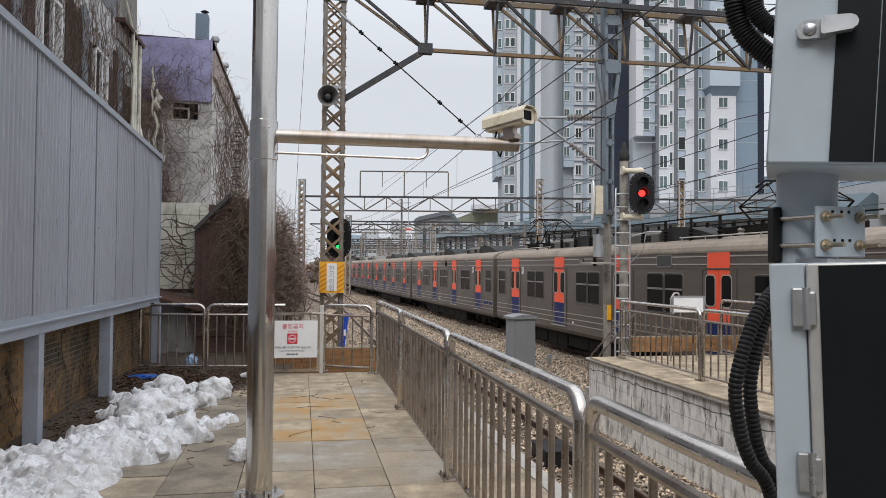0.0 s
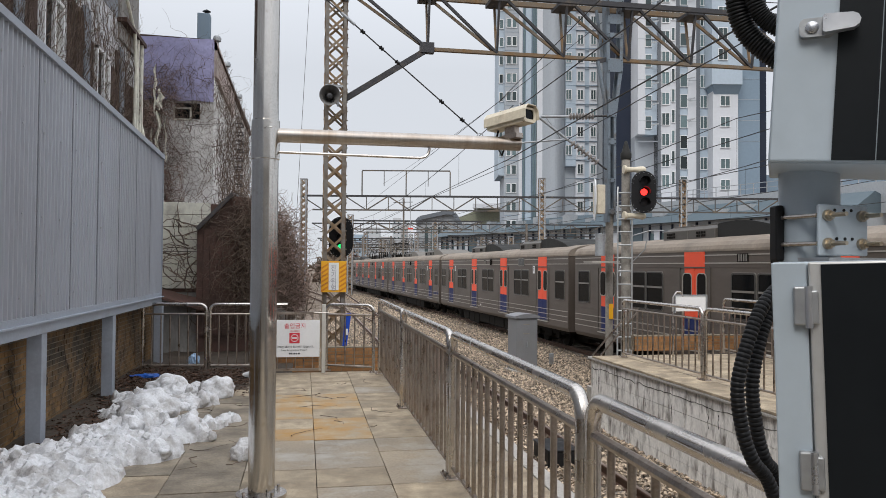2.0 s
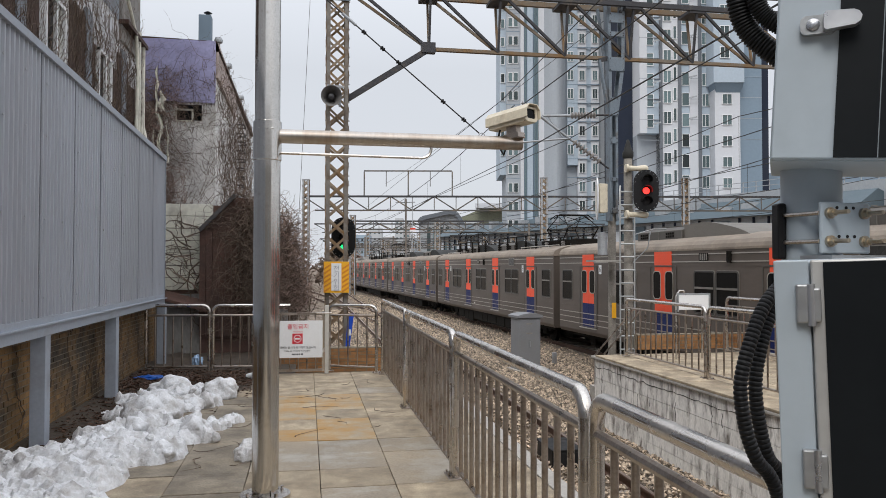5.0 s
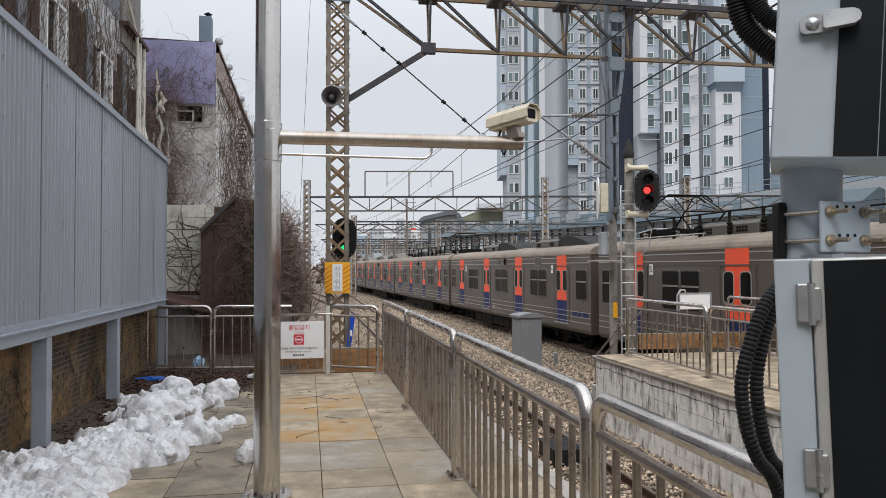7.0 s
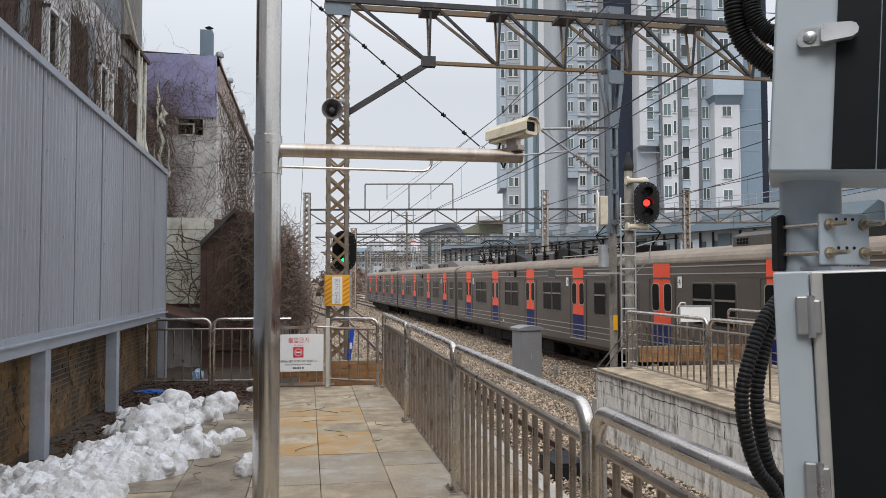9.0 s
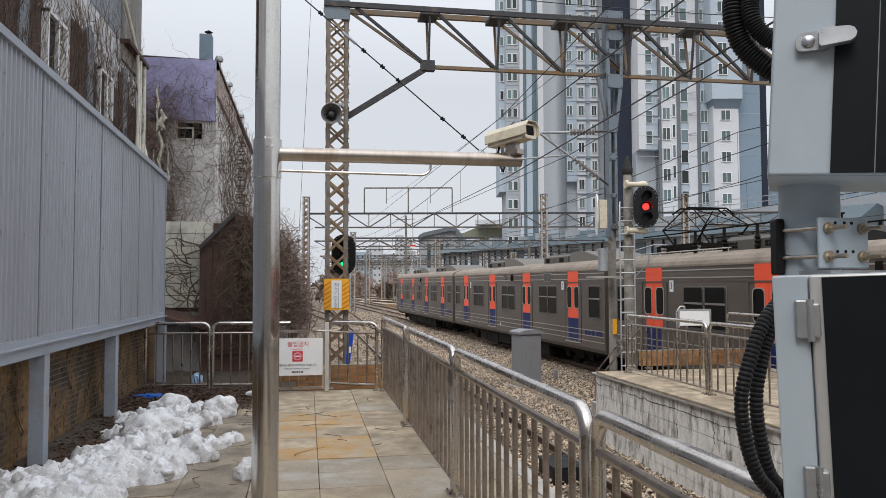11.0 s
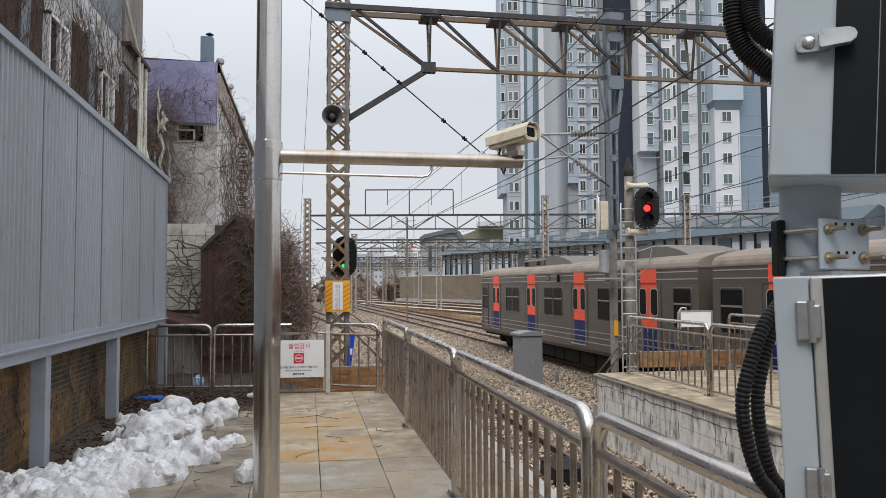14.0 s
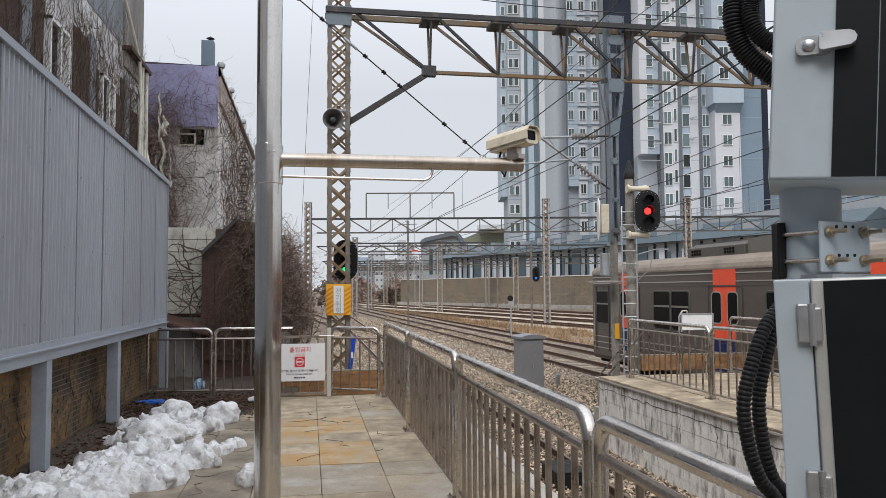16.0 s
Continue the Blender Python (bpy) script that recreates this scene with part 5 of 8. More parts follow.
def make_left_tower():
    Z = 125.0
    k = Z / 1340
    e = empty("apartment_tower", bearing_frame(890, Z, 0), "tall grey and blue apartment tower with striped glass bays", "apartment building")
    P = lambda px: (px - 890) * k
    top = 70
    fl = 33.0 * k
    zoff = lambda py: (510 - py) * k + 2.75
    tower_block(e, P(890), P(901), 1.5, 10, zoff(345), top, M_tw_light)
    tower_block(e, P(901), P(926), 0.8, 10, 0, top, M_tw_grey)
    tower_block(e, P(926), P(932), 0.4, 10, 0, top, M_tw_white)
    tower_block(e, P(932), P(938), 0.6, 10, 0, top, M_tw_mid)
    tower_block(e, P(938), P(948), 0.4, 10, 0, top, M_tw_light)
    tower_block(e, P(948), P(958), 0.7, 10, 0, top, M_tw_mid)
    tower_block(e, P(958), P(968), 0.3, 10, 0, top, M_tw_white)
    g = Geo()
    arcs = [(P(968) + (P(1008) - P(968)) * i / 10, 0.3 - 1.6 * math.sin(math.pi * i / 10)) for i in range(11)]
    g.prism(arcs + [(P(1008), 9), (P(968), 9)], 0, top)
    part("wall", g, M_tw_grey, e, "rounded smooth grey stair tower")
    tower_block(e, P(1008), P(1026), -0.6, 10, zoff(330), top, M_tw_light)
    tower_block(e, P(1008), P(1026), 0.6, 10, 0, zoff(330), M_tw_grey)
    tower_block(e, P(1026), P(1042), -0.4, 10, 0, top, M_tw_white)
    tower_block(e, P(1042), P(1050), -0.2, 10, 0, top, M_tw_light)
    tower_block(e, P(1050), P(1064), -0.4, 10, 0, top, M_tw_white)
    tower_block(e, P(1064), P(1108), 0.4, 10, 0, top, M_tw_grey)
    g = Geo()
    for i in range(22):
        z = zoff(418) + i * fl
        g.box(P(1008), -0.62, z, P(1064), -0.38, z + 0.08)
        g.box(P(901), 0.78, z, P(926), 0.82, z + 0.08)
    tagged(part("storey_joint", g, M_tw_mid, e), kind="stuff")
    strip = Geo()
    for px in (934, 951, 955):
        strip.box(P(px), 0.35, 6, P(px + 2), 0.5, top)
    part("glass_strip", strip, M_glass_tower, e)
    for i in range(-1, 21):
        z = zoff(410) + i * fl
        if z < 3:
            continue
        tower_window(e, P(908), 0.75, z, 0.8, 1.6, False)
        tower_window(e, P(918), 0.75, z, 0.8, 1.6, False)
        if z > zoff(340):
            tower_window(e, P(895), 1.45, z, 0.7, 1.6, False)
        if z > zoff(330):
            tower_window(e, P(1013), -0.65, z, 1.0, 1.7)
        tower_window(e, P(1034), -0.45, z, 1.0, 1.7)
        tower_window(e, P(1057), -0.45, z, 0.9, 1.7)


make_left_tower()


def make_noise_wall():
    a, b = Vector((37.6, 99.0, 0)), Vector((17.8, 140.2, 0))
    d = (b - a).normalized()
    ang = math.atan2(d.y, d.x)
    e = empty("noise_wall", Matrix.Translation((a.x, a.y, -0.6)) @ Matrix.Rotation(ang, 4, "Z"), "long grey-brown concrete block noise wall", "wall", "", "structure")
    L = (b - a).length
    # local x along the wall away from the camera, +y towards the tracks
    part("backing", Geo().box(-50, -0.5, -0.5, L + 2, 0.0, 4.0), M_mortar, e)
    rows, bw, bh = 12, 0.95, 0.33
    blk = Geo().box(0, 0, 0, bw - 0.05, 0.06, bh - 0.04).mesh("block", M_block)
    cnt = 0
    rest = Geo()
    rnd = random.Random(2)
    for r in range(rows):
        n = int((L + 46) / bw)
        for i in range(n):
            x = -45 + i * bw + (bw / 2 if r % 2 else 0)
            if -6 < x < L and cnt < 280:
                part("block", blk, None, e, at=Matrix.Translation((x, rnd.uniform(-0.02, 0.02), r * bh)))
                cnt += 1
            else:
                rest.box(x, 0, r * bh, x + bw - 0.05, 0.06, r * bh + bh - 0.04)
    tagged(part("blockwork", rest, M_block, e), kind="stuff")
    part("coping", Geo().box(-50, -0.6, 4.0, L + 2, 0.15, 4.12), M_whitewall, e, "pale worn coping")
    part("foot_walk", Geo().box(-50, 0.08, -0.9, L + 2, 1.3, -0.05), M_concrete, e, "pale concrete trough along the wall foot")
    for i in range(44):
        part("foot_post", Geo().box(-44 + i * 2.0, 1.32, -0.9, -43.8 + i * 2.0, 1.45, 0.05), M_concrete, e, "short pale post")


make_noise_wall()


def make_station_building():
    """Long low building behind the noise wall with a slate-blue roof band."""
    m = Matrix.Translation((42.6, 93.2, -0.6)) @ Matrix.Rotation(radians(-70.3), 4, "Z")
    e = empty("depot_building", m, "long low grey panel building with slate-blue roof band", "building")
    part("wall", Geo().box(-52, 0, 0, 30, 12, 8.0), M_farpanel, e, "mid grey panel wall")
    part("roof_band", Geo().add([(-52, -1.2, 8.0), (30, -1.2, 8.0), (30, 3, 10.2), (-52, 3, 10.2), (-52, 12, 8.0), (30, 12, 8.0)], [(0, 1, 2, 3), (0, 3, 4), (1, 5, 2), (2, 5, 4, 3), (0, 4, 5, 1)]), M_farblue, e, "slate-blue sloping roof")
    part("upper_storey", Geo().box(-12, 4.0, 8.0, 34, 14, 11.2), M_farpanel, e, "grey upper storey")
    pm = Geo().box(-0.55, -0.15, 0, 0.55, 0.0, 5.2).mesh("panel", M_tw_white)
    pg = Geo().box(-0.9, -0.18, 0, 0.9, 0.0, 6.4).mesh("panel", M_farblue)
    wm = Geo().box(-0.35, -0.1, 0, 0.35, 0.0, 4.6).mesh("window", M_glass_tower)
    rp = random.Random(12)
    mu = Geo().box(-0.06, -0.3, 0, 0.06, 0.0, 7.4).mesh("mullion", M_tw_dark)
    for i in range(42):
        x = -51 + i * 1.9
        if i % 7 == 6:
            part("panel", pg, None, e, at=Matrix.Translation((x + 0.3, 0, 1.2)))
            continue
        if rp.random() < 0.62:
            part("panel", pm, None, e, at=Matrix.Translation((x, 0, 1.9)))
        if rp.random() < 0.8:
            part("window", wm, None, e, at=Matrix.Translation((x + 1.0, 0, 2.2)))
        part("mullion", mu, None, e, at=Matrix.Translation((x + 0.62, 0, 0.5)))
    for i in range(26):
        part("rail_post", Geo().bar((-12 + i * 1.8, 4.2, 11.2), (-12 + i * 1.8, 4.2, 12.4), 0.08), M_galv, e)
    for z in (11.8, 12.4):
        part("roof_rail", Geo().bar((-12, 4.2, z), (34, 4.2, z), 0.07), M_galv, e, "thin roof-edge railing")
    rr = random.Random(6)
    for i in range(16):
        x = -50 + i * 4.4 + rr.uniform(-1, 1)
        part("roof_plant", Geo().box(x, 0.6, 8.4, x + rr.uniform(0.8, 2.0), 2.0, 8.9 + rr.uniform(0.4, 1.6)), M_farpanel, e, "grey roof equipment")


make_station_building()


def make_curved_hall():
    Z = 190.0
    k = Z / 1340
    e = empty("station_hall", bearing_frame(745, Z, radians(-8), -0.5), "distant grey hall with slanting roof and green slope", "building")
    P = lambda px: (px - 745) * k
    zoff = lambda py: (510 - py) * k + 2.25
    g = Geo()
    prof = [(P(745), 0), (P(745), zoff(432)), (P(752), zoff(424)), (P(800), zoff(414)), (P(812), zoff(416)), (P(835), zoff(452)), (P(850), 0)]
    n = len(prof)
    g.add([(x, 0, z) for x, z in prof] + [(x, 18, z) for x, z in prof], [tuple(range(n)), tuple(range(2 * n - 1, n - 1, -1))] + [(i, (i + 1) % n, n + (i + 1) % n, n + i) for i in range(n)])
    part("hall", g, M_farpanel, e)
    for (xa, za), (xb, zb) in zip(prof[1:-1], prof[2:]):
        part("roof_edge", Geo().bar((xa, -0.4, za), (xb, -0.4, zb), 1.2, 1.0), M_tw_strip, e, "dark grey roof edge")
    g = Geo()
    prof = [(P(812), 0), (P(812), zoff(420)), (P(850), zoff(404)), (P(905), zoff(400)), (P(905), 0)]
    n = len(prof)
    g.add([(x, 8, z) for x, z in prof] + [(x, 26, z) for x, z in prof], [tuple(range(n)), tuple(range(2 * n - 1, n - 1, -1))] + [(i, (i + 1) % n, n + (i + 1) % n, n + i) for i in range(n)])
    part("green_roof", g, M_greenroof, e, "dull green planted slope")
    g = Geo()
    g.prism([(P(842), 4), (P(905), 4), (P(905), 10), (P(842), 10)], zoff(404), zoff(396))
    part("canopy", g, M_tw_white, e)
    for i in range(6):
        part("window", Geo().box(P(760 + i * 11), -0.15, zoff(485), P(766 + i * 11), 0.0, zoff(440)), M_glass_tower, e)
    g = Geo()
    g.bar((P(828), -2, zoff(432)), (P(858), -2, zoff(432)), 0.6)
    for px in (830, 842, 854):
        g.bar((P(px), -2, zoff(434)), (P(px + 10), -2, zoff(455)), 0.7)
    part("truss_frame", g, M_tw_white, e, "white slanted roof truss")


M_greenroof = mat("dull_green_slope", (0.20, 0.205, 0.15), 0.9, var=0.2, scale=0.3, fine=4, bump=0)
make_curved_hall()


def make_city():
    rnd = random.Random(21)
    for px, w, h, Z, c in ((632, 26, 14, 420, 0), (655, 24, 17, 460, 1), (680, 22, 13, 500, 2), (703, 14, 21, 520, 1), (717, 12, 18, 480, 2), (590, 22, 12, 430, 2), (610, 16, 11, 400, 1), (735, 18, 12, 380, 0)):
        k = Z / 1340
        e = empty("city_block", bearing_frame(px, Z, 0, -1), "distant city block with haze put into its colour", "building", "distant city blocks")
        W, Hh = w * k, (h * 4.2) * k + 2
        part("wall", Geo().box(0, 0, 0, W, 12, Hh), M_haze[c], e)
        wm = Geo().box(-0.5, -0.15, 0, 0.5, 0, 1.3).mesh("window", M_glass_tower)
        nx, nz = max(2, int(W / 2.2)), max(2, int(Hh / 3.4))
        for i in range(nx):
            for j in range(1, nz):
                part("window", wm, None, e, at=Matrix.Translation((W * (i + 0.5) / nx, 0, j * Hh / nz)))


# Distance haze is mixed into these facade colours.
M_haze = [mat("haze_tinted_blue_facade", (0.30, 0.38, 0.46), 0.95, var=0.05, scale=0.05, fine=1, bump=0), mat("haze_tinted_pale_facade", (0.46, 0.48, 0.50), 0.95, var=0.05, scale=0.05, fine=1, bump=0), mat("haze_tinted_brown_facade", (0.36, 0.35, 0.35), 0.95, var=0.05, scale=0.05, fine=1, bump=0)]
make_city()

# ---------------------------------------------------------------- old buildings behind the sheet wall
def twig_walk(g, rnd, p, d, n, step, r, wander, hold, mi=0):
    """One crooked twig: hold(p) pulls it back to the surface it clings to."""
    pts = [Vector(p)]
    d = Vector(d)
    for i in range(n):
        d = (d + Vector((rnd.gauss(0, wander), rnd.gauss(0, wander), rnd.gauss(0, wander)))).normalized()
        q = hold(pts[-1] + d * step)
        pts.append(q)
    g.tube(pts, r, 3, mi, caps=False, radii=[r * (1 - 0.75 * i / n) for i in range(n + 1)])
    return pts


def vines(name, parent, label, seeds, n, hold, material, rnd, step=0.13, length=12, r=0.011, up=(0, 0, 1), wander=0.45, split=0.55):
    g = Geo()
    for i in range(n):
        p = seeds()
        pts = twig_walk(g, rnd, p, (rnd.gauss(0, 0.5) + up[0], rnd.gauss(0, 0.5) + up[1], rnd.gauss(0, 0.5) + up[2]), rnd.randint(length // 2, length), step, r * rnd.uniform(0.45, 1.2), wander, hold)
        if rnd.random() < split:
            q = pts[len(pts) // 2]
            twig_walk(g, rnd, q, (rnd.gauss(0, 1), rnd.gauss(0, 1), rnd.gauss(0.2, 0.8)), length // 2, step * 0.8, r * 0.5, wander, hold)
    if parent:
        return tagged(part(name, g, material, parent, label), kind="stuff")
    return thing(name, g, material, label, "vines", kind="stuff")


M_rowwall = mat("stained_blue_grey_plaster", (0.66, 0.675, 0.70), 0.9, var=0.3, scale=2.0, fine=25, bump=0.4, dirt=(0.27, 0.25, 0.235), dirt_amount=0.42, dirt_scale=1.6, stretch=(1, 1, 0.6))


def make_row_building():
    rnd = random.Random(31)
    e = empty("row_building", Matrix.Identity(4), "shabby plaster building overgrown with bare vines", "building")
    x = -3.5
    part("wall", Geo().box(-9, -4, 0, x, 16.55, 6.35), M_rowwall, e, "stained blue-grey plaster")
    part("upper_wall", Geo().box(-9, -4, 6.35, x - 0.03, 12.6, 9.0), M_rowwall, e)
    part("wall", Geo().box(-9, 12.6, 6.35, x + 0.01, 14.9, 8.2), M_bluegrey, e, "faded blue-grey render")
    part("wall", Geo().box(-9, 14.95, 6.0, x + 0.05, 16.5, 10.5), M_plaster2, e, "dark streaked render")
    pl = Geo().box(-0.04, -0.16, 3.0, 0.05, 0.16, 6.2).mesh("pilaster", M_bluegrey)
    dk = Geo().box(-0.02, -0.42, 3.0, 0.025, 0.42, 5.75).mesh("cladding_panel", M_brownwall)
    for y in (6.6, 7.5, 9.4, 12.35, 14.75, 15.8):
        part("cladding_panel", dk, None, e, "dark brown panelling", at=Matrix.Translation((x, y, rnd.uniform(-0.5, 0.2))))
    for y in (8.3, 10.35, 13.0, 15.35):
        part("cladding_panel", dk, None, e, "dark brown panelling", at=Matrix.Translation((x, y - 0.15, rnd.uniform(-0.4, 0.1))))
    for y in (9.95, 12.85, 15.2):
        part("pilaster", pl, None, e, at=Matrix.Translation((x, y, -0.35)))
    for y, zt in ((11.15, 5.45), (13.75, 5.4)):
        f = Geo()
        for a in (-0.42, 0.0, 0.38):
            f.box(0.0, a, 3.6, 0.08, a + 0.05, zt)
        f.box(0.0, -0.42, zt - 0.05, 0.08, 0.43, zt)
        w = part("window", f, M_white, e, "white window frame with peeling paint", at=Matrix.Translation((x, y, 0)))
        part("pane", Geo().box(0.01, -0.36, 3.6, 0.03, 0.0, zt - 0.06), M_glass, w)
        part("pane", Geo().box(0.01, 0.05, 3.6, 0.03, 0.38, zt - 0.06), M_curtain, w, "drawn pale curtain")
    g = Geo()
    g.tube([(x + 0.1, 14.4, 7.3), (x + 0.12, 15.2, 6.75), (x + 0.15, 15.7, 6.3), (x + 0.15, 15.85, 5.6), (x + 0.15, 15.75, 4.4), (x + 0.15, 15.7, 3.4)], 0.035, 8)
    part("drain_pipe", g, M_siding, e, "bent pale plastic pipe")
    g = Geo()
    g.box(x - 0.2, 14.9, 6.3, x + 0.18, 16.7, 6.38)
    part("eaves", g, M_brownwall, e)
    for y, z0, z1, lean in ((16.1, 3.2, 6.5, 0.0), (16.35, 3.2, 5.0, 0.0), (16.5, 3.2, 6.3, 0.0), (16.45, 3.1, 4.7, 0.35)):
        part("drain_pipe", Geo().tube([(x + 0.12 + lean, y, z0), (x + 0.12, y, z1)], 0.04, 8), M_siding, e, "weathered pale drain pipe")
    hold = lambda p: Vector((max(x + 0.03, min(x + 0.14, p.x)), p.y, max(2.8, p.z)))
    vines("vine", e, "bare brown creeper stems", lambda: (x + 0.05, rnd.uniform(7, 12.5), rnd.uniform(3.4, 5.8)), 230, hold, M_vine, rnd, length=16, r=0.006)
    vines("vine", e, "bare brown creeper stems", lambda: (x + 0.05, rnd.uniform(12, 16.4), rnd.uniform(3.6, 6.0)), 280, hold, M_vine, rnd, length=16, r=0.006)
    # stubby felt of fine stems over the dark panels
    g = Geo()
    for i in range(2600):
        y, z = rnd.uniform(7.5, 16.3), rnd.uniform(3.4, 5.6)
        L = rnd.uniform(0.08, 0.22)
        a = rnd.choice((0.6, -0.6, 0.5)) + rnd.gauss(0, 0.25)
        g.tube([(x + 0.05, y, z), (x + 0.09, y + L * math.sin(a), z + L * math.cos(a))], 0.003, 3, caps=False)
    tagged(part("vine_felt", g, M_vine, e, "fine matted creeper twigs"), kind="stuff")


M_plaster2 = mat("dark_streaked_render", (0.30, 0.29, 0.275), 0.9, var=0.3, scale=2, fine=25, bump=0.3, dirt=(0.16, 0.15, 0.14), dirt_amount=0.45, dirt_scale=1.2, stretch=(1, 1, 0.3))
M_curtain = mat("pale_curtain", (0.55, 0.55, 0.52), 0.8, var=0.2, scale=6, stretch=(1, 6, 0.5))
make_row_building()


def make_old_house():
    rnd = random.Random(41)
    e = empty("old_house", Matrix.Identity(4), "derelict plaster house with violet-blue tarpaulin gable, overgrown", "house")
    X0, X1, Y0, Y1 = -4.6, -2.1, 18.0, 29.0
    part("wall", Geo().box(X0, Y0, 0, X1, Y1, 6.7), M_plaster, e, "stained grey plaster")
    # roof shed sloping along the side
    g = Geo()
    g.add([(X0, Y0, 6.7), (X1 + 0.1, Y0, 6.7), (X1 + 0.1, Y1, 6.6), (X0, Y1, 6.6), (X0, Y0, 7.0), (X1 + 0.02, Y0, 6.95), (X1 + 0.05, Y1, 6.85), (X0, Y1, 6.85)],
          [(0, 1, 2, 3), (4, 7, 6, 5), (0, 4, 5, 1), (1, 5, 6, 2), (2, 6, 7, 3), (3, 7, 4, 0)])
    part("roof", g, M_brownwall, e)
    n = 14
    g = Geo()
    vs = [(X0 + 0.6 + (X1 - X0 - 0.6) * i / n, Y0 - 0.05 - 0.035 * noise.noise(Vector((i * 0.6, j * 0.7, 3))) - 0.02 * (i % 2), 5.5 + 1.43 * j / n + 0.05 * noise.noise(Vector((i * 0.5, 0, j)))) for j in range(n + 1) for i in range(n + 1)]
    vs += [(a, b + 0.02, c) for a, b, c in vs]
    N = (n + 1) ** 2
    g.add(vs, [(j * (n + 1) + i, j * (n + 1) + i + 1, (j + 1) * (n + 1) + i + 1, (j + 1) * (n + 1) + i) for j in range(n) for i in range(n)], 0, True)
    g.add(vs, [(N + j * (n + 1) + i, N + (j + 1) * (n + 1) + i, N + (j + 1) * (n + 1) + i + 1, N + j * (n + 1) + i + 1) for j in range(n) for i in range(n)], 0, True)
    part("tarpaulin", g, M_tarp, e, "faded violet-blue tarpaulin sheet")
    c = part("chimney", Geo().box(-2.52, 18.2, 6.8, -2.24, 18.5, 7.62, bevel=0.01), M_tw_mid, e, "blue-grey square chimney")
    part("cowl", Geo().lathe([(0.05, 7.6), (0.05, 7.68), (0.1, 7.7), (0.0, 7.76)], c=(-2.33, 18.35, 0), n=10), M_black, c)
    # side fascia and roof vents
    g = Geo()
    g.add([(X1 + 0.06, 18.0, 6.9), (X1 + 0.06, 22.5, 6.75), (X1 + 0.06, 22.5, 6.0), (X1 + 0.06, 18.0, 6.1), (X1, 18.0, 6.9), (X1, 22.5, 6.75), (X1, 22.5, 6.0), (X1, 18.0, 6.1)], [(0, 1, 2, 3), (4, 7, 6, 5), (0, 4, 5, 1), (3, 2, 6, 7), (0, 3, 7, 4), (1, 5, 6, 2)])
    part("fascia_board", g, M_fascia, e, "faded pinkish board")
    for y in (18.3, 20.6, 24.4):
        part("roof_vent", Geo().lathe([(0.04, 6.8), (0.04, 6.98), (0.09, 7.0), (0.1, 7.06), (0.07, 7.12), (0.0, 7.14)], c=(X1 + 0.02, y, 0), n=12), M_galv, e)
    w = Geo()
    for a in ((-2.98, -2.94, 5.08, 5.32), (-2.62, -2.58, 5.08, 5.32), (-2.98, -2.58, 5.05, 5.09), (-2.98, -2.58, 5.31, 5.35)):
        w.box(a[0], Y0 - 0.05, a[2], a[1], Y0 + 0.0, a[3])
    wn_ = part("window", w, M_siding, e, "small pale vent window")
    part("pane", Geo().box(-2.94, Y0 - 0.02, 5.09, -2.4, Y0 - 0.01, 5.45), M_glass, wn_)
    # rungs on the side wall
    for k in range(14):
        z = 2.6 + k * 0.26
        part("ladder_rung", Geo().tube([(X1, 23.2, z), (X1 + 0.22, 23.2, z), (X1 + 0.22, 23.8, z), (X1, 23.8, z)], 0.02, 5), M_beam_dark, e, "rusty wall rung")
    # hanging torn rags
    for q, (rx, top, bot, wid) in enumerate(((-3.32, 6.25, 5.1, 0.035), (-3.22, 5.7, 5.25, 0.09), (-3.26, 5.2, 3.9, 0.05), (-3.10, 5.0, 4.1, 0.03), (-3.38, 4.8, 3.7, 0.03))):
        n = 16
        rows = []
        for i in range(n + 1):
            t = i / n
            z = top + (bot - top) * t
            w = wid * (0.25 + 0.9 * abs(noise.noise(Vector((t * 4.5, q * 3.1, 0)))) + 0.35 * math.sin(math.pi * t))
            cx = rx + 0.10 * noise.noise(Vector((t * 3, q * 7.7, 1)))
            tw = 1.6 * noise.noise(Vector((t * 2.5, q, 5)))
            rows.append([(cx + w * k * math.cos(tw), 17.68 + w * k * math.sin(tw) * 0.7 + 0.025 * math.cos(k * 9 + t * 11), z - 0.05 * abs(k)) for k in (-1, -0.5, 0, 0.5, 1)])
        vs = [p for r in rows for p in r] + [(x_, y_ + 0.008, z_) for r in rows for x_, y_, z_ in r]
        N = 5 * (n + 1)
        fs = [(i * 5 + k, i * 5 + k + 1, i * 5 + k + 6, i * 5 + k + 5) for i in range(n) for k in range(4)]
        part("torn_sheet", Geo().add(vs, fs + [tuple(N + j for j in reversed(f)) for f in fs], 0, True), M_siding, e, "torn pale cloth hanging in the vines")
    front = lambda p: Vector((p.x, min(Y0 - 0.04, max(Y0 - 0.22, p.y)), p.z))
    sidew = lambda p: Vector((max(X1 + 0.02, min(X1 + 0.25, p.x)), p.y, min(p.z, 7.0)))
    vines("vine", e, "bare brown creeper stems", lambda: (rnd.uniform(-4.2, -2.05), Y0 - 0.1, rnd.uniform(3.0, 6.3)), 430, front, M_vine, rnd, length=14, r=0.006, wander=0.5)
    vines("vine", e, "pale dry creeper tangle", lambda: (rnd.uniform(-4.0, -3.0), Y0 - 0.2, rnd.uniform(3.0, 6.0)), 560, lambda p: Vector((min(-2.7, p.x), min(Y0 - 0.05, max(Y0 - 0.7, p.y)), p.z)), M_vine_pale, rnd, length=11, r=0.0075, up=(0, 0, -0.5), wander=0.6)
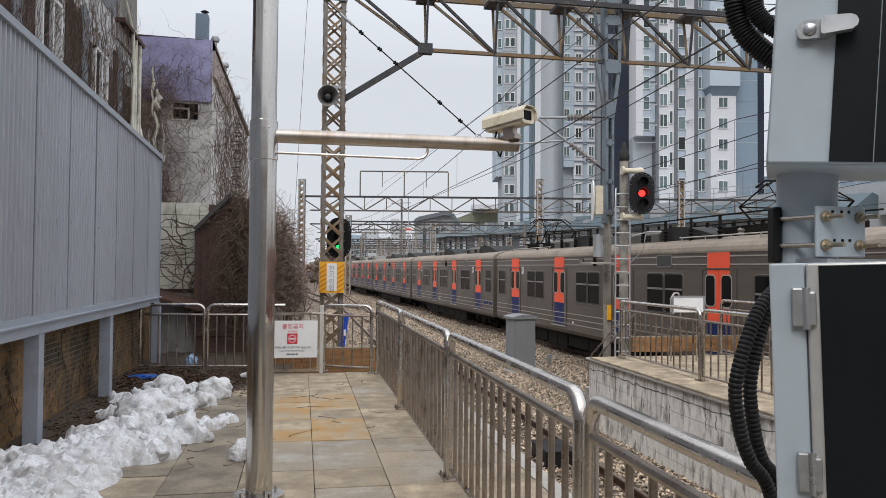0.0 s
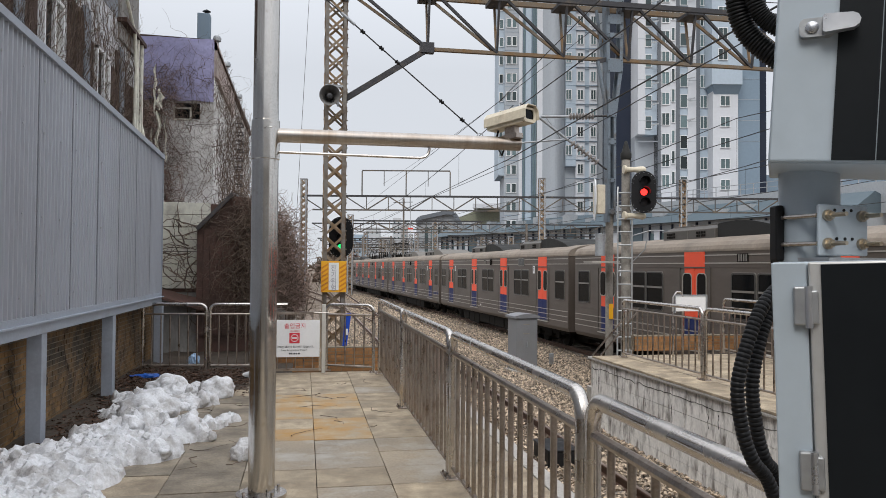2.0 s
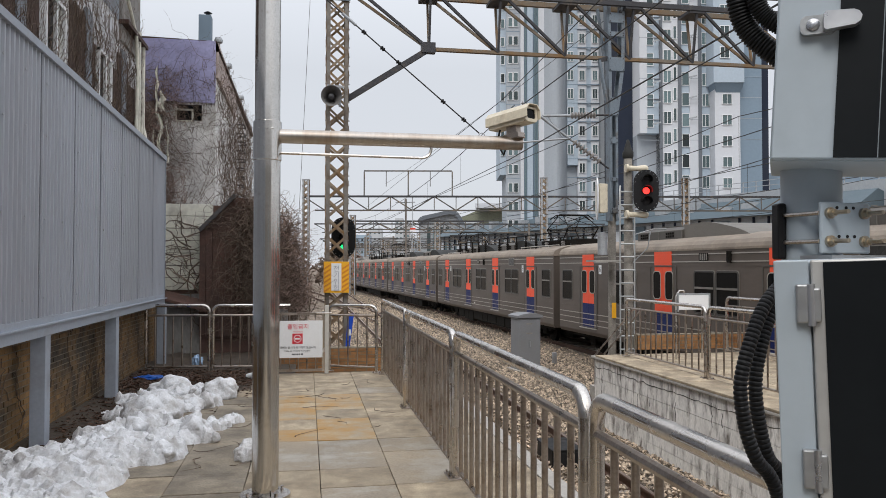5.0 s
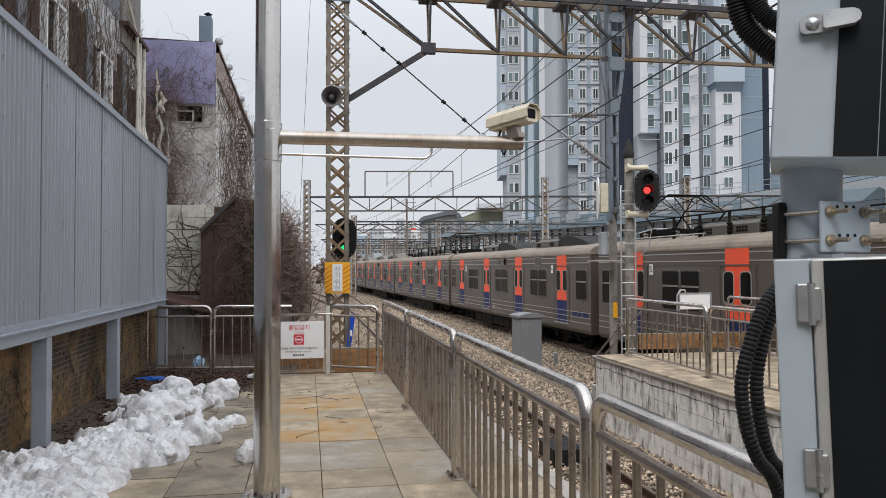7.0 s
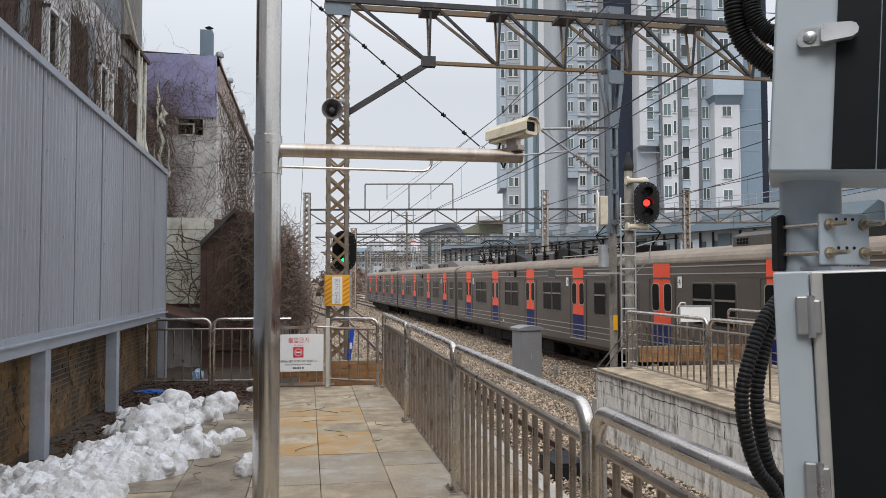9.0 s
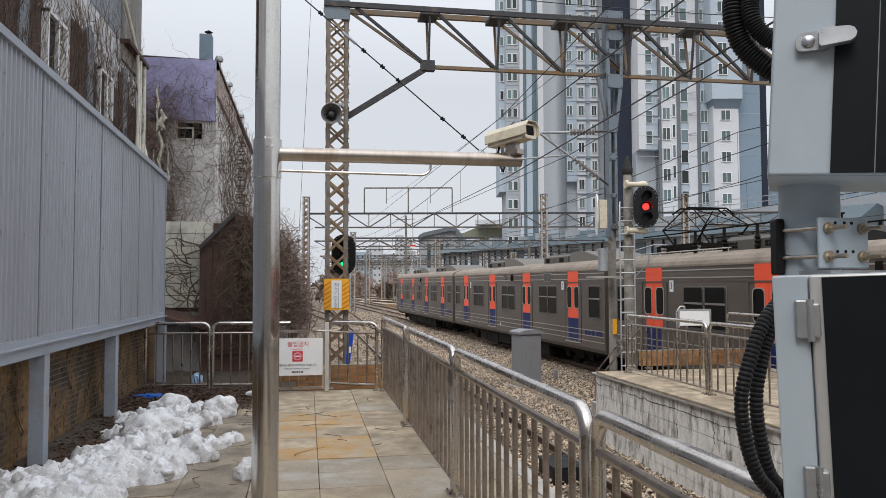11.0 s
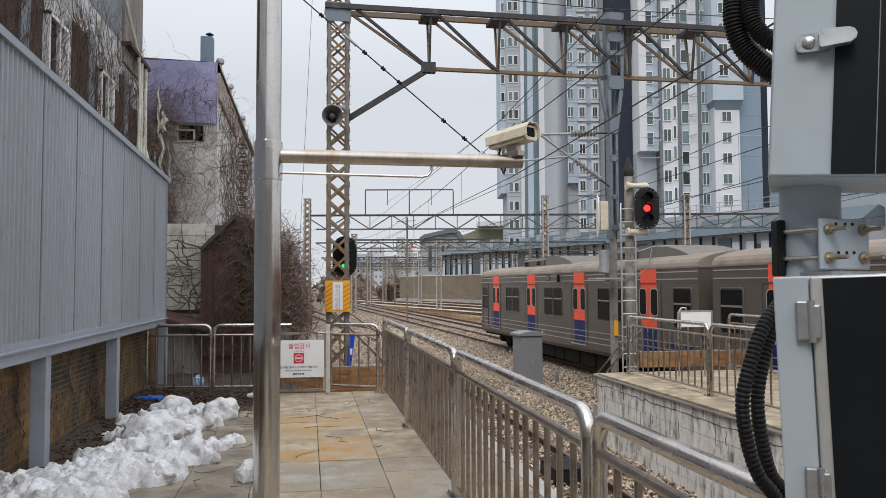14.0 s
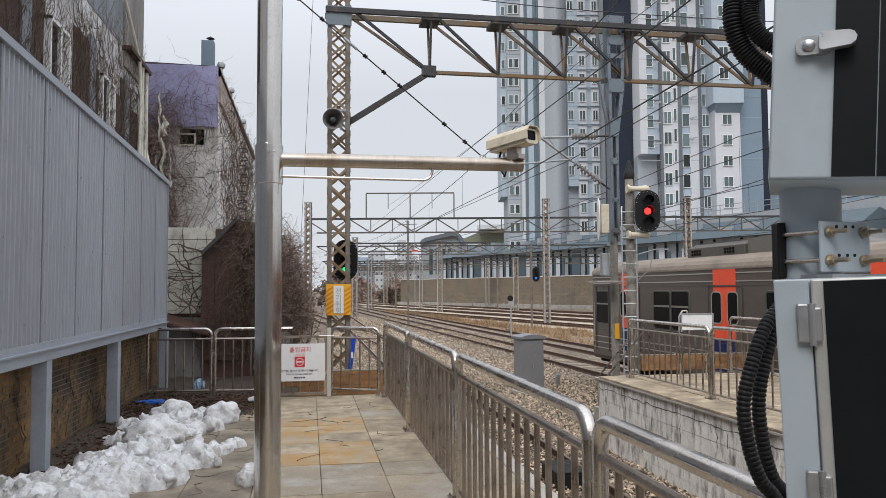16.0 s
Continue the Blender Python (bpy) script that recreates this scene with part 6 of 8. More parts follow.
    vines("vine", e, "bare brown creeper stems", lambda: (X1 + 0.1, rnd.uniform(18.2, 28.5), rnd.uniform(2.5, 6.2)), 760, sidew, M_vine, rnd, length=14, r=0.0075, wander=0.45)


M_fascia = mat("faded_pink_board", (0.48, 0.40, 0.37), 0.85, var=0.15, scale=2, dirt=(0.3, 0.26, 0.24), dirt_amount=0.4)
make_old_house()


M_slate = mat("dark_slate_sheet", (0.085, 0.085, 0.09), 0.8, var=0.3, scale=3, fine=30, dirt=(0.05, 0.045, 0.04), dirt_amount=0.45)


def make_lean_to():
    rnd = random.Random(51)
    e = empty("lean_to_shed", Matrix.Identity(4), "off-white clapboard and rust-brown sheet lean-to under vines", "shed")
    part("core", Geo().box(-3.6, 16.05, 0, -1.15, 17.9, 3.0), M_rustsheet, e)
    for k in range(7):
        z = 1.28 + k * 0.25
        b = Geo().box(-3.0, 15.98 - 0.012 * (k % 2), z, -1.9 if k > 4 else -2.14, 16.05, z + 0.238, bevel=0.006)
        part("clapboard", b, M_siding, e)
    part("footing", Geo().box(-3.0, 15.9, -0.05, -2.1, 16.04, 1.2), M_plaster2, e, "grey concrete footing wall")
    part("footing", Geo().box(-2.1, 16.3, -0.05, -0.4, 16.5, 0.85), M_plaster2, e, "grey concrete footing wall")
    for i in range(8):
        x = -2.12 + i * 0.125
        part("sheet_strip", Geo().box(x, 15.74 - 0.015 * (i % 2), 0.35, x + 0.118, 15.80, 2.48), M_rustsheet, e, "rust-brown sheet strip")
    g = Geo()
    g.add([(-2.14, 15.62, 2.50), (-1.45, 15.62, 3.22), (-1.45, 17.2, 3.30), (-2.14, 17.2, 2.58), (-2.10, 15.62, 2.44), (-1.42, 15.62, 3.15), (-1.42, 17.2, 3.23), (-2.10, 17.2, 2.52)],
          [(0, 1, 2, 3), (4, 7, 6, 5), (0, 4, 5, 1), (1, 5, 6, 2), (2, 6, 7, 3), (3, 7, 4, 0)])
    part("roof_sheet", g, M_slate, e, "dark grey sloping roof sheet")
    part("gable", Geo().add([(-2.08, 15.8, 2.5), (-1.44, 15.8, 3.16), (-0.75, 15.8, 3.05), (-0.75, 15.8, 0.0), (-2.08, 15.8, 0.0), (-2.08, 16.3, 2.5), (-1.44, 16.3, 3.16), (-0.75, 16.3, 3.05), (-0.75, 16.3, 0.0), (-2.08, 16.3, 0.0)], [(0, 1, 2, 3, 4), (9, 8, 7, 6, 5), (0, 5, 6, 1), (1, 6, 7, 2), (2, 7, 8, 3), (3, 8, 9, 4), (4, 9, 5, 0)]), M_rustsheet, e, "rust-brown gable sheet")
    g = Geo()
    g.add([(-3.0, 15.5, 1.20), (-1.95, 15.45, 0.92), (-1.9, 15.95, 1.06), (-3.0, 15.95, 1.32), (-3.0, 15.5, 1.15), (-1.95, 15.45, 0.86), (-1.9, 15.95, 1.0), (-3.0, 15.95, 1.26)],
          [(0, 1, 2, 3), (4, 7, 6, 5), (0, 4, 5, 1), (1, 5, 6, 2), (2, 6, 7, 3), (3, 7, 4, 0)])
    part("eaves_sheet", g, M_rustsheet, e, "broken grey eaves sheet")
    part("frame_tube", Geo().tube([(-0.95, 14.0, 0), (-0.95, 14.0, 0.95), (-0.85, 14.0, 1.05), (-0.3, 14.0, 1.05)], 0.03, 8), M_steel, e)
    front = lambda p: Vector((p.x, min(15.96, max(15.75, p.y)), max(0.3, p.z)))
    vines("vine", e, "thick bare climbing stems", lambda: (rnd.uniform(-2.5, -2.0), 15.85, rnd.uniform(0.8, 2.6)), 30, front, M_vine, rnd, length=15, r=0.016, up=(-1.0, 0, 0.3), wander=0.35)
    vines("vine", e, "hanging bare twigs", lambda: (rnd.uniform(-1.42, -0.8), 15.6, rnd.uniform(0.8, 3.3)), 520, lambda p: Vector((p.x, min(15.72, max(15.2, p.y)), max(0.3, p.z))), M_vine, rnd, length=12, r=0.009, up=(0.1, 0, -0.8), wander=0.4)


make_lean_to()


def make_bush():
    rnd = random.Random(61)
    e = empty("bare_bush", Matrix.Translation((-0.70, 17.2, -0.1)), "large bare winter bush of reddish-brown twigs", "bush")
    g = Geo()
    for i in range(26):
        a = rnd.uniform(0, 6.28)
        twig_walk(g, rnd, (0.3 * math.cos(a), 0.3 * math.sin(a), 0), (0.2 * math.cos(a), 0.3 * math.sin(a), 1.2), 7, 0.27, 0.02, 0.2, lambda p: p)
    part("stem", g, M_vine, e)
    dense, g = Geo(), Geo()
    hold = lambda p: p
    for i in range(3300):
        a, b = rnd.uniform(0, 6.28), rnd.uniform(-0.1, 1.45)
        rr = rnd.uniform(0.35, 1.0)
        c = Vector((rr * 0.62 * math.cos(a) * math.cos(b), rr * 1.0 * math.sin(a) * math.cos(b), 1.0 + rr * 2.0 * math.sin(b)))
        d = Vector((math.cos(a), math.sin(a), 0.7 - 0.9 * (1 - b) * 0.6))
        target = g if i % 5 else dense
        twig_walk(target, rnd, c, d, rnd.randint(5, 9), 0.10, rnd.uniform(0.005, 0.011), 0.55, hold)
    for i in range(420):
        c = (rnd.uniform(-0.6, 0.55), rnd.uniform(-0.8, 0.6), rnd.uniform(0.2, 1.6))
        twig_walk(dense, rnd, c, (rnd.gauss(0, 0.6), rnd.gauss(0, 0.6), -0.6), 8, 0.12, 0.008, 0.4, hold)
    tagged(part("twig_crown", g, M_vine_pale, e, "reddish pale twigs"), kind="stuff")
    tagged(part("inner_twig", dense, M_vine, e, "dark inner twigs"), kind="stuff")


make_bush()


# ---------------------------------------------------------------- platform end: soil, leaves, snow, sign
def make_soil():
    n, mrows = 60, 90
    g = Geo()
    def h(x, y):
        edge = min(1, max(0, (-1.62 - x) / 0.35)) if y < 11.1 else min(1, max(0, (-0.62 - x + 0.25 * noise.noise(Vector((0, y * 2, 0)))) / 0.35))
        if y >= 10.4 and y < 11.1:
            edge = max(edge, min(1, max(0, (-0.7 - x) / 0.4)) * (y - 10.4) / 0.7)
        return -0.03 + edge * (0.055 + 0.03 * noise.noise(Vector((x * 5, y * 5, 2))))
    xs = [-2.79 + 2.6 * i / n for i in range(n + 1)]
    ys = [7.4 + 8.4 * j / mrows for j in range(mrows + 1)]
    g.add([(x, y, h(x, y)) for y in ys for x in xs], [(j * (n + 1) + i, j * (n + 1) + i + 1, (j + 1) * (n + 1) + i + 1, (j + 1) * (n + 1) + i) for j in range(mrows) for i in range(n)], 0, True)
    structure("ground_soil", g, M_soil, "dark bare soil with rotting leaves along the wall", "soil")
    b = Geo().box(-4.5, 12.75, -1.6, -0.45, 20, -0.04)
    structure("ground_bank", b, M_soil, "earth bank behind the end railing", "ground")
    rnd = random.Random(71)
    g = Geo()
    for i in range(7500):
        if i % 3:
            x, y = rnd.uniform(-2.7, -0.7), rnd.gauss(12.1, 0.6)
        else:
            x, y = rnd.gauss(-2.25, 0.3), rnd.uniform(7.6, 13.5)
        if x < -2.76 or x > -0.35 or y < 7.4 or y > 15:
            continue
        z = max(h(x, y), 0.0) + 0.006
        s, a, t = rnd.uniform(0.012, 0.042), rnd.uniform(0, 6.28), rnd.uniform(-0.02, 0.025)
        c, q = math.cos(a) * s, math.sin(a) * s
        g.add([(x - c, y - q, z), (x + q * 0.5, y - c * 0.5, z + abs(t) * 0.6), (x + c, y + q, z + 0.004), (x - q * 0.5, y + c * 0.5, z + abs(t))], [(0, 1, 2), (0, 2, 3)])
    thing("fallen_leaves", g, M_leaf, "brown rotting fallen leaves on the soil", "leaves", kind="stuff")
    g = Geo()
    for i in range(90):
        x, y = rnd.uniform(-2.4, 1.0), rnd.uniform(6.5, 12.3)
        if x > -0.6 and rnd.random() < 0.6:
            continue
        twig_walk(g, rnd, (x, y, 0.02), (rnd.gauss(0, 1), rnd.gauss(0, 0.6), 0), rnd.randint(3, 9), 0.07, 0.005, 0.4, lambda p: Vector((p.x, p.y, 0.012)))
    thing("fallen_twigs", g, M_vine, "thin dry twigs lying on the pavers", "twigs", kind="stuff")


make_soil()


def make_snow():
    rnd = random.Random(81)
    lumps = []
    def lump(x, y, r, h):
        lumps.append((x, y, r, h))
    for x, y, r, h in ((-2.55, 7.0, 0.45, 0.14), (-2.2, 7.1, 0.5, 0.2), (-1.8, 7.4, 0.5, 0.28), (-1.85, 7.95, 0.34, 0.27), (-1.45, 7.4, 0.36, 0.22), (-1.25, 8.05, 0.28, 0.24),
                       (-1.75, 8.75, 0.30, 0.42), (-1.72, 8.95, 0.24, 0.44), (-2.05, 9.3, 0.28, 0.22), (-2.1, 10.1, 0.26, 0.32), (-1.75, 10.7, 0.32, 0.46), (-1.55, 10.0, 0.32, 0.26), (-1.35, 9.9, 0.22, 0.18),
                       (-1.02, 8.6, 0.2, 0.20), (-0.82, 8.9, 0.13, 0.2), (-2.05, 10.8, 0.2, 0.26), (-1.5, 11.2, 0.22, 0.24), (-2.5, 6.4, 0.55, 0.2), (-2.0, 6.6, 0.55, 0.26), (-2.0, 5.8, 0.6, 0.22), (-2.4, 5.4, 0.5, 0.2)):
        lump(x, y, r, h)
        for k in range(6):
            a = rnd.uniform(0, 6.28)
            q = rnd.uniform(0.4, 1.0) * r
            lump(x + q * math.cos(a), y + q * math.sin(a), r * rnd.uniform(0.22, 0.45), h * rnd.uniform(0.5, 0.95))
    def h(x, y):
        z = -0.03
        for lx, ly, r, lh in lumps:
            d2 = ((x - lx) ** 2 + (y - ly) ** 2) / (r * r)
            if d2 < 1.0:
                z = max(z, lh * (0.36 if ly > 9.6 else 0.46 if ly > 8.2 else 0.72) * (1 - d2) ** 0.42)
        if z > 0:
            v = Vector((x, y, z))
            c = noise.cell_vector(v * 9 + Vector((noise.noise(v * 14), noise.noise(v * 14 + Vector((5, 0, 0))), 0)) * 0.6)
            z += 0.06 * noise.noise(v * 4) + 0.10 * (0.2 - abs(noise.noise(v * 4.2))) + 0.03 * (0.2 - abs(noise.noise(v * 12))) + 0.014 * (c.x - 0.5) + 0.045 * noise.noise(v * 13) + 0.026 * noise.noise(v * 28)
        return z
    st = 0.017
    nx, ny = int(2.25 / st), int(6.7 / st)
    vs = [(-2.74 + i * st, 5.0 + j * st, 0) for j in range(ny + 1) for i in range(nx + 1)]
    vs = [(x + 0.01 * noise.noise(Vector((x * 20, y * 20, 1))), y + 0.01 * noise.noise(Vector((x * 20, y * 20, 7))), h(x, y)) for x, y, z in vs]
    g = Geo()
    W = nx + 1
    fs = []
    for j in range(ny):
        for i in range(nx):
            q = (j * W + i, j * W + i + 1, (j + 1) * W + i + 1, (j + 1) * W + i)
            if max(vs[k][2] for k in q) > -0.02:
                fs.append(q)
    g.add(vs, fs, 0, True)
    bank = thing("snow_bank", g, M_snow, "long heap of old lumpy snow on the pavers", "snow")
    kinds = []
    for q in range(6):
        bm = bmesh.new()
        bmesh.ops.create_icosphere(bm, subdivisions=3, radius=1)
        for v in bm.verts:
            c = v.co.copy()
            v.co = c * (1 + 0.09 * noise.noise(c * 7) - 0.25 * abs(noise.noise(c * 2.2 + Vector((0, 0, q * 1.7)))) + 0.45 * noise.noise(c * 1.3 + Vector((q * 5.1, 0, 0))) + 0.2 * noise.noise(c * 3.1 + Vector((0, q * 2.3, 0))))
        me = bpy.data.meshes.new("snow_chunk")
        for f in bm.faces:
            f.smooth = True
        bm.to_mesh(me)
        bm.free()
        me.materials.append(M_snow)
        kinds.append(me)
    made = 0
    while made < 120:
        lx, ly, r, lh = rnd.choice(lumps)
        x, y = lx + rnd.gauss(0, r * 0.6), ly + rnd.gauss(0, r * 0.6)
        z = h(x, y)
        if z < 0.01 and rnd.random() < 0.8 or x < -2.7 or x > -0.7:
            continue
        s = 0.018 + 0.13 * rnd.random() ** 3.2
        part("snow_chunk", rnd.choice(kinds), None, bank, at=Matrix.Translation((x, y, max(z, 0.0) - s * 0.38)) @ Euler((rnd.uniform(0, 6), rnd.uniform(0, 6), rnd.uniform(0, 6))).to_matrix().to_4x4() @ Matrix.Scale(s, 4))
        made += 1
    def chunk(x, y, r, hh, seed):
        bm = bmesh.new()
        bmesh.ops.create_icosphere(bm, subdivisions=4, radius=1)
        for v in bm.verts:
            q = v.co.copy()
            k = 1 + 0.30 * noise.noise(q * 1.6 + Vector((seed, 0, 0))) - 0.22 * abs(noise.noise(q * 3.2 + Vector((seed, 2, 0)))) + 0.10 * noise.noise(q * 4 + Vector((0, seed, 0))) + 0.09 * noise.noise(q * 7) + 0.055 * noise.noise(q * 15)
            v.co = Vector((q.x * r * k, q.y * r * k, max(-0.35, q.z) * hh * k + 0.35 * hh))
        me = bpy.data.meshes.new("snow_lump")
        for f in bm.faces:
            f.smooth = True
        bm.to_mesh(me)
        bm.free()
        me.materials.append(M_snow)
        o = new("snow_lump", me)
        o.location = (x, y, 0.0)
        tagged(o, "loose lump of old snow on the pavers", "snow", "snow lumps")
    for i, (x, y, r, hh) in enumerate(((-1.12, 10.55, 0.24, 0.2), (-0.53, 7.12, 0.11, 0.13), (-1.45, 9.62, 0.10, 0.07), (-1.32, 9.58, 0.06, 0.05), (-2.12, 9.62, 0.08, 0.08), (-1.72, 9.0, 0.33, 0.25), (-1.82, 10.75, 0.27, 0.19))):
        chunk(x, y, r, hh, i * 3.7)


make_snow()


def crumpled(name, x, y, r, hh, material, label, category, seed):
    bm = bmesh.new()
    bmesh.ops.create_icosphere(bm, subdivisions=3, radius=1)
    for v in bm.verts:
        q = v.co.copy()
        k = 1 + 0.6 * noise.noise(q * 3 + Vector((seed, 0, 0)))
        v.co = Vector((q.x * r * k, q.y * r * 0.6 * k, max(0, q.z) * hh * k))
    me = bpy.data.meshes.new(name)
    bm.to_mesh(me)
    bm.free()
    me.materials.append(material)
    o = new(name, me)
    o.location = (x, y, 0.03)
    tagged(o, label, category)


M_bag = mat("pale_blue_plastic", (0.35, 0.5, 0.7), 0.4, var=0.2)
crumpled("plastic_sheet", -2.38, 12.3, 0.22, 0.05, M_bluecloth, "crumpled blue plastic netting on the soil", "plastic sheet", 5.0)
crumpled("plastic_bag", -1.9, 13.9, 0.10, 0.16, M_bag, "pale blue plastic litter behind the railing", "litter", 9.0)


def make_cup():
    e = empty("paper_cup", Matrix.Translation((-0.86, 12.1, 0.06)) @ Euler((radians(80), 0, radians(60))).to_matrix().to_4x4(), "white paper cup lying on its side", "cup")
    part("cup", Geo().lathe([(0.0, -0.06), (0.04, -0.06), (0.055, 0.06), (0.058, 0.06), (0.05, 0.055), (0.038, -0.055)], n=20), M_white, e)


make_cup()


def make_gate_sign():
    e = empty("platform_gate", Matrix.Translation((0, 12.62, 0)), "stainless gate in the end railing", "gate")
    for x in (-0.55, 0.26):
        part("stile", Geo().box(x - 0.02, -0.02, 0.04, x + 0.02, 0.02, 1.02), M_steel, e)
    for z in (0.06, 0.98):
        part("rail", Geo().box(-0.55, -0.018, z - 0.02, 0.26, 0.018, z + 0.02), M_steel_dull, e)
    for i in range(5):
        part("baluster", Geo().tube([(-0.42 + i * 0.14, 0, 0.06), (-0.42 + i * 0.14, 0, 0.98)], 0.011, 6), M_steel_dull, e)
    part("gate_post", Geo().box(0.285, -0.035, 0.0, 0.35, 0.035, 1.12, bevel=0.006), M_cream2, e, "pale painted post")
    part("bolt", Geo().tube([(0.15, -0.03, 0.99), (0.40, -0.03, 0.99)], 0.01, 6), M_steel, e)
    s = empty("warning_sign", Matrix.Translation((-0.16, 12.57, 0.57)), "white no entry sign with red heading hung on the gate", "sign")
    part("board", Geo().box(-0.41, -0.008, -0.3, 0.41, 0.008, 0.3, bevel=0.004), M_white, s)
    face = Euler((radians(90), 0, 0)).to_matrix().to_4x4()
    at = lambda x, z: Matrix.Translation((x, -0.0095, z)) @ face
    letters("heading", "출입금지", 0.095, M_redsign, s, at(0.015, 0.20), "red lettering")
    letters("lettering", "No Entry", 0.04, M_redsign, s, at(0.015, 0.125))
    part("symbol", Geo().box(-0.075, -0.0105, -0.075, 0.09, -0.0085, 0.095, bevel=0.001), M_redsign, s, "red square")
    part("symbol_disc", Geo().lathe([(0.0, -0.0125), (0.062, -0.0125), (0.062, -0.0105)], c=(0.008, 0, 0.01), axis="y", n=28), M_white, s)
    part("symbol_ring", Geo().lathe([(0.0, -0.0135), (0.052, -0.0135), (0.052, -0.0125)], c=(0.008, 0, 0.01), axis="y", n=28), M_redsign, s)
    part("symbol_bar", Geo().box(-0.035, -0.0155, -0.002, 0.05, -0.0138, 0.022), M_white, s)
    letters("lettering", "이곳에는 열차가 정차하지 않습니다.", 0.042, M_ink, s, at(0.0, -0.135))
    letters("lettering", "Trains do not stop at this spot", 0.034, M_ink, s, at(0.0, -0.185))
    g = Geo()
    for k, w in enumerate((0.03, 0.022, 0.026, 0.022, 0.03)):
        g.box(-0.08 + k * 0.036, -0.0105, -0.255, -0.08 + k * 0.036 + w, -0.0085, -0.23)
    part("emblem", g, M_ink, s, "dark operator emblem bars")


M_cream2 = mat("cream_post_paint", (0.50, 0.48, 0.44), 0.5, var=0.1, scale=5, dirt=(0.3, 0.27, 0.23), dirt_amount=0.35)
make_gate_sign()


# ---------------------------------------------------------------- signals, signs and poles by the tracks
def make_mast_sign():
    s = empty("hazard_sign", Matrix.Translation((0.66, 17.66, 1.51)), "yellow striped sign with a white notice on the lattice mast", "sign")
    part("board", Geo().box(-0.29, -0.01, -0.36, 0.29, 0.01, 0.36, bevel=0.004), M_yellow, s)
    for k in range(7):
        for sx in (-1, 1):
            x0, x1 = (-0.285, -0.13) if sx < 0 else (0.13, 0.285)
            z = -0.36 + k * 0.105
            g = Geo().add([(x0, -0.013, z), (x1, -0.013, z + 0.10), (x1, -0.013, z + 0.145), (x0, -0.013, z + 0.045), (x0, -0.0105, z), (x1, -0.0105, z + 0.10), (x1, -0.0105, z + 0.145), (x0, -0.0105, z + 0.045)],
                          [(0, 1, 2, 3), (4, 7, 6, 5), (0, 4, 5, 1), (3, 2, 6, 7), (0, 3, 7, 4), (1, 5, 6, 2)])
            if z + 0.145 < 0.36:
                part("stripe", g, M_orange, s)
    part("notice", Geo().box(-0.115, -0.018, -0.31, 0.115, -0.012, 0.32, bevel=0.002), M_white, s)
    for k, ch in enumerate("전기위험"):
        letters("letter", ch, 0.155, M_greyink, s, Matrix.Translation((0, -0.0205, 0.185 - k * 0.148)) @ Matrix.Rotation(radians(90), 4, "X"))


M_orange = mat("orange_stripe_paint", (0.62, 0.22, 0.012), 0.5, var=0.08)
M_greyink = mat("faded_grey_ink", (0.36, 0.36, 0.40), 0.6, var=0.1)
make_mast_sign()


def signal_head(name, m, lit, label, h=1.0, w=0.58, lens=None):
    e = empty(name, m, label, "railway signal", "signals")
    n, pts = 10, []
    r = w / 2
    for k in range(n + 1):
        a = math.pi * k / n
        pts.append((r * math.cos(a), h / 2 - r + r * math.sin(a)))
    for k in range(n + 1):
        a = math.pi + math.pi * k / n
        pts.append((r * math.cos(a), -h / 2 + r + r * math.sin(a)))
    N = len(pts)
    g = Geo().add([(x, -0.015, z) for x, z in pts] + [(x, 0.015, z) for x, z in pts], [tuple(range(N)), tuple(range(2 * N - 1, N - 1, -1))] + [(i, (i + 1) % N, N + (i + 1) % N, N + i) for i in range(N)])
    part("backboard", g, M_black, e, "black oval backboard")
    part("lamp_housing", Geo().box(-0.16, 0.016, -h * 0.36, 0.16, 0.22, h * 0.36, bevel=0.02), M_black, e)
    for k, z in enumerate((h * 0.25, 0.0, -h * 0.25)):
        part("lens", Geo().lathe([(0.0, -0.05), (0.05, -0.04), (0.08, -0.018)], c=(0, 0, z), axis="y", n=24), (lens or M_lens_red) if k == lit else M_lens_off, e, "lit lamp" if k == lit else "dark lamp")
        hood = Geo()
        ar = [(0.12 * math.cos(t), z + 0.12 * math.sin(t)) for t in [math.pi * q / 10 - 0.35 for q in range(12)][0:12]]
        M = len(ar)
        hood.add([(x, -0.016, zz) for x, zz in ar] + [(x, -0.24, zz + 0.0) for x, zz in ar] + [(x * 0.95, -0.016, z + (zz - z) * 0.95) for x, zz in ar] + [(x * 0.95, -0.24, z + (zz - z) * 0.95) for x, zz in ar],
                 [(i, i + 1, M + i + 1, M + i) for i in range(M - 1)] + [(2 * M + i, 3 * M + i, 3 * M + i + 1, 2 * M + i + 1) for i in range(M - 1)] + [(M + i, M + i + 1, 3 * M + i + 1, 3 * M + i) for i in range(M - 1)])
        part("hood", hood, M_black, e)
    g = Geo()
    for k in range(16):
        a = 2 * math.pi * k / 16
        x, z = (r - 0.035) * math.cos(a), (h / 2 - r) * (1 if math.sin(a) >= 0 else -1) + (r - 0.035) * math.sin(a)
        g.lathe([(0.0, -0.022), (0.009, -0.02), (0.009, -0.015)], c=(x, 0, z), axis="y", n=6)
    tagged(part("rivet", g, M_galv, e), kind="stuff")
    return e


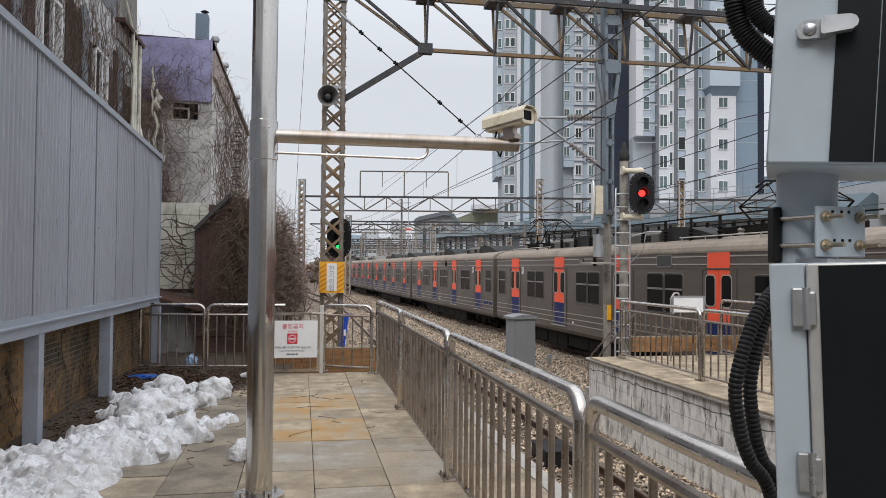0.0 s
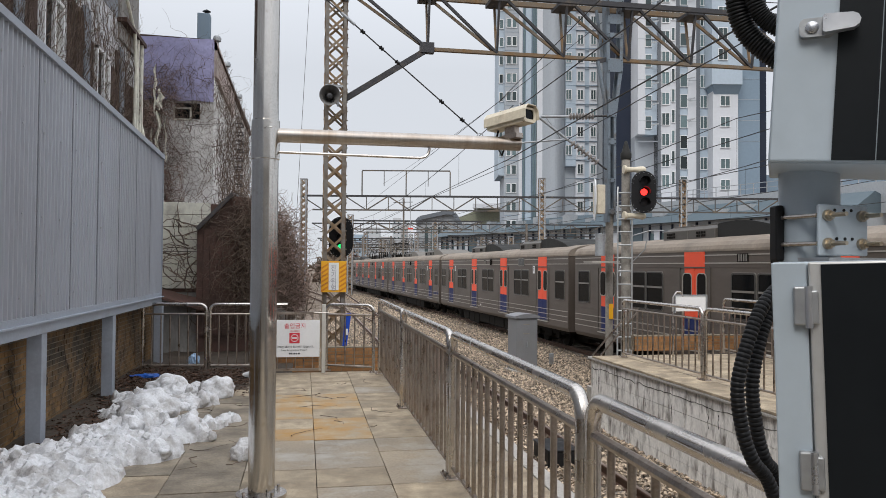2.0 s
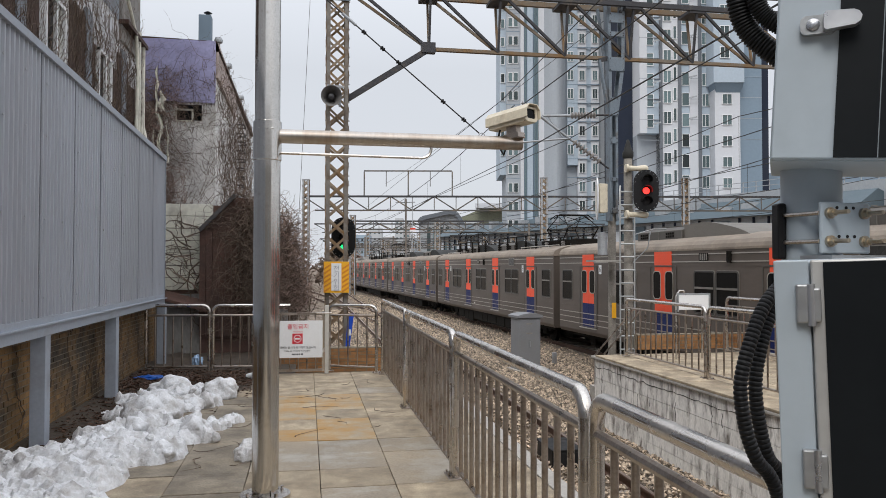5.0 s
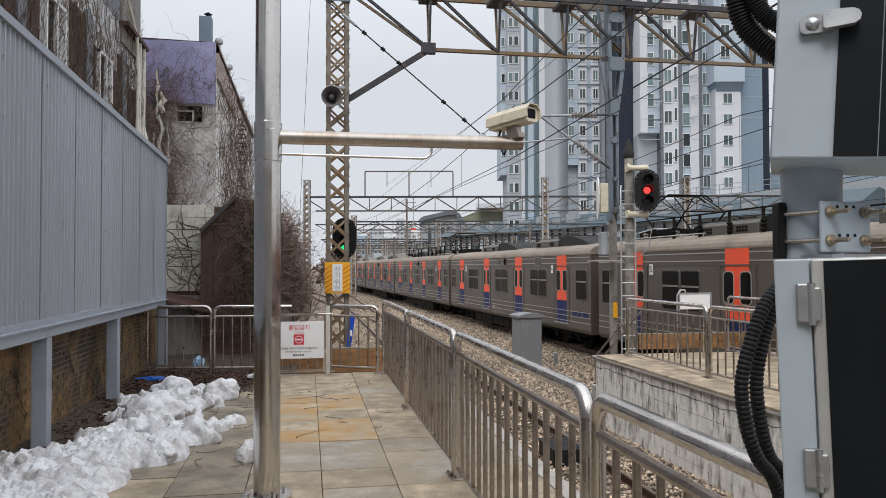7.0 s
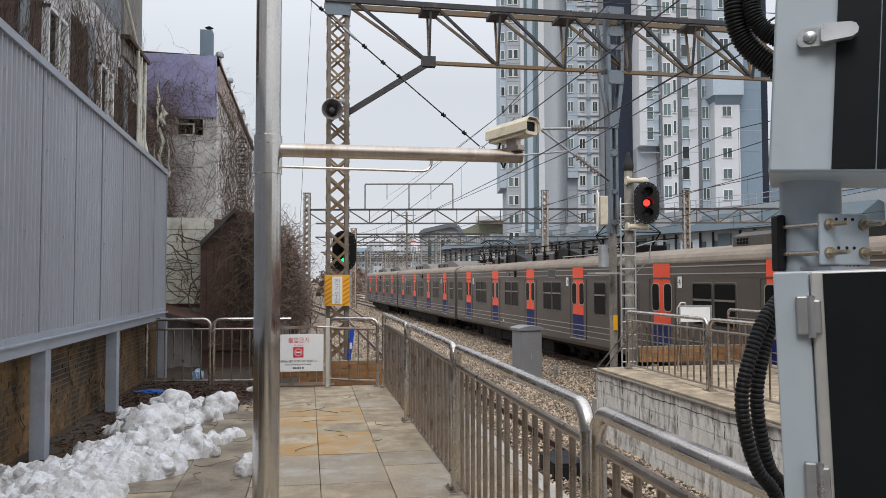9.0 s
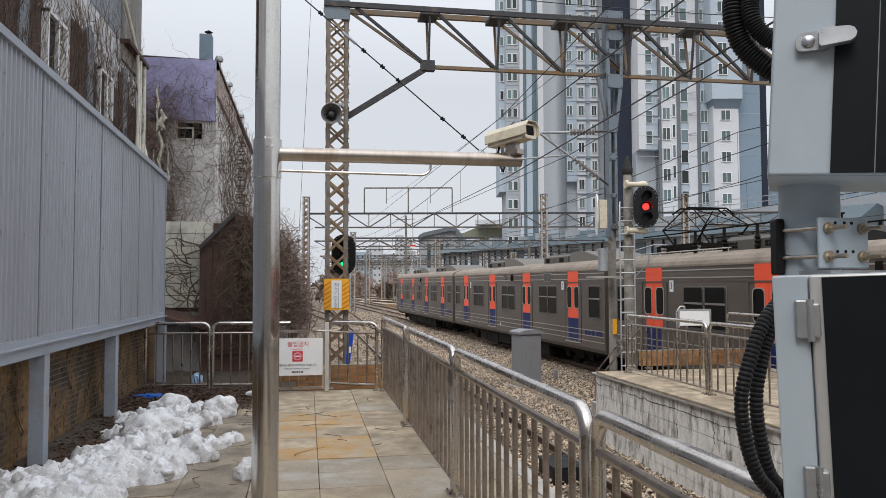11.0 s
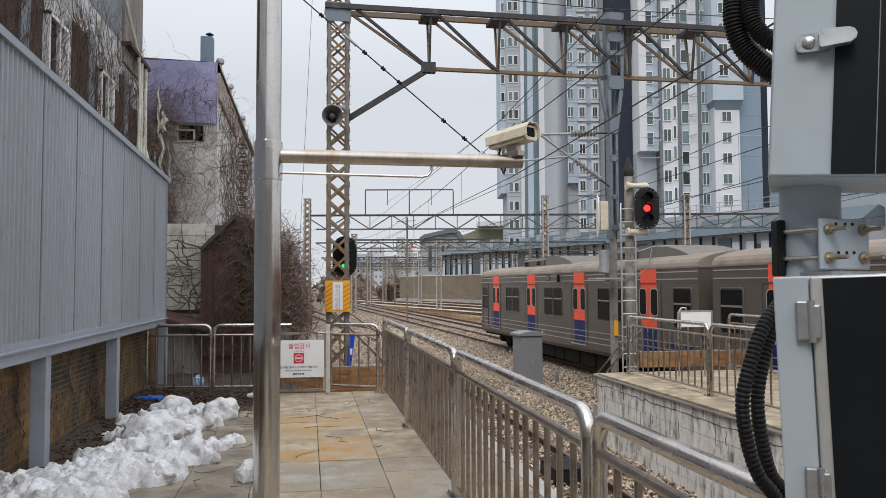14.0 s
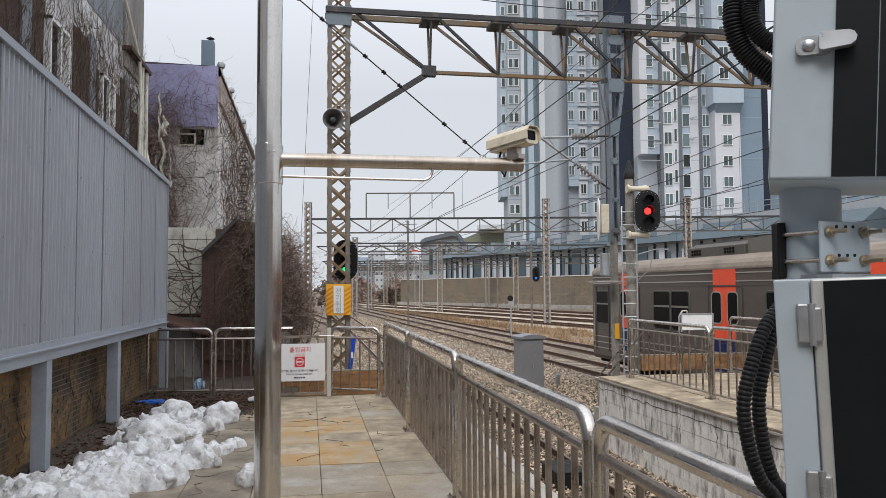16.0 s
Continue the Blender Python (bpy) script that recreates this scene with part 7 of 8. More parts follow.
signal_head("railway_signal", Matrix.Translation((7.855, 16.7, 3.55)) @ Matrix.Rotation(radians(-14), 4, "Z"), 1, "black oval railway signal showing a red light")
signal_head("railway_signal", Matrix.Translation((0.86, 18.6, 2.46)), 2, "black railway signal behind the mast showing green", lens=M_lens_green)
b_sig = bearing_frame(948, 62.0, 0, 2.88)
signal_head("railway_signal", b_sig, 2, "distant black railway signal showing a blue light", h=1.2, w=0.6, lens=M_lens_blue)


M_zinc = mat("bright_zinc_steel", (0.40, 0.415, 0.42), 0.45, 0.5, var=0.15, scale=6, dirt=(0.35, 0.33, 0.3), dirt_amount=0.35, dirt_scale=6)


def make_signal_post():
    e = empty("signal_post", Matrix.Translation((7.56, 17.05, -1.4)), "weathered concrete signal post with ladder and brackets", "post")
    part("shaft", Geo().tube([(0, 0, 0), (0, 0, 5.75)], 0.105, 16, radii=[0.12, 0.10]), M_conc_dark, e)
    part("cap", Geo().lathe([(0.11, 5.75), (0.13, 5.8), (0.13, 5.9), (0.1, 5.95), (0.06, 6.1), (0.03, 6.2), (0.0, 6.22)], n=14), M_acbox, e, "dark insulator cap")
    for z in (5.45, 4.35):
        part("bracket", Geo().lathe([(0.0, -0.13), (0.10, -0.13), (0.10, -0.08), (0.065, -0.05), (0.06, 0.15), (0.085, 0.3), (0.09, 0.36), (0.06, 0.42), (0.0, 0.43)], c=(0.0, -0.16, z + 0.05), axis="x", n=16), M_cream, e, "rounded cream cast bracket")
    for x in (-0.28, 0.08):
        part("ladder_stile", Geo().tube([(x - 0.06, -0.3, 0.3), (x, -0.17, 4.4), (x, -0.17, 5.0), (x + 0.03, -0.12, 5.08)], 0.02, 6), M_zinc, e)
    for k in range(15):
        z = 0.6 + k * 0.31
        d = 0.06 * (1 - z / 4.6)
        part("ladder_rung", Geo().tube([(-0.28 - d, -0.17 - d * 2, z), (0.08 - d, -0.17 - d * 2, z)], 0.02, 6), M_zinc, e, "bright zinc ladder rung")
    g = Geo()
    g.tube([(0.05, 0, 3.9), (0.5, -0.3, 4.05), (0.8, -0.35, 4.05)], 0.015, 6)
    g.tube([(0.05, 0, 3.2), (0.35, -0.3, 3.6), (0.4, -0.35, 4.0)], 0.012, 6)
    part("stay", g, M_galv, e)


make_signal_post()


def make_portal_mast():
    e = empty("catenary_mast", Matrix.Translation((7.42, 18.0, -1.4)), "concrete catenary mast with riveted steel upper legs", "mast")
    def plate(g, pts, y, t=0.02):
        n = len(pts)
        g.add([(x, y, z) for x, z in pts] + [(x, y + t, z) for x, z in pts], [tuple(range(n)), tuple(range(2 * n - 1, n - 1, -1))] + [(i, (i + 1) % n, n + (i + 1) % n, n + i) for i in range(n)])
    part("shaft", Geo().tube([(0.13, 0.02, 0), (0.13, 0.02, 4.6)], 0.1, 14), M_conc_dark, e, "weathered concrete foot shaft")
    for s in (-1, 1):
        g = Geo()
        # narrow lower channel, flared middle, wide upper leg
        for y in (-0.14, 0.12):
            plate(g, [(0.13 + s * 0.11, 4.3), (0.13 + s * 0.045, 4.3), (0.13 + s * 0.045, 6.95), (0.205 + s * 0.13, 8.3), (0.205 + s * 0.155, 10.05), (0.205 + s * 0.235, 10.05), (0.205 + s * 0.215, 8.2), (0.13 + s * 0.11, 6.9)][::s], y)
        part("channel_leg", g, M_mast_steel, e, "blue-grey steel channel")
        part("web", Geo().bar((0.13 + s * 0.10, 0, 4.3), (0.13 + s * 0.10, 0, 6.95), 0.02, 0.22), M_mast_steel, e)
        part("web", Geo().bar((0.13 + s * 0.10, 0, 6.95), (0.205 + s * 0.205, 0, 8.3), 0.02, 0.22), M_mast_steel, e)
        part("web", Geo().bar((0.205 + s * 0.205, 0, 8.3), (0.205 + s * 0.225, 0, 10.05), 0.02, 0.22), M_mast_steel, e)
    for z, w, hh in ((4.5, 0.09, 0.14), (5.3, 0.09, 0.10), (6.25, 0.10, 0.16), (6.95, 0.11, 0.45), (8.08, 0.2, 0.34), (8.95, 0.2, 0.12), (9.3, 0.2, 0.25), (9.85, 0.22, 0.2)):
        cx = 0.13 if z < 7.5 else 0.205
        p = part("batten_plate", Geo().box(cx - w, -0.165, z, cx + w, -0.145, z + hh), M_mast_steel, e, "bolted batten plate")
        g = Geo()
        for x in (cx - w + 0.03, cx + w - 0.03):
            for zz in (0.03, hh - 0.03):
                g.lathe([(0.0, -0.187), (0.012, -0.18), (0.014, -0.165)], c=(x, 0, z + zz), axis="y", n=8)
        tagged(part("rivet", g, M_beam_dark, p), kind="stuff")
    part("knee", Geo().bar((-0.22, -0.05, 8.35), (0.06, -0.05, 6.9), 0.05, 0.12), M_mast_steel, e)
    part("knee", Geo().bar((-0.24, -0.05, 8.34), (0.02, -0.05, 8.42), 0.06, 0.1), M_beam_dark, e)
    part("knee", Geo().bar((-0.2, 0.1, 9.7), (-0.02, 0.1, 8.4), 0.05, 0.1), M_mast_steel, e)
    # white signal back and its cream box
    d = Geo()
    ptsd = [(0.30 * math.cos(t), 0.52 * math.sin(t)) for t in [2 * math.pi * k / 24 for k in range(24)]]
    d.add([(x, -0.02, z) for x, z in ptsd] + [(x, 0.0, z) for x, z in ptsd], [tuple(range(24)), tuple(range(47, 23, -1))] + [(i, (i + 1) % 24, 24 + (i + 1) % 24, 24 + i) for i in range(24)])
    part("signal_back", d, M_white, e, "white oval back of another signal", at=Matrix.Translation((-0.46, -0.5, 4.82)) @ Matrix.Rotation(radians(-105), 4, "Z"))
    part("lamp_box", Geo().box(-0.48, -0.72, 4.47, -0.28, -0.42, 5.17, bevel=0.015), M_cream, e, "cream lamp box")
    part("canister", Geo().lathe([(0.0, 3.45), (0.12, 3.45), (0.12, 3.98), (0.0, 4.0)], c=(-0.33, -0.5, 0), n=18), M_galv, e, "grey cylindrical canister")
    part("platform_plate", Geo().box(-0.62, -0.7, 3.28, 0.1, -0.15, 3.32), M_concrete, e)
    part("notice_plate", Geo().box(0.07, -0.12, 1.88, 0.18, -0.105, 2.26), M_yellow, e, "small yellow notice")
    for p, q, zz in (((-1.72, 6.88), (0.0, 6.97), 0), ((-2.25, 7.2), (0.0, 5.62), 1)):
        a, b = Vector((p[0], -0.1, p[1])), Vector((q[0], -0.1, q[1]))
        part("cantilever_tube", Geo().tube([a, a.lerp(b, 0.42 if not zz else 0.58)], 0.032, 10), M_galv, e)
        part("cantilever_tube", Geo().tube([a.lerp(b, 0.8 if not zz else 0.9), b], 0.025, 8), M_beam_dark, e)
        s0, s1 = (0.42, 0.8) if not zz else (0.58, 0.9)
        pts, rr = [], []
        for k in range(33):
            pts.append(a.lerp(b, s0 + (s1 - s0) * k / 32))
            rr.append(0.025 if k % 4 < 2 else 0.085)
        part("insulator", Geo().tube(pts, 0.05, 12, radii=rr), M_ceramic, e, "ribbed brown-grey insulator")
    part("cantilever_tube", Geo().tube([(-2.35, -0.1, 6.2), (-1.0, -0.1, 6.35)], 0.022, 8), M_galv, e)
    part("cantilever_tube", Geo().tube([(-1.6, -0.1, 6.9), (-1.2, -0.1, 6.35)], 0.016, 8), M_galv, e)


make_portal_mast()


def make_junction_box():
    m = Matrix.Translation((6.55, 22.4, -1.4)) @ Matrix.Rotation(radians(8), 4, "Z")
    e = empty("relay_cabinet", m, "grey metal relay cabinet with a hinged curved lid beside the track", "cabinet")
    part("body", Geo().box(-0.32, -0.33, 0.05, 0.38, 0.33, 1.62, bevel=0.02), M_relay, e)
    lid = Geo().sweep_y([(-0.38, 1.62), (0.44, 1.62), (0.44, 1.69), (0.25, 1.745), (0.03, 1.76), (-0.2, 1.735), (-0.38, 1.685)], -0.38, 0.38)
    part("lid", lid, M_relay, e, "slightly domed pale grey lid")
    part("side_door", Geo().box(-0.28, -0.345, 0.2, 0.34, -0.332, 1.55, bevel=0.006), M_relay, e)
    for z in (1.42, 1.14):
        part("letter_bar", Geo().box(-0.1, -0.350, z, 0.1, -0.3455, z + 0.03), M_conc_dark, e)
    part("handle", Geo().box(0.0, -0.37, 0.75, 0.03, -0.345, 0.92), M_galv, e)
    part("plinth", Geo().box(-0.4, -0.42, -0.1, 0.46, 0.42, 0.05), M_concrete, e)
    p = empty("marker_post", Matrix.Translation((7.9, 23.6, -1.4)), "short grey track marker post", "post")
    part("post", Geo().box(-0.07, -0.05, 0, 0.07, 0.05, 0.38, bevel=0.015), M_galv, p)


M_relay = mat("relay_cabinet_grey", (0.215, 0.222, 0.235), 0.5, 0.1, var=0.1, scale=4, dirt=(0.22, 0.22, 0.22), dirt_amount=0.33)
make_junction_box()


def make_point_box():
    e = empty("point_machine", Matrix.Translation((3.92, 11.5, -1.4)), "black trackside point machine box on sleepers", "point machine")
    part("body", Geo().box(-0.24, -0.4, 0.08, 0.24, 0.4, 0.34, bevel=0.03), M_black, e)
    part("lid", Geo().box(-0.25, -0.42, 0.34, 0.25, 0.42, 0.37, bevel=0.012), M_black, e)
    part("cable", Geo().tube([(0.3, 0, 0.3), (0.6, 0.2, 0.15), (0.9, 0.3, 0.03)], 0.03, 8), M_black, e)
    part("foot", Geo().box(-0.35, -0.3, 0, 0.35, 0.3, 0.1), M_rail, e)


make_point_box()


def make_small_trackside():
    b = empty("track_sign", Matrix.Translation((0.93, 17.0, -1.4)), "narrow blue sign board by the mast", "sign")
    part("board", Geo().add([(-0.09, 0, 1.35), (0.0, 0, 1.33), (0.1, 0, 2.1), (-0.03, 0, 2.1), (-0.09, 0.03, 1.35), (0.0, 0.03, 1.33), (0.1, 0.03, 2.1), (-0.03, 0.03, 2.1)], [(0, 1, 2, 3), (4, 7, 6, 5), (0, 4, 5, 1), (1, 5, 6, 2), (2, 6, 7, 3), (3, 7, 4, 0)]), M_bluesign, b)
    part("post", Geo().tube([(-0.04, 0.05, 0), (-0.04, 0.05, 1.5)], 0.02, 6), M_galv, b)
    part("letter_bar", Geo().box(-0.03, -0.006, 1.62, 0.03, -0.001, 1.76), M_white, b)
    w = empty("white_panel", Matrix.Translation((7.2, 13.5, 0)), "white blank board on a stainless stand", "board")
    part("board", Geo().box(-0.2, -0.02, 0.93, 0.42, 0.02, 1.22, bevel=0.01), M_white, w)
    part("board_frame", Geo().box(-0.23, -0.025, 1.222, 0.45, 0.025, 1.25).box(-0.23, -0.025, 0.90, -0.203, 0.025, 1.222).box(0.423, -0.025, 0.90, 0.45, 0.025, 1.222), M_galv, w, "grey metal board frame")
    part("stand", Geo().tube([(-0.25, 0, 0), (-0.25, 0, 1.2), (-0.18, 0, 1.3), (-0.1, 0, 1.3), (-0.05, 0, 1.2), (-0.05, 0, 0)], 0.02, 8), M_steel, w)
    part("leg", Geo().tube([(0.3, 0.03, 0), (0.3, 0.03, 1.0)], 0.02, 8), M_steel, w)
    s = empty("stair_rail", Matrix.Translation((6.35, 15.3, -1.4)), "bent tube handrail of the steps down to the track", "handrail")
    part("rail", Geo().tube([(-0.1, 0.6, 0), (-0.1, 0.6, 1.2), (0.55, 0.0, 2.25), (0.7, 0.0, 2.3), (0.7, 0.0, 1.4)], 0.022, 8), M_steel_dull, s)
    part("rail", Geo().tube([(0.25, 0.9, 0.2), (0.25, 0.9, 1.2), (0.85, 0.3, 2.2)], 0.022, 8), M_steel_dull, s)
    st = empty("track_steps", Matrix.Translation((6.1, 14.6, -1.4)), "concrete steps down from the platform end", "steps")
    for k in range(6):
        part("step", Geo().box(0, 0.3 * k, 0, 0.9, 0.3 * (k + 1), 1.15 - 0.19 * k), M_concrete, st)
    d = empty("dwarf_signal", bearing_frame(903, 48.0, 0, -1.4), "round black dwarf signal on a thin post", "railway signal", "signals")
    part("post", Geo().tube([(0, 0, 0), (0, 0, 2.3)], 0.05, 8), M_galv, d)
    part("disc", Geo().lathe([(0.0, -0.05), (0.18, -0.05), (0.18, 0.02), (0.0, 0.03)], c=(-0.03, 0, 2.52), axis="y", n=20), M_black, d)
    part("plate", Geo().box(-0.15, -0.06, 2.02, 0.17, -0.02, 2.32), M_galv, d)


make_small_trackside()


# ---------------------------------------------------------------- overhead lines and the far portals
def far_portal(Z, z_top, depth, px0, px1, masts, label, panel, wmast=0.55, heads=()):
    k = Z / 1340
    f = bearing_frame(784, Z, 0, -1.3)
    X = lambda px: (px - 784) * k
    e = empty("catenary_portal", f, label, "catenary portal", "far catenary portals")
    a, b = X(px0), X(px1)
    zt, zb = z_top, z_top - depth
    part("top_chord", Geo().box(a, -0.1, zt - 0.08, b, 0.1, zt + 0.08), M_beam_dark, e)
    part("bottom_chord", Geo().box(a + 1.0, -0.08, zb - 0.06, b - 1.0, 0.08, zb + 0.06), M_beam_far, e)
    n = int((b - a) / panel)
    for i in range(n):
        x0, x1 = a + (b - a) * i / n, a + (b - a) * (i + 1) / n
        part("diagonal", Geo().bar((x0, 0, zt), (x1, 0, zb), 0.08, 0.10) if i % 2 == 0 else Geo().bar((x0, 0, zb), (x1, 0, zt), 0.08, 0.10), M_beam_far, e)
        part("post", Geo().bar((x1, 0, zb), (x1, 0, zt), 0.07, 0.07), M_beam_far, e)
    for px, top in masts:
        lm = lattice_mast("lattice_mast", 0, 0, wmast, 0, top, wmast * 0.95, "rusty distant lattice catenary mast", M_galv, M_lattice, leg=0.11, group="far lattice masts", flat=0.09, cap=True)
        lm.matrix_world = f @ Matrix.Translation((X(px), 0, 0))
    for h0, h1, hz in heads:
        g = Geo()
        for q in (0.0, 0.5, 1.0):
            x = X(h0 + (h1 - h0) * q)
            g.box(x - 0.05, -0.05, zt, x + 0.05, 0.05, zt + hz)
        for q in (0.25, 0.75):
            x = X(h0 + (h1 - h0) * q)
            g.box(x - 0.03, -0.03, zt + hz * 0.4, x + 0.03, 0.03, zt + hz)
        g.box(X(h0), -0.06, zt + hz, X(h1), 0.06, zt + hz + 0.1)
        part("raised_frame", g, M_beam_far, e)
    return e


M_beam_far = mat("far_grey_steel", (0.085, 0.08, 0.075), 0.7, 0.2, var=0.2, scale=1, bump=0, dirt=(0.2, 0.15, 0.1), dirt_amount=0.4, dirt_scale=1)
far_portal(65.0, 9.1, 1.2, 540, 1430, ((545, 10.5), (967, 10.7), (1218, 10.7)), "wide dark truss portal over the tracks", 1.85, heads=((648, 804, 2.15),))
far_portal(98.0, 8.6, 1.1, 560, 1075, ((778, 9.2), (912, 7.0)), "wide truss portal further down the line", 2.0, 0.7)
far_portal(98.3, 7.1, 0.9, 800, 1075, (), "lower truss beam beside the depot", 1.6)
far_portal(140.0, 7.8, 1.2, 575, 860, ((682, 8.2), (735, 9.0)), "distant grey truss portal over the tracks", 2.6, 0.7)
far_portal(190.0, 8.6, 1.3, 590, 800, ((705, 9.5), (640, 9.0)), "distant grey truss portal over the tracks", 3.2, 0.8)
far_portal(250.0, 9.5, 1.6, 600, 780, ((660, 10), (722, 10)), "distant grey truss portal over the tracks", 4.0, 1.0)


far_portal(82.0, 8.0, 0.9, 600, 860, ((628, 8.6),), "grey truss portal beyond the siding", 1.8, 0.6)
far_portal(118.0, 7.4, 1.0, 570, 1000, ((655, 8.4), (745, 8.4), (862, 7.8)), "grey truss portal further down the line", 2.3, 0.6)
far_portal(165.0, 8.2, 1.1, 600, 840, ((620, 9.0), (690, 9.0), (790, 8.5)), "distant grey truss portal over the tracks", 2.8, 0.7)
far_portal(220.0, 9.0, 1.3, 600, 790, ((632, 9.8), (712, 9.8), (768, 9.6)), "distant grey truss portal over the tracks", 3.4, 0.9)


def make_flag_sign():
    e = empty("track_board", bearing_frame(734, 64.0, 0, -1.4), "small red and white board on the far portal", "sign")
    part("board", Geo().box(-0.2, -0.03, 6.15, 0.25, 0.03, 6.45), M_white, e)
    part("stripe", Geo().box(-0.2, -0.05, 6.30, 0.25, -0.031, 6.45), M_red2, e)
    part("stay", Geo().tube([(0, 0, 0), (0, 0, 9.0)], 0.03, 6), M_galv, e)


M_red2 = mat("red_board_paint", (0.6, 0.05, 0.03), 0.5)
make_flag_sign()


def make_poles():
    for px, Z, top, r in ((940, 60.0, 6.6, 0.09), (722, 66.0, 9.1, 0.08), (880, 95, 6.0, 0.08), (700, 120, 8.0, 0.15), (650, 110, 7.5, 0.13)):
        p = empty("line_pole", bearing_frame(px, Z, 0, -1.4), "slim grey steel line pole", "pole", "line poles")
        part("shaft", Geo().tube([(0, 0, 0), (0, 0, top)], r, 10), M_mast_leg, p)
        part("cross_arm", Geo().tube([(-0.9, 0, top - 0.35), (0.8, 0, top - 0.3)], 0.03, 6), M_beam_dark, p)


make_poles()


def make_overhead(origin, heading, z_contact, z_mess, stops, label, r=0.011):
    e = empty("overhead_line", Matrix.Translation(origin) @ Matrix.Rotation(heading, 4, "Z"), label, "overhead wire", "overhead lines")
    g = Geo()
    zig = 0.2
    pts = [((zig if i % 2 else -zig), y, z_contact) for i, y in enumerate(stops)]
    g.tube(pts, r, 5)
    part("contact_wire", g, M_wire, e)
    pts, drops = [], []
    for a, b in zip(stops, stops[1:]):
        for k in range(8):
            t = k / 8
            y = a + (b - a) * t
            z = z_mess - (z_mess - z_contact - 0.35) * 4 * t * (1 - t) * 0.8
            pts.append((0, y, z))
            drops.append((y, z))
    pts.append((0, stops[-1], z_mess))
    part("messenger_wire", Geo().tube(pts, r * 1.1, 5), M_wire, e)
    for y, z in drops[1:26]:
        part("dropper", Geo().tube([(0, y, z), (0, y, z_contact)], r * 0.55, 3), M_wire, e)


stops = [-32, 18, 65, 110, 160, 210, 260]
make_overhead((5.02, 18, 0), radians(1.6), 4.37, 5.75, [0, 47, 92, 142, 192, 242], "overhead contact wire above the near siding", 0.010)
make_overhead(TR @ Vector((1.56, 0, 1.2)), HEAD, 4.35, 5.7, stops, "overhead contact wire above the train", 0.010)
make_overhead(TR @ Vector((5.9, 0, 1.2)), HEAD, 4.35, 5.7, stops, "overhead contact wire above the main line", 0.013)
make_overhead(TR @ Vector((13.2, 0, 1.2)), HEAD, 4.4, 5.8, stops[1:], "overhead contact wire above the far track", 0.013)


def wire(name, pts, r, label, material=None, sag=0.0):
    out = []
    for a, b in zip(pts, pts[1:]):
        a, b = Vector(a), Vector(b)
        for k in range(10):
            t = k / 10
            out.append(a.lerp(b, t) - Vector((0, 0, sag * 4 * t * (1 - t))))
    out.append(Vector(pts[-1]))
    return thing(name, Geo().tube(out, r, 5), material or M_wire, label, "wire", "loose wires")


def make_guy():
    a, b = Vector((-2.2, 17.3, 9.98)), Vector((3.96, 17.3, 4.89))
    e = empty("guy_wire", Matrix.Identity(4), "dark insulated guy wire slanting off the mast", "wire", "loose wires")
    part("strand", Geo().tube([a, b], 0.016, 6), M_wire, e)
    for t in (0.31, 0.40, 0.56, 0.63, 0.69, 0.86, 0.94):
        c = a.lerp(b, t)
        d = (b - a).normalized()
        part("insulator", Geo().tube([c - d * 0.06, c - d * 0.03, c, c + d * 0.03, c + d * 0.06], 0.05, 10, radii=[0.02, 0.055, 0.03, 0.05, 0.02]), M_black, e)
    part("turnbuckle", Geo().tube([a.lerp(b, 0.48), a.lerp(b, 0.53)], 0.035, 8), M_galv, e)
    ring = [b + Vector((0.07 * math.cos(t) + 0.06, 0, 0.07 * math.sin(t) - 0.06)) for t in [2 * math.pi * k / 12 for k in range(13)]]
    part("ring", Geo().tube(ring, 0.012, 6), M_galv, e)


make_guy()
wire("feeder_wire", [(0.6, 17.9, 9.2), (8.0, 17.9, 8.75), (19.5, 17.9, 9.1)], 0.012, "feeder wire along the truss beam", sag=0.12)
wire("feeder_wire", [(-0.22, 17.9, 2.5), (0.14, 17.9, 10.4)], 0.005, "thin upright stay wire beside the lattice mast")
wire("feeder_wire", [(5.21, -8, 5.72), (5.21, 18, 5.755)], 0.012, "messenger wire running back over the siding")
wire("feeder_wire", [(4.67, -8, 4.60), (4.82, 18, 4.36)], 0.012, "contact wire running back over the siding")
wire("feeder_wire", [(4.64, -8, 6.9), (4.66, 18, 5.83), (4.4, 65, 6.4)], 0.009, "slack feeder wire beside the siding")
wire("feeder_wire", [(5.85, -8, 5.29), (6.41, 18, 4.945), (5.0, 65, 5.2)], 0.010, "contact wire crossing from the main line")
wire("feeder_wire", [(9.4, -8, 4.9), (8.47, 18, 4.30), (6.2, 65, 4.6)], 0.009, "contact wire of the middle track")
wire("feeder_wire", [(9.2, -8, 9.4), (8.0, 18, 8.5), (6.6, 65, 8.9)], 0.009, "feeder wire running along the line", sag=0.2)


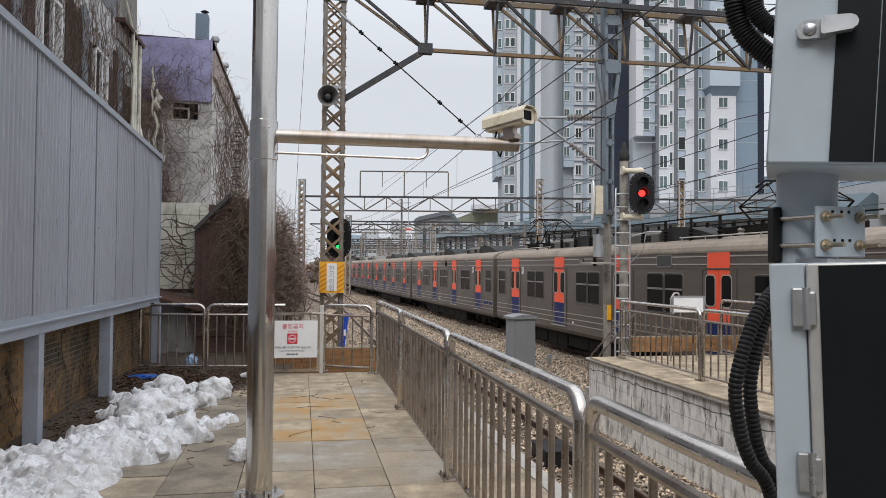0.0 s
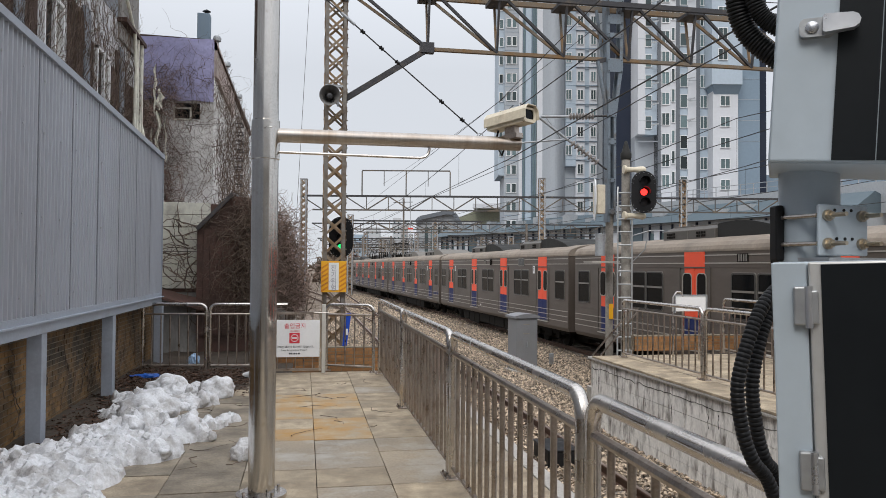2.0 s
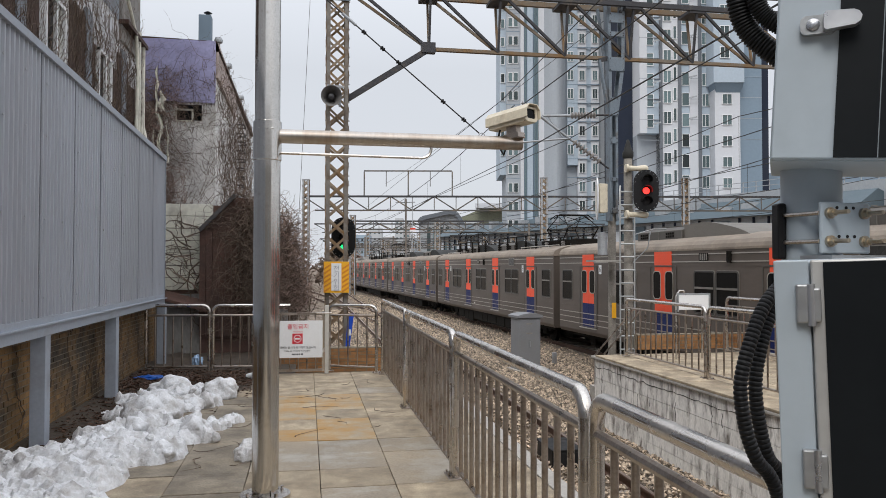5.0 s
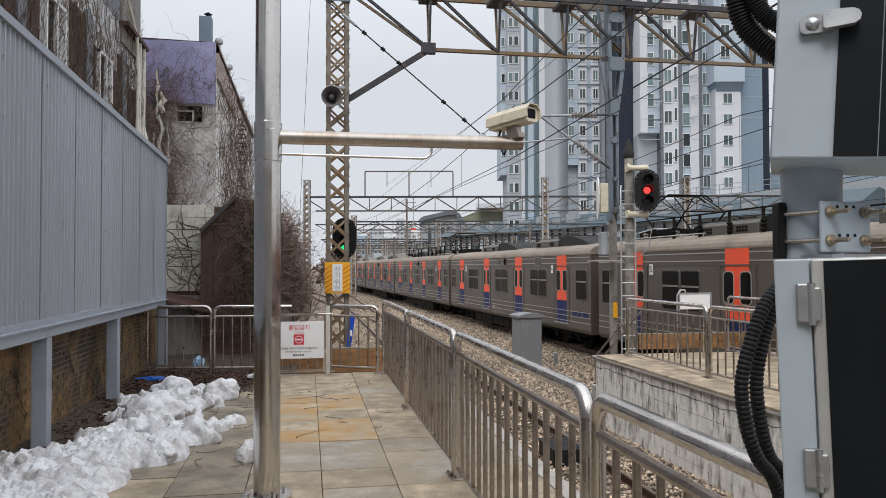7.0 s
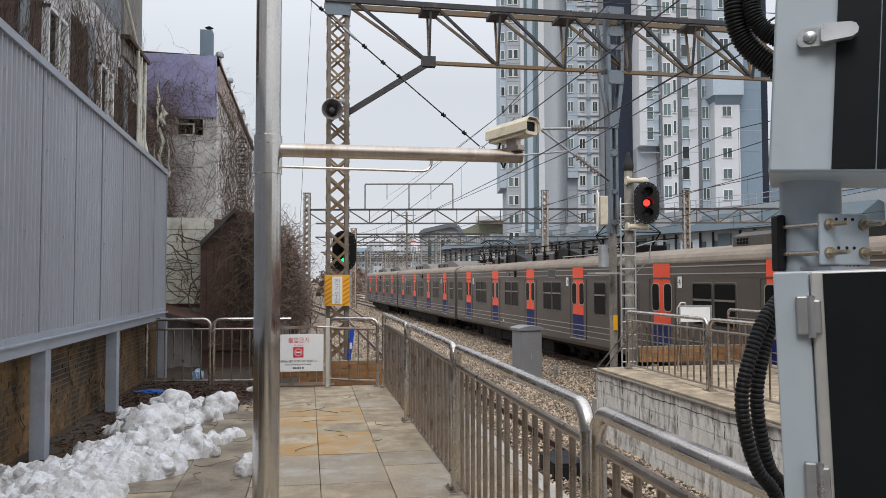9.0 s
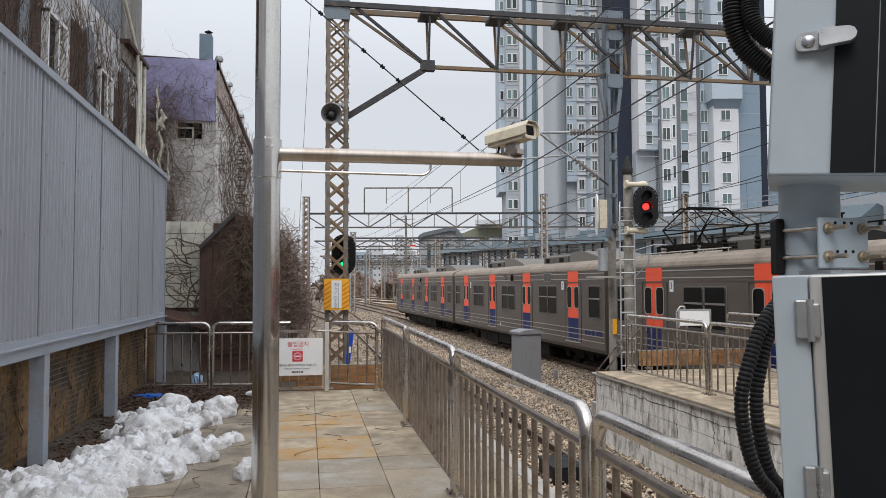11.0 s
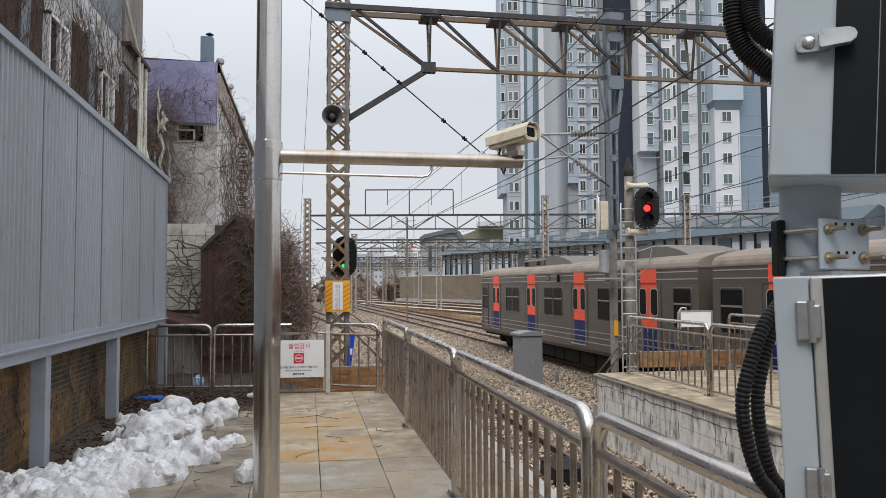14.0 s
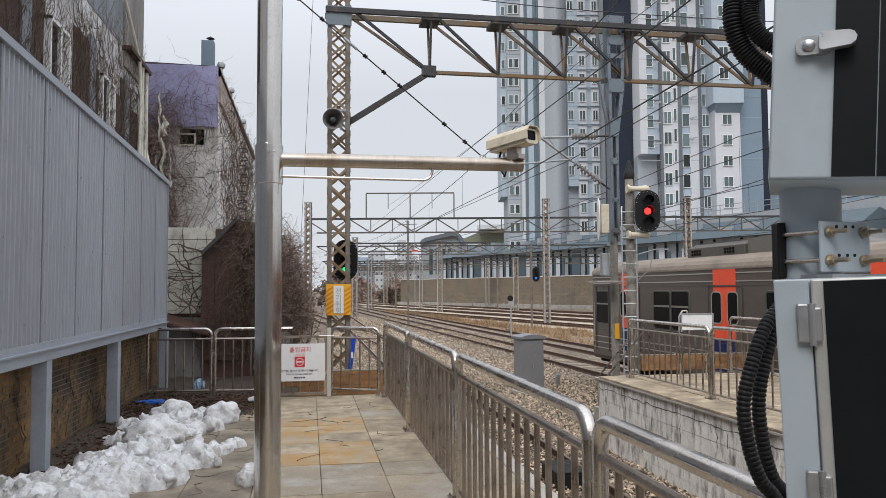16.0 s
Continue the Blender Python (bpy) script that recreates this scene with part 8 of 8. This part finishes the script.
# ---------------------------------------------------------------- ballast, dry grass, far scrub
def scatter_ballast():
    rs = np.random.RandomState(9)
    octa = np.array([(1, 0, 0), (-1, 0, 0), (0, 1, 0), (0, -1, 0), (0, 0, 1), (0, 0, -1)], float)
    tri = np.array([(0, 2, 4), (2, 1, 4), (1, 3, 4), (3, 0, 4), (2, 0, 5), (1, 2, 5), (3, 1, 5), (0, 3, 5)])
    V, F = [], []
    n = 0
    P = []
    for count, x0, x1, y0, y1 in ((20000, 2.05, 5.7, 3, 16), (24000, 1.8, 9.6, 14.8, 30), (18000, 1.0, 10.5, 30, 55), (9000, 15.2, 17.8, 20, 60), (16000, 4.0, 16.5, 42, 85)):
        P.append(np.stack([rs.uniform(x0, x1, count), y0 + (y1 - y0) * rs.uniform(0, 1, count) ** 1.2], 1))
    P = np.concatenate(P)
    for x, y in P:
        s = rs.uniform(0.017, 0.045) * (1 + max(0, y - 25) * 0.012)
        q = octa * (s * rs.uniform(0.6, 1.25, (6, 1)))
        a = rs.uniform(0, 6.28)
        c, d = math.cos(a), math.sin(a)
        t = rs.uniform(-0.6, 0.6)
        qx, qy, qz = q[:, 0] * c - q[:, 1] * d, q[:, 0] * d + q[:, 1] * c, q[:, 2] * 0.75 + q[:, 0] * t
        # the bed stands a little higher around the sleepers
        near = 3.70
        train = 10.4 - 0.048 * y + 1.56
        if min(abs(abs(x - near) - 0.75), abs(abs(x - train) - 0.75)) < 0.13 or abs(x - train) < 1.9 and (x * 37.7 + y * 11.3) % 1 < 0.6:
            continue
        hump = 0.13 * max(0, 1 - max(0, abs(x - near) - 1.0) / 0.7) + 0.13 * max(0, 1 - max(0, abs(x - train) - 1.1) / 0.8)
        z = -1.395 + hump * rs.uniform(0.2, 1) + 0.02
        V.append(np.stack([qx + x, qy + y, qz + z], 1))
        F.append(tri + n)
        n += 6
    me = bpy.data.meshes.new("ballast_stones")
    me.from_pydata(np.concatenate(V).tolist(), [], np.concatenate(F).tolist())
    me.materials.append(M_ballast)
    tagged(new("ballast_stones", me), "loose grey-brown ballast stones round the tracks", "ballast", kind="stuff")


scatter_ballast()


def scatter_grass():
    rs = np.random.RandomState(19)
    V, F = [], []
    n = 0
    inv = TR
    for i in range(30000):
        s = 24 + 80 * rs.rand() ** 1.3
        p = 6.1 + (11.0 - 0.149 * (s - 54) - 5.9) * rs.rand()
        if noise.noise(Vector((p * 0.45, s * 0.22, 0))) < -0.05 and rs.rand() < 0.85:
            continue
        w = inv @ Vector((p, s, 0))
        z = ground_z(w.x, w.y)
        h = 0.06 + 0.5 * rs.rand() ** 2
        a, l = rs.uniform(0, 6.28), rs.uniform(0.05, 0.45)
        ww = 0.009 + s * 0.0003
        V.append([(w.x - ww * math.cos(a), w.y - ww * math.sin(a), z), (w.x + ww * math.cos(a), w.y + ww * math.sin(a), z), (w.x + l * math.cos(a * 3), w.y + l * math.sin(a * 3), z + h)])
        F.append((n, n + 1, n + 2))
        n += 3
    me = bpy.data.meshes.new("dry_grass")
    me.from_pydata([v for q in V for v in q], [], F)
    me.materials.append(M_grass)
    tagged(new("dry_grass", me), "strip of dead straw-coloured grass between tracks", "grass", kind="stuff")
    # the earth strip the grass grows from
    g = Geo()
    ys = [16 + 3.0 * i for i in range(28)]
    def q(p, s):
        w = inv @ Vector((p, s, 0))
        return (w.x, w.y, ground_z(w.x, w.y) + 0.05)
    vs = [q(6.3 + f * (4.9 - 0.149 * (s - 54)) + 0.5 * noise.noise(Vector((f * 3, s * 0.3, 0))), s) for s in ys for f in (0, 0.5, 1.0)]
    g.add(vs, [(j * 3 + i, j * 3 + i + 1, (j + 1) * 3 + i + 1, (j + 1) * 3 + i) for j in range(len(ys) - 1) for i in range(2)])
    structure("ground_verge", g, M_verge, "straw-brown earth verge between the tracks", "ground")


M_verge = mat("straw_brown_earth", (0.235, 0.16, 0.10), 0.95, var=0.4, scale=1.5, fine=12, bump=0.6, dirt=(0.15, 0.11, 0.07), dirt_amount=0.45, dirt_scale=0.6)
scatter_grass()


def make_scrub():
    rnd = random.Random(91)
    for px, Z, w, h, m, lab in ((690, 150, 5.0, 2.6, M_vine, "dark bare distant shrub"), (615, 160, 9, 6.0, M_vine_pale, "bare brown distant scrub"), (640, 170, 8, 5.0, M_vine_pale, "bare brown distant scrub"), (700, 175, 9, 5.0, M_vine_pale, "bare brown distant scrub"), (590, 120, 6, 5, M_vine, "bare brown distant scrub")):
        e = empty("shrub", bearing_frame(px, Z, 0, -1.0), lab, "shrub", "distant shrubs")
        part("trunk", Geo().tube([(0, 0, -0.3), (0.1, 0, h * 0.5)], 0.15, 6), M_vine, e)
        g = Geo()
        for i in range(700):
            a, b, r = rnd.uniform(0, 6.28), rnd.uniform(0, 1.5), rnd.uniform(0.2, 1.0) ** 0.5
            c = Vector((r * w / 2 * math.cos(a) * math.cos(b), r * w / 2 * math.sin(a) * math.cos(b), 0.3 + r * h * math.sin(b)))
            s = rnd.uniform(0.15, 0.45)
            d = [Vector((rnd.gauss(0, s), rnd.gauss(0, s), rnd.gauss(0, s))) for _ in range(3)]
            g.add([c + d[0], c + d[1], c + d[2]], [(0, 1, 2)])
        tagged(part("crown", g, m, e), kind="stuff")


make_scrub()

def motions():
    # the ninth joint, 34 m along at the start, slows as the train rolls in
    rolled = [(0.0, 34.02), (0.5, 26.42), (1.0, 19.02), (1.5, 11.78), (2.0, 4.72), (2.5, -2.20), (3.0, -8.96), (3.5, -15.59), (4.0, -22.08),
              (4.8, -32.21), (5.6, -42.04), (6.5, -52.74), (7.0, -58.53), (7.5, -64.21), (8.0, -69.78), (8.5, -75.24), (9.0, -80.59),
              (9.8, -88.89), (10.6, -96.89), (11.5, -105.47), (12.0, -110.04), (12.5, -114.45), (13.0, -118.70), (13.5, -122.78),
              (14.0, -126.67), (14.5, -130.37), (15.0, -133.86), (15.5, -137.13), (16.0, -140.16)]
    for i, c in enumerate(cars):
        # car 9 lies before the joint, car 8 behind it
        offset = 20.55 * (8 - (i + 1)) + 10.275
        walk(c, [(t, TR @ Matrix.Translation((1.56, s + offset, 0))) for t, s in rolled])


motions()
